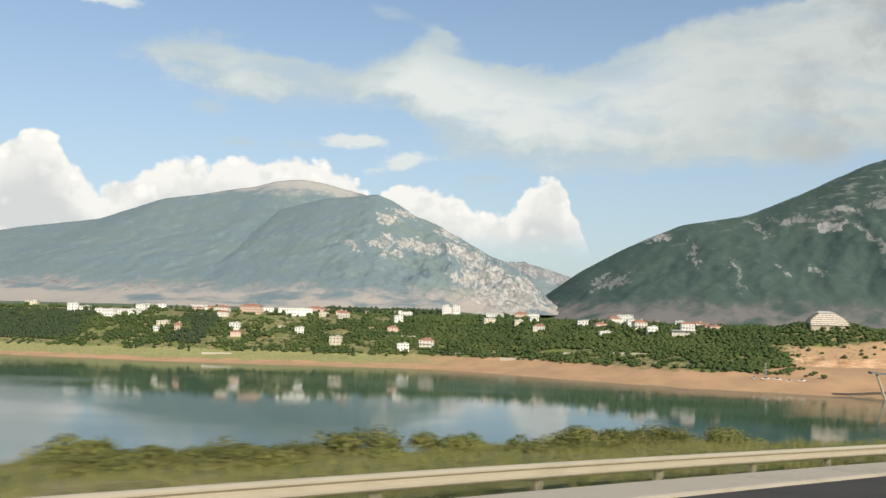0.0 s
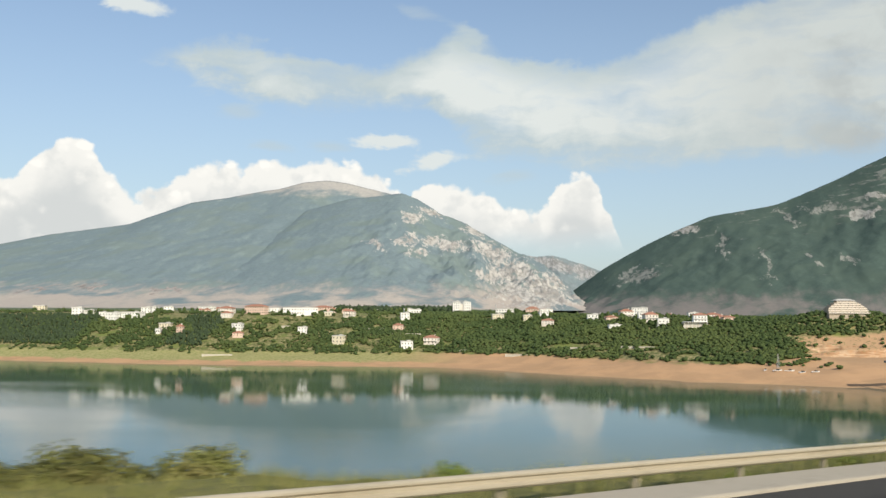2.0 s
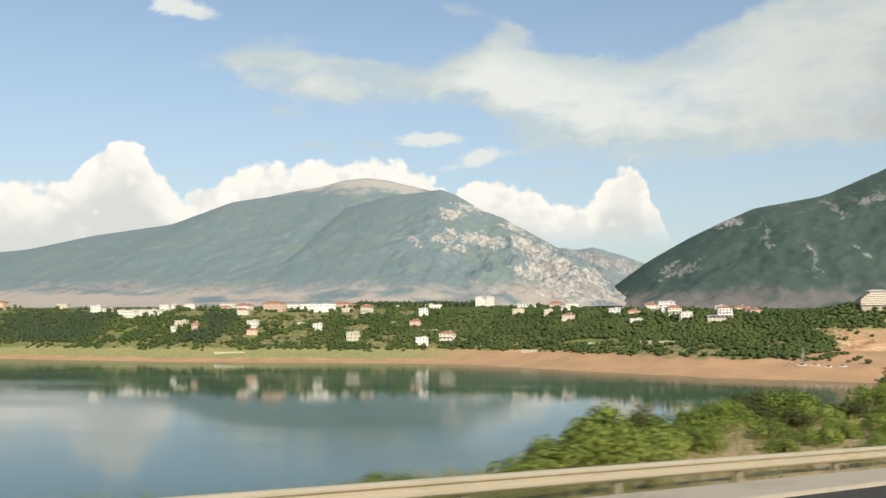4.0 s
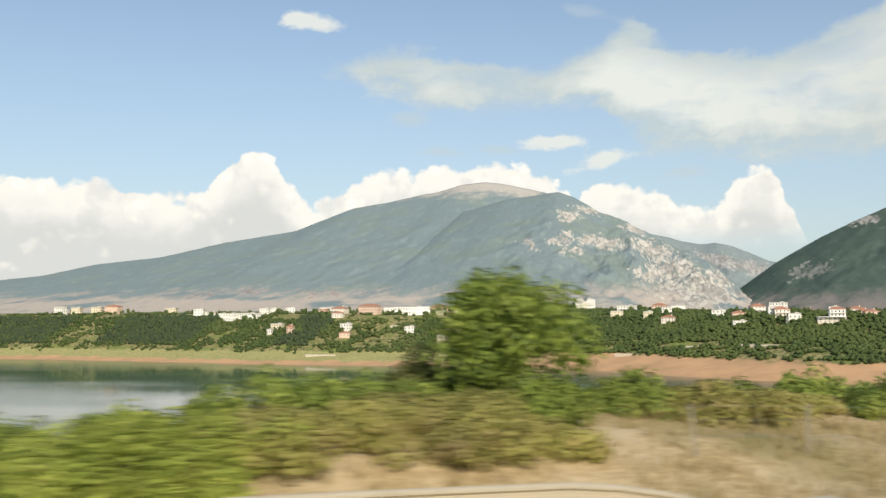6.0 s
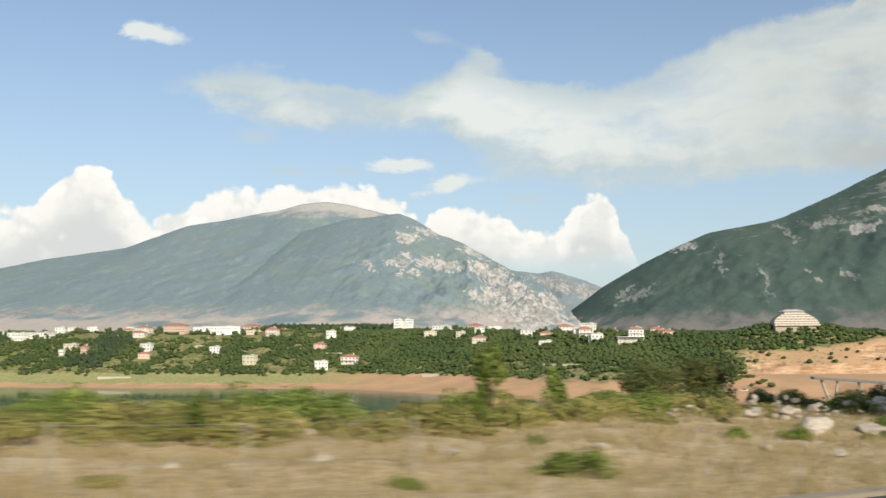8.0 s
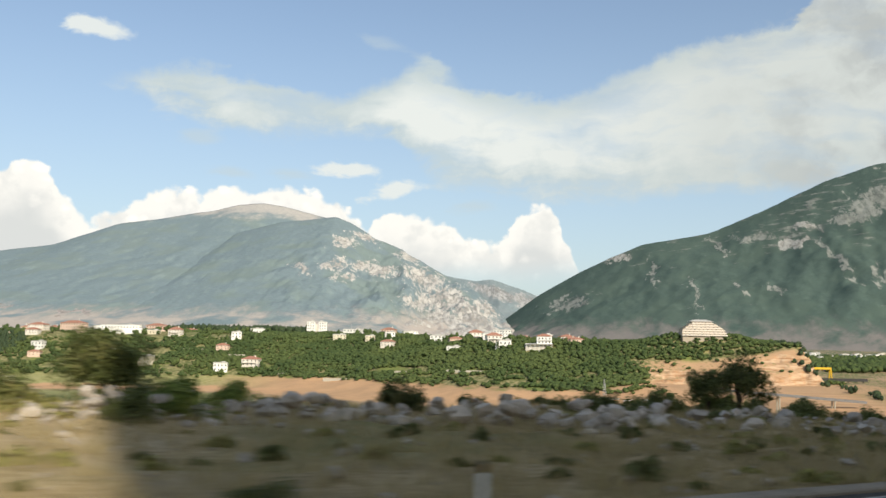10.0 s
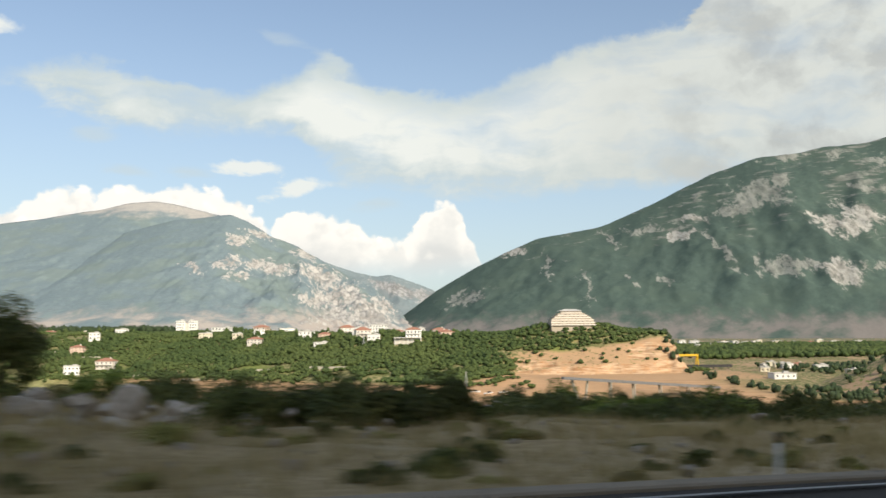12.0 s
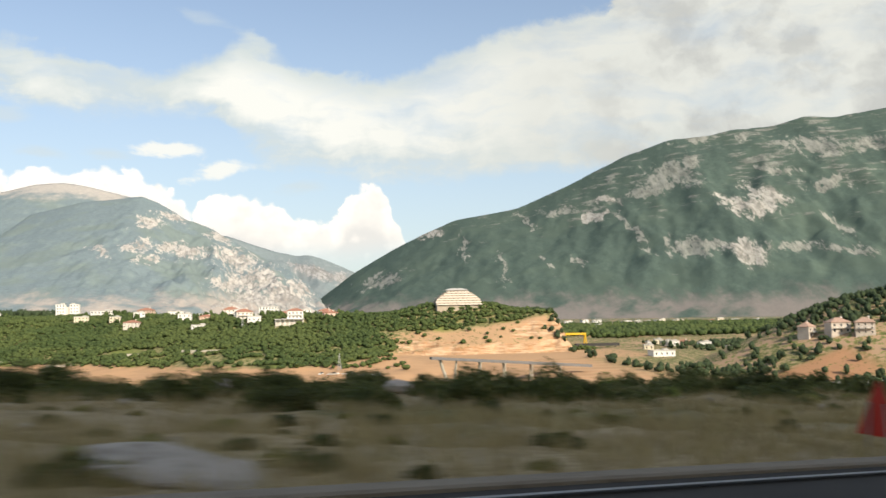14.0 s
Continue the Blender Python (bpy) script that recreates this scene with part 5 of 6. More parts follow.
def hatchback(place, turn):
    """Nose towards -x."""
    g = thing("car", "white compact hatchback car on the highway", "car", place, turn)
    low = [(-2.1, 0.28, 0.55, 0.72), (-1.95, 0.20, 0.72, 0.80), (-1.2, 0.20, 0.88, 0.88), (-0.75, 0.20, 0.95, 0.89), (0.6, 0.20, 0.97, 0.89), (1.5, 0.20, 0.99, 0.88), (1.95, 0.22, 0.97, 0.82), (2.1, 0.30, 0.85, 0.74)]
    bm = bmesh.new()
    rings = []
    for x, z0, z1, w in low:
        rings.append([bm.verts.new(p) for p in ((x, -w, z0 + 0.1), (x, -w - 0.02, (z0 + z1) / 2), (x, -w * 0.96, z1 - 0.04), (x, -w * 0.86, z1), (x, w * 0.86, z1), (x, w * 0.96, z1 - 0.04), (x, w + 0.02, (z0 + z1) / 2), (x, w, z0 + 0.1), (x, w * 0.9, z0), (x, -w * 0.9, z0))])
    for i in range(len(rings) - 1):
        for j in range(10):
            bm.faces.new((rings[i][j], rings[i][(j + 1) % 10], rings[i + 1][(j + 1) % 10], rings[i + 1][j]))
    bm.faces.new(rings[0][::-1])
    bm.faces.new(rings[-1])
    bmesh.ops.recalc_face_normals(bm, faces=bm.faces)
    part("body", bm, CAR_WHITE, g, smooth_=True)
    cab = [(-0.80, 0.93, 0.86), (-0.05, 1.38, 0.66), (0.4, 1.45, 0.64), (1.2, 1.42, 0.63), (1.6, 1.30, 0.62), (2.0, 0.95, 0.76)]
    bm = bmesh.new()
    rings = [[bm.verts.new(p) for p in ((x, -0.84, 0.93), (x, -w, z - 0.05), (x, -w * 0.9, z), (x, w * 0.9, z), (x, w, z - 0.05), (x, 0.84, 0.93))] for x, z, w in cab]
    for i in range(len(rings) - 1):
        for j in range(5):
            bm.faces.new((rings[i][j], rings[i][j + 1], rings[i + 1][j + 1], rings[i + 1][j]))
    bmesh.ops.recalc_face_normals(bm, faces=bm.faces)
    part("cabin", bm, CAR_WHITE, g, smooth_=True)

    def pane(name, pts, label):
        bm = bmesh.new()
        f = bm.faces.new([bm.verts.new(p) for p in pts])
        bmesh.ops.solidify(bm, geom=[f], thickness=0.02)
        part(name, bm, CAR_GLASS, g, label)
    pane("windscreen", [(-0.79, -0.74, 0.97), (-0.79, 0.74, 0.97), (-0.12, 0.60, 1.37), (-0.12, -0.60, 1.37)], "dark tinted windscreen")
    pane("rear_window", [(1.98, -0.66, 1.0), (1.98, 0.66, 1.0), (1.64, 0.55, 1.29), (1.64, -0.55, 1.29)], "dark rear window")
    for s_ in (-1, 1):
        pane("side_window", [(-0.55, s_ * 0.865, 0.97), (0.5, s_ * 0.865, 0.97), (0.5, s_ * 0.70, 1.35), (-0.05, s_ * 0.70, 1.31)], "dark side window")
        pane("side_window", [(0.58, s_ * 0.865, 0.97), (1.55, s_ * 0.865, 0.99), (1.2, s_ * 0.70, 1.32), (0.58, s_ * 0.70, 1.35)], "dark side window")
        bm = bmesh.new()
        box(bm, -0.5, s_ * 0.99, 0.92, 0.14, 0.2, 0.13, 0.04)
        part("mirror", bm, CAR_WHITE, g)
        bm = bmesh.new()
        box(bm, -1.93, s_ * 0.62, 0.60, 0.2, 0.32, 0.13, 0.03)
        part("headlight", bm, LENS, g, "clear headlight")
        for wx in (-1.35, 1.25):
            bm = bmesh.new()
            bmesh.ops.create_cone(bm, cap_ends=True, segments=24, radius1=0.31, radius2=0.31, depth=0.2, matrix=pose(wx, s_ * 0.82, 0.31, 90, 0, 0))
            bmesh.ops.bevel(bm, geom=[e for e in bm.edges if e.calc_face_angle(0) > 1], offset=0.03, segments=2, affect="EDGES")
            tyre = part("wheel", bm, TYRE, g)
            bm = bmesh.new()
            bmesh.ops.create_cone(bm, cap_ends=True, segments=20, radius1=0.2, radius2=0.2, depth=0.03, matrix=pose(wx, s_ * 0.93, 0.31, 90, 0, 0))
            for k in range(5):
                a = k * 1.2566
                rod(bm, (wx, s_ * 0.945, 0.31), (wx + 0.19 * math.cos(a), s_ * 0.945, 0.31 + 0.19 * math.sin(a)), 0.025, 5)
            part("rim", bm, ALLOY, tyre, "silver alloy rim")
    bm = bmesh.new()
    box(bm, -2.08, 0, 0.50, 0.06, 0.95, 0.10, 0.02)
    box(bm, -2.08, 0, 0.28, 0.08, 1.1, 0.12, 0.02)
    part("grille", bm, CAR_BLACK, g, "black grille")
    bm = bmesh.new()
    box(bm, -2.13, 0, 0.40, 0.02, 0.5, 0.09, 0.005)
    part("number_plate", bm, WHITE_PLASTIC, g, "blank white number plate")
    return g


CAR_S, CAR_O = 58.5, 8.4
cp = along(CAR_S, CAR_O, -2.35 + (road_z(CAR_S) + 2.35) * (CAR_O - 3) / (road_o(CAR_S) - 3) + 0.055)
hatchback(cp, bearing(CAR_S))


# ---- dry grass on the verge ----
def grass(name, label, s0, s1, o0, o1, count, h, mat, seed):
    rng = np.random.default_rng(seed)
    s = rng.uniform(s0, s1, count)
    u = rng.uniform(0, 1, count)
    px = np.interp(s, LINE_S, LINE[:, 0])
    py = np.interp(s, LINE_S, LINE[:, 1])
    tx, ty = np.interp(s, LINE_S, TAN[:, 0]), np.interp(s, LINE_S, TAN[:, 1])
    lo = edge(s)[0] + o0
    o = lo + (o1 - lo) * u
    x, y = px - ty * o, py + tx * o
    keep = waves(x, y, 6.0, 2.0) + 0.6 * rng.normal(size=count) > -0.4
    x, y = x[keep], y[keep]
    z = lie(x.copy(), y.copy())
    blades = 7
    n = len(x) * blades
    bx = np.repeat(x, blades) + rng.normal(0, 0.09, n)
    by = np.repeat(y, blades) + rng.normal(0, 0.09, n)
    bz = np.repeat(z, blades) - 0.04
    a = rng.uniform(0, 6.28, n)
    hh = h * rng.uniform(0.4, 1.25, n)
    lean = hh * rng.uniform(0.1, 0.6, n)
    la = rng.uniform(0, 6.28, n)
    w = 0.012
    v = np.stack([np.c_[bx - w * np.cos(a), by - w * np.sin(a), bz], np.c_[bx + w * np.cos(a), by + w * np.sin(a), bz],
                  np.c_[bx + lean * np.cos(la), by + lean * np.sin(la), bz + hh]], 1).reshape(-1, 3)
    me = bpy.data.meshes.new(name)
    me.vertices.add(3 * n)
    me.vertices.foreach_set("co", v.ravel())
    me.loops.add(3 * n)
    me.loops.foreach_set("vertex_index", np.arange(3 * n, dtype=np.int32))
    me.polygons.add(n)
    me.polygons.foreach_set("loop_start", np.arange(0, 3 * n, 3, dtype=np.int32))
    me.update(calc_edges=True)
    me.materials.append(mat)
    return tagged(new(name, me), label, "grass", kind="stuff")


STRAW = leaf_material("straw", (0.32, 0.245, 0.11), (0.57, 0.46, 0.25), (0.42, 0.35, 0.16))
FRESH = leaf_material("verge_grass", (0.15, 0.165, 0.05), (0.34, 0.33, 0.11), (0.40, 0.34, 0.15))
grass("verge_grass", "long green and straw-coloured grass on the bank", -60, 104, 1.5, 33, 14000, 0.45, FRESH, 1)
grass("dry_grass", "short dry straw-coloured grass on the field", 100, 320, 0.5, 36, 46000, 0.36, STRAW, 2)

grass("tall_grass", "tall dry brown grass beside the kerb", 220, 285, 0.6, 20, 4200, 0.45, STRAW, 3)


# ---- the town across the lake ----
WALLS = {"white": surface("white_render", [(0.66, 0.64, 0.58), (0.80, 0.78, 0.73), (0.74, 0.72, 0.66)], scale=0.35, rough=0.9, bump=0.1, fine=10),
         "cream": surface("cream_render", [(0.60, 0.53, 0.38), (0.72, 0.65, 0.50)], scale=0.35, rough=0.9, bump=0.1),
         "pink": surface("pink_render", [(0.62, 0.44, 0.34), (0.72, 0.55, 0.44)], scale=0.35, rough=0.9, bump=0.1),
         "tiled": surface("pale_render", [(0.64, 0.58, 0.50), (0.76, 0.70, 0.62)], scale=0.35, rough=0.9, bump=0.1),
         "villa": surface("villa_render", [(0.44, 0.38, 0.32), (0.60, 0.53, 0.45)], scale=0.35, rough=0.9, bump=0.1)}
TILES = surface("roof_tiles", [(0.27, 0.12, 0.08), (0.40, 0.20, 0.135), (0.33, 0.16, 0.11)], scale=0.6, rough=0.9, bump=0.5, fine=12, stretch=(1, 3, 1))
OLD_TILES = surface("faded_roof_tiles", [(0.30, 0.19, 0.14), (0.44, 0.30, 0.23), (0.37, 0.24, 0.18)], scale=0.6, rough=0.9, bump=0.5, fine=12, stretch=(1, 3, 1))
FLAT_ROOF = surface("flat_roof", [(0.42, 0.40, 0.37), (0.58, 0.56, 0.52)], scale=0.4, rough=0.95, bump=0.2)
GLASS = surface("dark_window", [(0.03, 0.035, 0.04), (0.06, 0.065, 0.07)], scale=0.8, rough=0.15, bump=0.0, spec=0.6)
TRIM = surface("window_trim", [(0.62, 0.60, 0.56), (0.74, 0.72, 0.68)], scale=1.0, rough=0.8, bump=0.0)
bm = bmesh.new()
box(bm, 0, 0, 0, 0.9, 0.08, 1.2, 0.02)
PANE = bpy.data.meshes.new("window")
bm.to_mesh(PANE)
bm.free()
PANE.materials.append(GLASS)
SITES = []                       # x, y, half width: kept clear of trees
LABELS = {"white": "white rendered house with flat roof in the town", "cream": "cream rendered house with flat roof among trees",
          "pink": "pinkish house with shallow tiled roof in the town", "tiled": "pale house with red tiled hip roof",
          "villa": "hillside villa with brown tiled hip roof and porch"}


def windows(g, w, y, h, storeys, turn=0.0, across=None):
    n = across or max(2, int(w / 2.6))
    for k in range(storeys):
        z = h * (k + 0.32) / storeys
        for i in range(n):
            x = -w / 2 + w * (i + 0.5) / n
            sc = min(1.0, h / storeys / 2.6)
            share("window", PANE, g, pose(0, 0, 0, 0, 0, turn) @ pose(x, y, z) @ Matrix.Diagonal((sc, 1, sc, 1)))


def hip_roof(bm, w, d, z, rise, over=0.4):
    a, b = w / 2 + over, d / 2 + over
    r = max(0.0, a - b)
    lo = [bm.verts.new(p) for p in ((-a, -b, z), (a, -b, z), (a, b, z), (-a, b, z))]
    up = [bm.verts.new((-r, 0, z + rise)), bm.verts.new((r + 0.01, 0, z + rise))]
    base = [bm.verts.new((v_.co.x, v_.co.y, z - 0.18)) for v_ in lo]
    for f in ((lo[0], lo[1], up[1], up[0]), (lo[1], lo[2], up[1]), (lo[2], lo[3], up[0], up[1]), (lo[3], lo[0], up[0])):
        bm.faces.new(f)
    for i in range(4):
        bm.faces.new((base[i], base[(i + 1) % 4], lo[(i + 1) % 4], lo[i]))
    bm.faces.new(base[::-1])
    return bm


def house(x, y, w, h, style, up=0.0):
    z = lie1(x, y) + up
    d = max(5.0, min(11.0, w * 0.75))
    g = thing("house", LABELS[style], "house", (x, y, z), random.uniform(-32, 32) if style == "villa" else random.uniform(-14, 14), group="town houses")
    SITES.append((x, y, w / 2))
    flat = style in ("white", "cream")
    storeys = max(1, round(h / 3.0))
    wall_h = h - (0.5 if flat else min(2.2, h * 0.32))
    bm = bmesh.new()
    box(bm, 0, 0, -3 - max(0, up), w, d, wall_h + 3 + max(0, up), 0.06)
    if w > 14 and random.random() < 0.7:        # a lower wing
        box(bm, w * 0.28, -d * 0.5 - 1.0, -3, w * 0.4, 2.4, 3 + wall_h * 0.55, 0.05)
    part("wall", bm, WALLS[style], g)
    bm = bmesh.new()
    if flat:
        box(bm, 0, 0, wall_h, w + 0.5, d + 0.5, 0.28, 0.05)
        for sx, sy, lx, ly in ((0, -1, w + 0.3, 0.2), (0, 1, w + 0.3, 0.2), (-1, 0, 0.2, d), (1, 0, 0.2, d)):
            box(bm, sx * (w / 2), sy * (d / 2), wall_h + 0.28, lx, ly, 0.35)
        box(bm, w * 0.2, d * 0.1, wall_h + 0.28, min(3.0, w * 0.3), 2.5, 1.1, 0.04)
        part("roof", bm, FLAT_ROOF, g)
    else:
        hip_roof(bm, w, d, wall_h + 0.18, h - wall_h)
        part("roof", bm, OLD_TILES if style == "villa" else TILES, g)
        bm = bmesh.new()
        box(bm, w * 0.22, 0.4, wall_h + 0.3, 0.7, 0.7, h - wall_h + 0.5, 0.04)
        part("chimney", bm, WALLS["tiled"], g)
    windows(g, w, -d / 2 - 0.03, wall_h, storeys)
    windows(g, d, -w / 2 - 0.03, wall_h, storeys, 90)
    if style in ("villa", "tiled") and h > 6:
        bm = bmesh.new()
        box(bm, 0, -d / 2 - 0.7, wall_h * 0.48, w * 0.8, 1.4, 0.16, 0.03)
        for i in range(5):
            box(bm, -w * 0.38 + w * 0.19 * i, -d / 2 - 1.3, wall_h * 0.48 + 0.16, 0.07, 0.07, 0.9)
        box(bm, 0, -d / 2 - 1.3, wall_h * 0.48 + 1.0, w * 0.8, 0.08, 0.08)
        part("balcony", bm, TRIM, g)
    return g


def tower_block(x, y, w, h, up):
    z = lie1(x, y) + up
    SITES.append((x, y, w / 2))
    g = thing("apartment_building", "white twin apartment block standing above the town", "building", (x, y, z), 4)
    for sx in (-1, 1):
        bm = bmesh.new()
        box(bm, sx * w * 0.29, 0, -4, w * 0.40, 9, h + 4, 0.08)
        part("wing", bm, WALLS["white"], g)
        bm = bmesh.new()
        box(bm, sx * w * 0.29, 0, h, w * 0.42, 9.4, 0.3, 0.05)
        box(bm, sx * w * 0.22, 0, h + 0.3, w * 0.16, 3, 1.2, 0.05)
        part("roof", bm, FLAT_ROOF, g)
        for k in range(4):
            for i in range(3):
                share("window", PANE, g, pose(sx * w * 0.29 + (i - 1) * 2.4, -4.54, h * (k + 0.3) / 4))
    bm = bmesh.new()
    box(bm, 0, 1.0, -4, w * 0.2, 6.5, h * 0.8 + 4, 0.05)
    part("stair_hall", bm, WALLS["tiled"], g)
    return g


def large_house(x, y, w, h, up):
    z = lie1(x, y) + up
    SITES.append((x, y, w / 2))
    g = thing("house", "large white villa with open ground floor and columns", "house", (x, y, z), -3, group="town houses")
    bm = bmesh.new()
    box(bm, 0, 1.5, -4, w * 0.98, 8, 4 + h * 0.34, 0.05)
    part("ground_floor", bm, WALLS["tiled"], g, "shaded ground floor of pale stone")
    bm = bmesh.new()
    box(bm, 0, 0, h * 0.34, w, 11, 0.4, 0.05)
    part("terrace", bm, TRIM, g)
    for i in range(7):
        bm = bmesh.new()
        rod(bm, (-w * 0.46 + w * 0.153 * i, -5.0, -1.5), (-w * 0.46 + w * 0.153 * i, -5.0, h * 0.34), 0.22, 8)
        part("column", bm, TRIM, g)
    bm = bmesh.new()
    box(bm, w * 0.2, 1, h * 0.34 + 0.4, w * 0.55, 8, h * 0.48, 0.05)
    part("upper_floor", bm, WALLS["white"], g)
    bm = bmesh.new()
    hip_roof(bm, w * 0.55, 8, h * 0.82 + 0.6, h * 0.16)
    roof = part("roof", bm, TILES, g)
    roof.location = (w * 0.2, 1, 0)
    for k in range(2):
        for i in range(4):
            share("window", PANE, g, pose(w * 0.2 + (i - 1.5) * 2.5, -3.04, h * (0.42 + 0.24 * k)))
    bm = bmesh.new()
    box(bm, w * 0.2, -3.6, h * 0.6, w * 0.5, 1.2, 0.15, 0.02)
    box(bm, w * 0.2, -4.15, h * 0.6 + 0.75, w * 0.5, 0.08, 0.08)
    part("balcony", bm, TRIM, g)
    return g


def hotel(x, y, z):
    g = thing("hotel", "stepped pale terrace hotel on the wooded hilltop", "hotel", (x, y, z), 2)
    SITES.append((x, y + 9, 16))
    widths = [32.0, 31.5, 30.0, 26.0, 21.0, 15.5]
    hh = 1.66
    for k, w in enumerate(widths):
        d, yb = 11 - k, 1.0 * k
        cx = (0, 0, 0.3, 0.6, 0.9, 1.0)[k]
        bm = bmesh.new()
        box(bm, cx, yb, k * hh - (5 if k == 0 else 0), w - 1.6, d, hh + (5 if k == 0 else 0), 0.05)
        part("storey", bm, RECESS_SHADE, g, "tan storey toned darker for the shade behind its balconies")
        bm = bmesh.new()
        box(bm, cx, yb - d / 2 - 0.4, k * hh - 0.12, w, 2.0, 0.2, 0.04)
        box(bm, cx, yb - d / 2 - 1.3, k * hh + 0.08, w, 0.14, 0.58, 0.03)
        part("balcony", bm, WALLS["tiled"], g, "pale balcony parapet")
        n = int(w / 3.1)
        for i in range(n):
            share("window", PANE, g, pose(cx - w / 2 + 1.4 + (w - 2.8) * (i + 0.5) / n, yb - d / 2 - 0.03, k * hh + 0.45) @ Matrix.Diagonal((0.8, 1, 0.6, 1)))
    bm = bmesh.new()
    hip_roof(bm, 15, 7, 10.05, 1.3, 0.5)
    r = part("roof", bm, FLAT_ROOF, g)
    r.location = (0.6, 5.5, 0)
    return g


# darker tan carries the shade behind the hotel's balconies in its colour
RECESS_SHADE = surface("shaded_tan_render", [(0.36, 0.30, 0.23), (0.48, 0.41, 0.32)], scale=0.5, rough=0.9, bump=0.1)
random.seed(21)
house(-605, 1030, 11.7, 6.6, "white", 3.0)
house(-583, 1030, 10.9, 5.9, "cream", 3.0)
house(-556, 1030, 11.5, 5.8, "cream", 2.2)
house(-538, 1035, 16.5, 8.4, "pink", 3.0)
house(-455, 1020, 12.4, 5.0, "cream", 2.3)
house(-372, 927, 9.9, 8.6, "white", -0.1)
house(-366, 940, 12.4, 3.5, "white", -0.1)
house(-345, 924, 6.7, 4.0, "white", -0.2)
house(-329, 909, 11.9, 7.3, "white", -0.1)
house(-313, 915, 24.9, 5.5, "white", -0.1)
house(-312, 953, 9.3, 5.8, "white", -0.0)
house(-281, 1060, 16.1, 3.9, "white", 3.0)
house(-223, 931, 14.5, 6.7, "tiled", -0.1)
house(-195, 939, 20.9, 9.6, "pink", -0.2)
house(-187, 985, 12.2, 4.1, "white", 1.6)
house(-149, 930, 33.9, 7.2, "white", -0.2)
house(-136, 990, 18.0, 6.3, "pink", 1.9)
house(-121, 929, 11.1, 3.8, "cream", -0.1)
house(-99, 921, 10.5, 7.6, "tiled", -0.2)
house(-44, 912, 8.5, 5.8, "white", -0.2)
house(-13, 1068, 10.5, 4.3, "white", -0.1)
tower_block(9, 1040, 20.3, 10.8, 1.9)
house(54, 953, 17.1, 5.9, "white", -0.0)
house(84, 990, 13.2, 7.3, "pink", 1.0)
house(102, 1060, 14.7, 3.6, "white", 3.0)
house(-133, 859, 8.3, 5.5, "white", -0.1)
house(-268, 864, 4.4, 4.1, "white", -0.1)
house(-265, 875, 10.7, 5.2, "cream", -0.2)
house(-247, 862, 5.5, 7.3, "pink", -0.1)
house(-96, 832, 9.9, 6.7, "cream", 0.0)
house(-35, 818, 10.4, 6.6, "white", -0.4)
house(-14, 830, 12.8, 7.5, "tiled", -0.4)
house(161, 865, 12.0, 8.6, "tiled", -0.0)
house(190, 960, 15.8, 8.0, "white", 3.0)
house(172, 807, 11.3, 7.5, "tiled", -0.4)
large_house(203, 779, 19.5, 10.9, -0.5)
house(231, 834, 11.4, 5.4, "tiled", -0.0)
house(231, 785, 9.9, 4.2, "pink", -0.1)
house(142, 806, 10.7, 2.6, "white", 0.0)
house(581, 1250, 8.8, 5.7, "white", 3.0)
house(601, 1260, 11.3, 5.7, "white", 3.0)
house(582, 1198, 7.1, 4.8, "white", -0.0)
house(692, 1346, 10.6, 5.4, "white", -0.1)
house(701, 1331, 8.1, 5.4, "white", -0.1)
house(737, 1379, 11.8, 4.8, "white", -0.0)
house(758, 1366, 11.8, 4.8, "white", -0.0)
house(434, 716, 2.4, 4.8, "white", -0.1)
house(468, 776, 4.3, 2.8, "white", -0.0)
house(469, 752, 5.9, 2.8, "white", -0.0)
house(410, 642, 12.8, 3.3, "white", -0.0)
house(446, 553, 7.6, 7.2, "villa", -0.4)
house(456, 543, 9.6, 7.4, "villa", -0.4)
house(463.5, 533, 8.6, 7.6, "villa", -0.4)
hotel(314.4, 755, -5.6)
# smaller houses between them along the brow and down the gardens
for k in range(46):
    hx = random.uniform(-335, 235)
    row = random.random()
    hy = float(shore(hx)) + (random.uniform(185, 330) if row < 0.8 else random.uniform(75, 150)) * (0.85 if hx > 60 else 1.0)
    if hx > -10 and row >= 0.8 or any(abs(hx - q[0]) < q[2] + 8 and abs(hy - q[1]) < 16 for q in SITES):
        continue
    house(hx, hy, random.uniform(6.0, 11.0), random.uniform(4.0, 6.6), random.choice(("white", "white", "cream", "tiled", "pink")), 0.0)

for k in range(16):
    house(random.uniform(545, 930), random.uniform(1230, 1420), random.uniform(6, 12), random.uniform(3.6, 6.0), random.choice(("white", "white", "cream", "pink")))
for k in range(7):
    house(random.uniform(412, 480), random.uniform(640, 790), random.uniform(4.5, 8.5), random.uniform(2.6, 3.8), random.choice(("white", "cream", "pink")))

# low pale retaining walls between the gardens
STONE = surface("garden_wall_stone", [(0.42, 0.38, 0.30), (0.58, 0.53, 0.44)], scale=0.8, rough=0.95, bump=0.5)


def garden_wall(x, y, w, h, turn):
    g = tagged(part("retaining_wall", box(bmesh.new(), 0, 0, -1.5, w, 0.6, h + 1.5, 0.06), STONE, None), "pale stone retaining wall between terraced gardens", "wall", "garden walls")
    g.matrix_world = pose(x, y, lie1(x, y), 0, 0, turn)
    return g


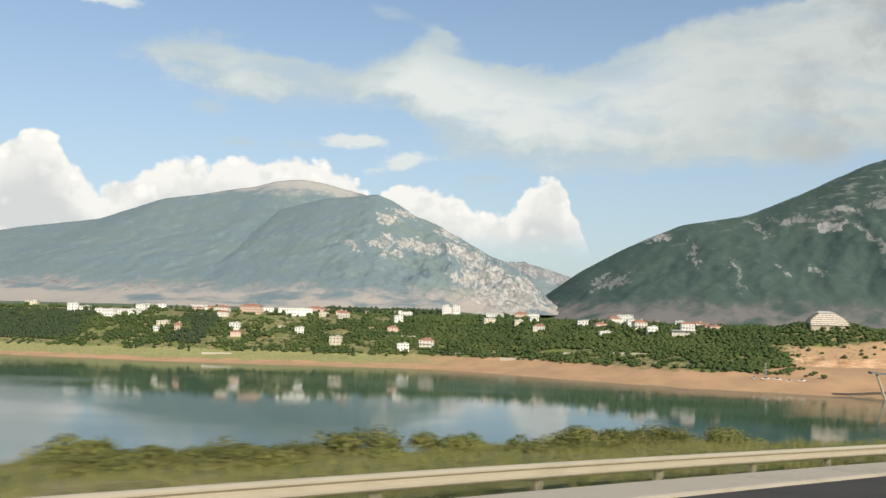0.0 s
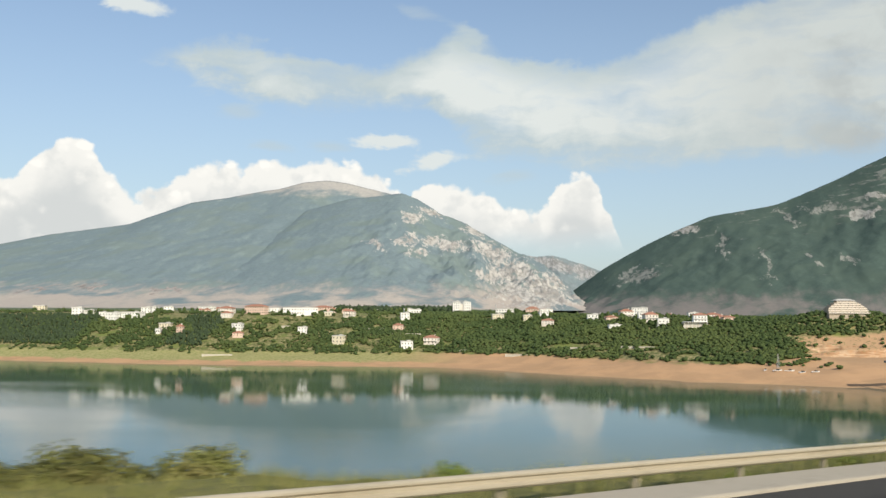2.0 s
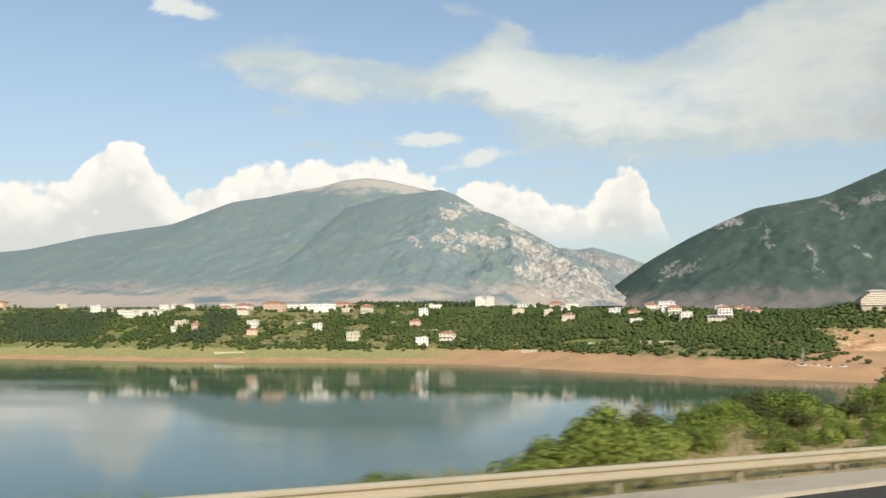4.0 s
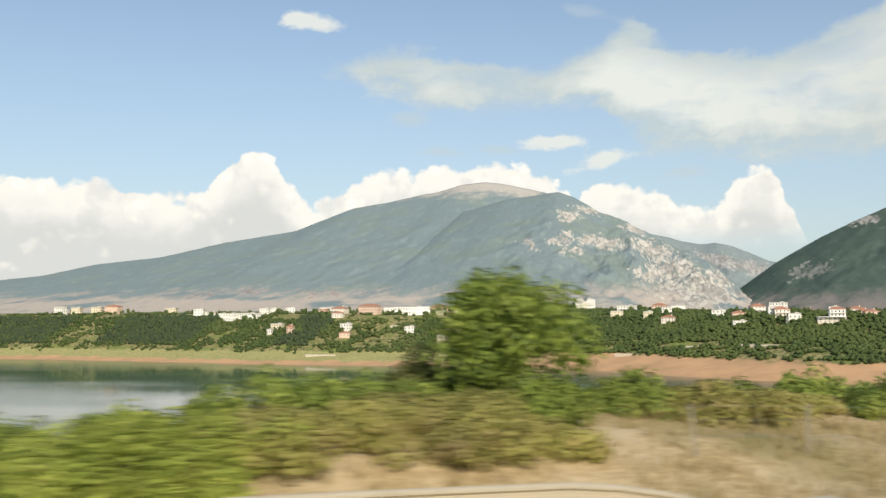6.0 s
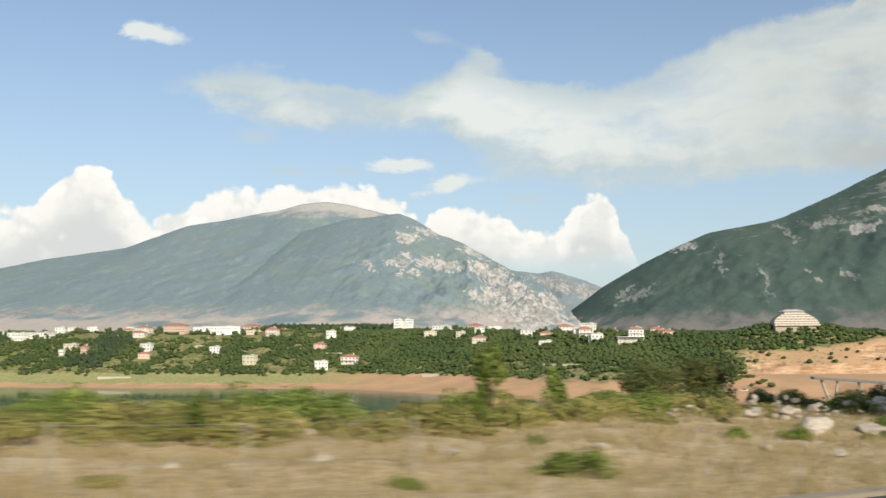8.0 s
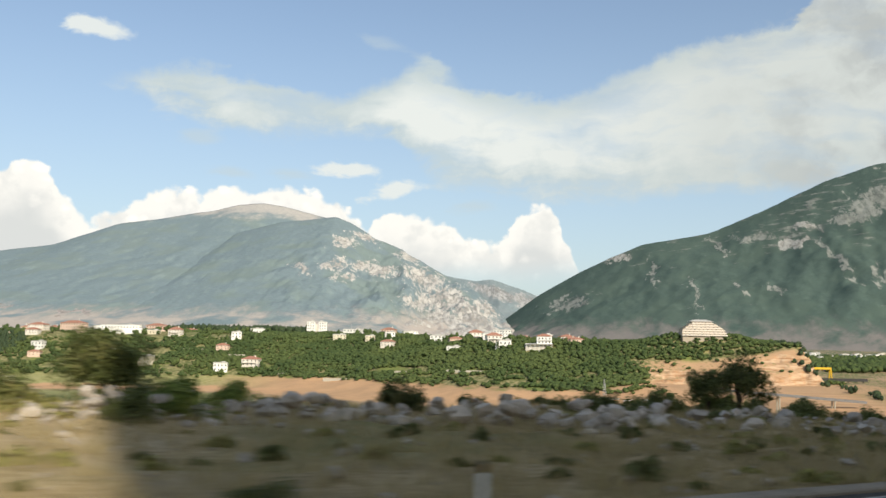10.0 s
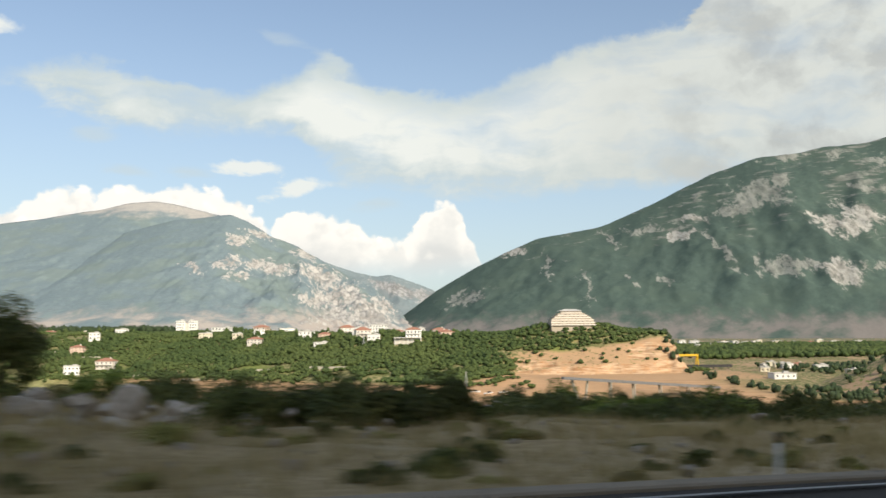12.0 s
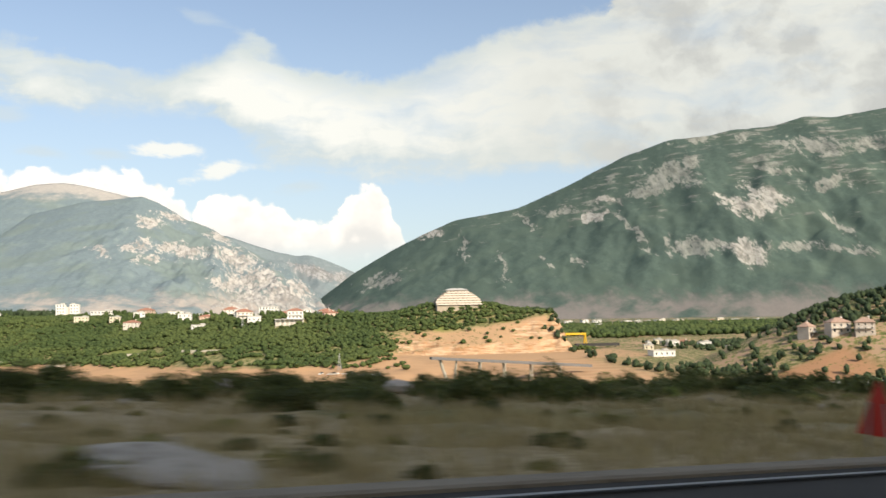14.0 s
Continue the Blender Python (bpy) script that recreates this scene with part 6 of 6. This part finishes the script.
for x, y, w, h, turn in ((-70, 875, 20, 1.6, 4), (-38, 858, 26, 1.8, -3), (-4, 862, 16, 1.5, 8), (-195, 800, 26, 1.2, 3), (-150, 880, 14, 1.4, 15), (-232, 905, 18, 1.2, 0), (20, 800, 18, 1.4, -12), (60, 770, 24, 1.4, -18), (150, 730, 30, 1.2, -22), (105, 760, 18, 1.2, -15)):
    garden_wall(x, y, w, h, turn)

# quarry crane, conveyor, viaduct, boats
YELLOW = surface("yellow_paint", [(0.60, 0.36, 0.02), (0.72, 0.46, 0.04)], scale=0.8, rough=0.5, bump=0.1)
STEEL = surface("dark_steel", [(0.03, 0.03, 0.032), (0.07, 0.065, 0.06)], scale=0.6, rough=0.6, bump=0.2, metal=0.4)


def gantry_crane(x, y):
    z = lie1(x, y)
    g = thing("gantry_crane", "yellow gantry crane at the quarry works", "crane", (x, y, z), 3)
    w, h = 14.5, -28.0 - z
    bm = bmesh.new()
    for dy in (-0.8, 0.8):
        box(bm, 0, dy, h, w + 1, 0.5, 1.5, 0.05)
    for i in range(6):
        box(bm, -w / 2 + w * i / 5, 0, h + 0.4, 0.25, 1.4, 0.3)
    part("girder", bm, YELLOW, g)
    for sx in (-1, 1):
        bm = bmesh.new()
        rod(bm, (sx * w / 2, -2.6, 0), (sx * w / 2, -0.7, h + 0.3), 0.5, 6, 0.45)
        rod(bm, (sx * w / 2, 2.6, 0), (sx * w / 2, 0.7, h + 0.3), 0.5, 6, 0.45)
        box(bm, sx * w / 2, 0, 0.1, 0.9, 6.2, 0.8, 0.05)
        part("leg", bm, YELLOW, g)
    bm = bmesh.new()
    box(bm, 2.5, 0, h - 0.9, 2.0, 2.2, 1.0, 0.08)
    part("trolley", bm, STEEL, g)
    return g


gantry_crane(401, 765)


def conveyor(x0, x1, y, z):
    g = thing("conveyor", "long dark steel conveyor beside the quarry", "conveyor", (x0, y, z), 0)
    n = x1 - x0
    bm = bmesh.new()
    box(bm, n / 2, 0, 0, n, 2.4, 2.0, 0.08)
    part("belt_housing", bm, STEEL, g)
    for i in range(6):
        bm = bmesh.new()
        x = n * (i + 0.5) / 6
        ground_z = lie1(x0 + x, y) - z
        for s_ in (-1, 1):
            rod(bm, (x + s_ * 0.9, 0, ground_z - 0.5), (x, 0, 0.1), 0.18, 6)
        part("trestle", bm, STEEL, g)
    return g


conveyor(396, 428, 752, -35.6)


GREY_DECK = surface("bridge_concrete", [(0.15, 0.145, 0.14), (0.23, 0.22, 0.21)], scale=0.4, rough=0.9, bump=0.2)


def viaduct():
    """A slim road bridge over the arm of the lake, on splayed piers."""
    a, b = Vector((262, 566, -31.9)), Vector((340, 567, -37.5))
    g = thing("viaduct", "grey concrete road viaduct on slender splayed piers", "bridge", a)
    d = b - a
    ang = math.degrees(math.atan2(d.y, d.x))
    bm = bmesh.new()
    box(bm, 0, 0, -1.2, d.length, 5.0, 1.2, 0.08)
    deck = part("deck", bm, GREY_DECK, g)
    deck.matrix_local = pose(d.x / 2, d.y / 2, d.z / 2, 0, 4.1, ang)
    for sy in (-2.3, 2.3):
        bm = bmesh.new()
        box(bm, 0, sy, 0.9, d.length, 0.08, 0.09)
        for i in range(26):
            box(bm, -d.length / 2 + d.length * (i + 0.5) / 26, sy, 0.0, 0.07, 0.07, 0.9)
        r = part("railing", bm, STEEL, g)
        r.matrix_local = deck.matrix_local
    for f_, splay in ((0.10, 3.5), (0.30, 0), (0.45, 0), (0.62, 0), (0.8, 0)):
        p = d * f_
        z0 = lie1(a.x + p.x, a.y + p.y) - a.z
        bm = bmesh.new()
        if splay:
            rod(bm, (p.x + 2.2, p.y, z0 - 1), (p.x - splay, p.y, p.z - 0.8), 0.9, 8, 0.7)
            rod(bm, (p.x + 2.2, p.y, z0 - 1), (p.x + splay + 1, p.y, p.z - 0.8), 0.8, 8, 0.5)
        else:
            for s_ in (-1.6, 1.6):
                rod(bm, (p.x, p.y + s_, z0 - 1), (p.x, p.y + s_, p.z - 0.8), 0.42, 8)
            box(bm, p.x, p.y, p.z - 1.6, 1.1, 4.6, 0.8, 0.06)
        part("pier", bm, CONCRETE, g)
    return g


viaduct()
BOAT = surface("boat_paint", [(0.70, 0.71, 0.70), (0.82, 0.82, 0.80)], scale=1.0, rough=0.4, bump=0.05)


def boat(x, y, n, turn):
    z = max(WATER, lie1(x, y))
    g = thing("boat", "small white boat drawn up on the lake shore", "boat", (x, y, z - 0.05), turn, group="boats on the shore")
    bm = bmesh.new()
    rings = []
    for u, wd, dp in ((-0.5, 0.62, 0.55), (-0.2, 0.9, 0.65), (0.15, 0.85, 0.68), (0.38, 0.5, 0.8), (0.5, 0.06, 0.95)):
        rings.append([bm.verts.new((u * n, s_ * wd * n * 0.17, zz)) for s_, zz in ((-1, dp), (-0.7, 0.15), (0, 0.0), (0.7, 0.15), (1, dp), (0.75, dp - 0.1), (-0.75, dp - 0.1))])
    for i in range(len(rings) - 1):
        for j in range(7):
            bm.faces.new((rings[i][j], rings[i][(j + 1) % 7], rings[i + 1][(j + 1) % 7], rings[i + 1][j]))
    bm.faces.new(rings[0][::-1])
    part("hull", bm, BOAT, g)
    bm = bmesh.new()
    box(bm, 0.05 * n, 0, 0.55, n * 0.3, n * 0.2, 0.8, 0.08)
    part("cabin", bm, GLASS, g, "dark glazed boat cabin")
    return g


for x, y, n, turn in ((222, 634, 7, 20), (229, 632, 6, -10), (236, 628, 6.5, 35), (244, 627, 5.5, 5), (216, 640, 5, 60)):
    boat(x, y, n, turn)


def mast(x, y, h, label="thin grey lattice mast near the shore"):
    g = thing("lattice_mast", label, "mast", (x, y, lie1(x, y) - 0.2), 10, group="masts")
    for sx, sy in ((-1, -1), (1, -1), (1, 1), (-1, 1)):
        bm = bmesh.new()
        rod(bm, (sx * 0.9, sy * 0.9, 0), (sx * 0.15, sy * 0.15, h), 0.1, 5, 0.06)
        part("leg", bm, STEEL_GREY, g)
    bm = bmesh.new()
    for i in range(9):
        r0, r1 = 0.9 - 0.75 * i / 9, 0.9 - 0.75 * (i + 1) / 9
        z0, z1 = h * i / 9, h * (i + 1) / 9
        rod(bm, (-r0, -r0, z0), (r1, -r1, z1), 0.05, 4)
        rod(bm, (r0, r0, z0), (-r1, r1, z1), 0.05, 4)
    part("bracing", bm, STEEL_GREY, g)
    return g


STEEL_GREY = surface("grey_steel", [(0.35, 0.36, 0.36), (0.5, 0.5, 0.5)], scale=1.0, rough=0.5, bump=0.1, metal=0.5)
mast(226, 645, 9.5)
mast(46, 1012, 11, "slender red and white town mast")
mast(186, 905, 12, "thin radio mast on a white roofline")
mast(172, 775, 9)
mast(540, 1100, 14)

# a long pale hall and a grey road wall at the foot of the knoll
HALL = surface("sheet_metal_roof", [(0.60, 0.62, 0.66), (0.74, 0.76, 0.80)], scale=0.5, rough=0.45, bump=0.1)


def hall(x, y, w, d, h, turn):
    g = thing("hall", "long low hall with a pale sheet-metal roof", "hall", (x, y, lie1(x, y)), turn)
    # closed dark box stands in for the shade under the open roof
    bm = bmesh.new()
    box(bm, 0, 0, -2, w, d, h + 2, 0.05)
    part("wall", bm, STEEL, g, "closed dark sides standing for the open hall's shade")
    bm = bmesh.new()
    for s_ in (-1, 1):
        v_ = [bm.verts.new(p) for p in ((-w / 2 - 0.6, s_ * (d / 2 + 0.6), h), (w / 2 + 0.6, s_ * (d / 2 + 0.6), h), (w / 2 + 0.6, 0, h + 1.6), (-w / 2 - 0.6, 0, h + 1.6))]
        u_ = [bm.verts.new((q.co.x, q.co.y, q.co.z + 0.18)) for q in v_]
        bm.faces.new(v_)
        bm.faces.new(u_[::-1])
        for i in range(4):
            bm.faces.new((v_[i], v_[(i + 1) % 4], u_[(i + 1) % 4], u_[i]))
    part("roof", bm, HALL, g)
    return g


hall(425, 452, 26, 9, 1.6, -6)
wall_k = tagged(part("retaining_wall", box(bmesh.new(), 0, 0, -3, 62, 1.0, 5.0, 0.1), surface("grey_concrete", [(0.30, 0.30, 0.30), (0.42, 0.42, 0.42)], scale=0.5, rough=0.9), None),
                "long grey concrete wall along the valley road", "wall")
wall_k.matrix_world = pose(408, 478, lie1(408, 478), 0, 0, -4)


# ---- woods across the lake ----
def woods(name, label, xs, ys, zs, rad, tall, mat, seed, lumps=2):
    """Many small crowns of two or three jagged lumps each, in one mesh."""
    rng = np.random.default_rng(seed)
    bm = bmesh.new()
    bmesh.ops.create_icosphere(bm, subdivisions=1, radius=1)
    bv = np.array([v_.co[:] for v_ in bm.verts])
    bf = np.array([[v_.index for v_ in f_.verts] for f_ in bm.faces])
    bm.free()
    n = len(xs) * lumps
    X, Y, Z, R, T = (np.repeat(a, lumps) for a in (xs, ys, zs, rad, tall))
    first_ = np.tile(np.arange(lumps), len(xs)) == 0
    ox, oy = rng.normal(0, 0.55, n) * R * ~first_, rng.normal(0, 0.55, n) * R * ~first_
    oz = np.where(first_, 0.5, rng.uniform(0.3, 0.75, n)) * T
    sc = np.where(first_, 1.0, rng.uniform(0.45, 0.8, n))
    jit = rng.uniform(0.72, 1.2, (n, len(bv), 1))
    V = bv[None] * jit * np.c_[R * sc, R * sc, T * 0.55 * sc][:, None, :]
    V = V + np.c_[X + ox, Y + oy, Z + oz][:, None, :]
    F = bf[None] + (np.arange(n) * len(bv))[:, None, None]
    V, F = V.reshape(-1, 3), F.reshape(-1, 3)
    me = bpy.data.meshes.new(name)
    me.vertices.add(len(V))
    me.vertices.foreach_set("co", V.ravel())
    me.loops.add(3 * len(F))
    me.loops.foreach_set("vertex_index", F.ravel().astype(np.int32))
    me.polygons.add(len(F))
    me.polygons.foreach_set("loop_start", np.arange(0, 3 * len(F), 3, dtype=np.int32))
    me.update(calc_edges=True)
    me.materials.append(mat)
    return tagged(new(name, me), label, "trees", kind="stuff")


def crown_material(name, a, b_, c_):
    m = bpy.data.materials.new(name)
    m.use_nodes = True
    t = m.node_tree
    b = t.nodes["Principled BSDF"]
    co = node(t, "ShaderNodeTexCoord").outputs["Object"]
    rnd = node(t, "ShaderNodeNewGeometry").outputs["Random Per Island"]
    fine = node(t, "ShaderNodeTexNoise", {"Vector": co, "Scale": 1.1, "Detail": 5, "Roughness": 0.7}).outputs[0]
    big = node(t, "ShaderNodeTexNoise", {"Vector": co, "Scale": 0.02, "Detail": 3}).outputs[0]
    c = mix_rgb(t, rnd, a, b_)
    c = mix_rgb(t, math_(t, "MULTIPLY", smooth(t, big, 0.45, 0.6), 0.6), c, c_)
    c = mix_rgb(t, smooth(t, fine, 0.35, 0.65), tuple(0.75 * q for q in a), c)
    t.links.new(c, b.inputs["Base Color"])
    b.inputs["Roughness"].default_value = 0.85
    b.inputs["Specular IOR Level"].default_value = 0.1
    bp = node(t, "ShaderNodeBump", {"Height": fine, "Strength": 1.0, "Distance": 0.7})
    t.links.new(bp.outputs[0], b.inputs["Normal"])
    return m


rng = np.random.default_rng(77)


def scatter(x0, x1, y0, y1, spacing, keep):
    nx, ny = int((x1 - x0) / spacing), int((y1 - y0) / spacing)
    X, Y = np.meshgrid(np.linspace(x0, x1, nx), np.linspace(y0, y1, ny))
    X = X.ravel() + rng.uniform(-0.55, 0.55, nx * ny) * spacing
    Y = Y.ravel() + rng.uniform(-0.55, 0.55, nx * ny) * spacing
    Z = lie(X.copy(), Y.copy())
    k = keep(X, Y, Z)
    return X[k], Y[k], Z[k]


def clear_of_houses(X, Y, front=7):
    ok = np.ones(len(X), bool)
    for hx, hy, hw in SITES:
        ok &= ~((np.abs(X - hx) < hw + 1.4) & (Y > hy - front) & (Y < hy + 7))
    return ok


def slope_keep(X, Y, Z):
    q = Y - shore(X)
    n1 = waves(X, Y, 75, 3.3) + 0.6 * waves(X, Y, 31, 1.1)
    dense = np.interp(X, [-140, -60, 0, 60, 200], [0.05, -0.1, -0.75, -1.1, -1.5])
    dense = np.where(Z > -14, dense + 0.45, dense)
    dense = np.where((Z > -30) & (Z < -14), dense - 0.25, dense)
    dense = np.where((X > 40) & (Z < -31) & (waves(X, 2.5 * Y, 70, 9.0) > 0.1), 0.7, dense)
    wood = n1 + rng.normal(0, 0.25, len(X)) > dense
    cut = (X > 262 + 7 * waves(Y, X, 40, 2.0)) & (X < 415) & (Y < 728) & (Y > 560) & (rng.uniform(size=len(X)) > 0.06 * (Y > 702))
    low = Z > np.interp(X, [-60, 60, 160, 230, 262], [-41.5, -40.3, -40.0, -40.3, -40.0]) + rng.normal(0, 0.6, len(X))
    return wood & low & (Z < 6) & ~cut & clear_of_houses(X, Y) & (q < 420)


GREENWOOD = crown_material("wood_crowns", (0.055, 0.085, 0.031), (0.115, 0.155, 0.052), (0.155, 0.185, 0.06))
X, Y, Z = scatter(-640, 400, 600, 1030, 2.75, slope_keep)
R = rng.uniform(1.2, 2.3, len(X))
woods("woods", "mixed green woods and orchards on the far slope", X, Y, Z, R, R * rng.uniform(1.0, 1.5, len(X)), GREENWOOD, 5, 2)
near_house = rng.integers(0, len(SITES), 520)
X6 = np.array([SITES[k][0] for k in near_house]) + rng.normal(0, 14, 520)
Y6 = np.array([SITES[k][1] for k in near_house]) + rng.uniform(-12, 10, 520)
ok = clear_of_houses(X6, Y6, 6) & (X6 < 262)
X6, Y6 = X6[ok], Y6[ok]
woods("garden_trees", "garden trees standing among the town houses", X6, Y6, lie(X6.copy(), Y6.copy()), rng.uniform(1.5, 2.7, len(X6)), rng.uniform(3.6, 6.5, len(X6)), GREENWOOD, 10, 3)
PINE = crown_material("pine_crowns", (0.05, 0.075, 0.04), (0.08, 0.11, 0.05), (0.065, 0.09, 0.045))
PLANTED = ((-455, -345), (-700, -520), (-250, -215))
X5, Y5, Z5 = scatter(-700, -210, 780, 1010, 3.0, lambda X, Y, Z: np.any([(X > a + 5 * waves(Y, X, 30, 1.0)) & (X < b_ + 5 * waves(Y, X, 25, 2.0)) for a, b_ in PLANTED], axis=0) & (Z > -37) & (Z < -12) & clear_of_houses(X, Y))
woods("plantation", "dark even plantation of young pines on the far slope", X5, Y5, Z5, rng.uniform(1.2, 1.9, len(X5)), rng.uniform(2.8, 4.4, len(X5)), PINE, 9, 1)
X2, Y2, Z2 = scatter(-135, -5, 1040, 1090, 4.6, lambda X, Y, Z: clear_of_houses(X, Y))
woods("pine_wood", "dark pine wood behind the town roofs", X2, Y2, Z2, rng.uniform(2.2, 3.2, len(X2)), rng.uniform(6, 8.5, len(X2)), PINE, 6)
X3, Y3, Z3 = scatter(420, 1150, 900, 1290, 6.0, lambda X, Y, Z: (waves(X, Y, 160, 5.0) + rng.normal(0, 0.3, len(X)) > -0.75 + (Y < 960) * 0.9) & clear_of_houses(X, Y))
woods("valley_wood", "flat green wood across the valley floor", X3, Y3, Z3, rng.uniform(2.4, 4.0, len(X3)), rng.uniform(4, 6.5, len(X3)), GREENWOOD, 7, 1)
X4, Y4, Z4 = scatter(370, 640, 400, 760, 4.4, lambda X, Y, Z: (waves(X, Y, 45, 6.0) + rng.normal(0, 0.35, len(X)) > np.where(Z > -22, -0.7, 0.12)) & clear_of_houses(X, Y, 6) & ~((X > 376) & (X < 450) & (Y > 590)) & ~((X < 450) & (Y > 496) & (Y < 527) & (rng.uniform(size=len(X)) < 0.85)))
woods("knoll_scrub", "dark scrub and small trees on the knoll and valley", X4, Y4, Z4, rng.uniform(1.0, 2.2, len(X4)), rng.uniform(2.2, 4.6, len(X4)), PINE, 8)
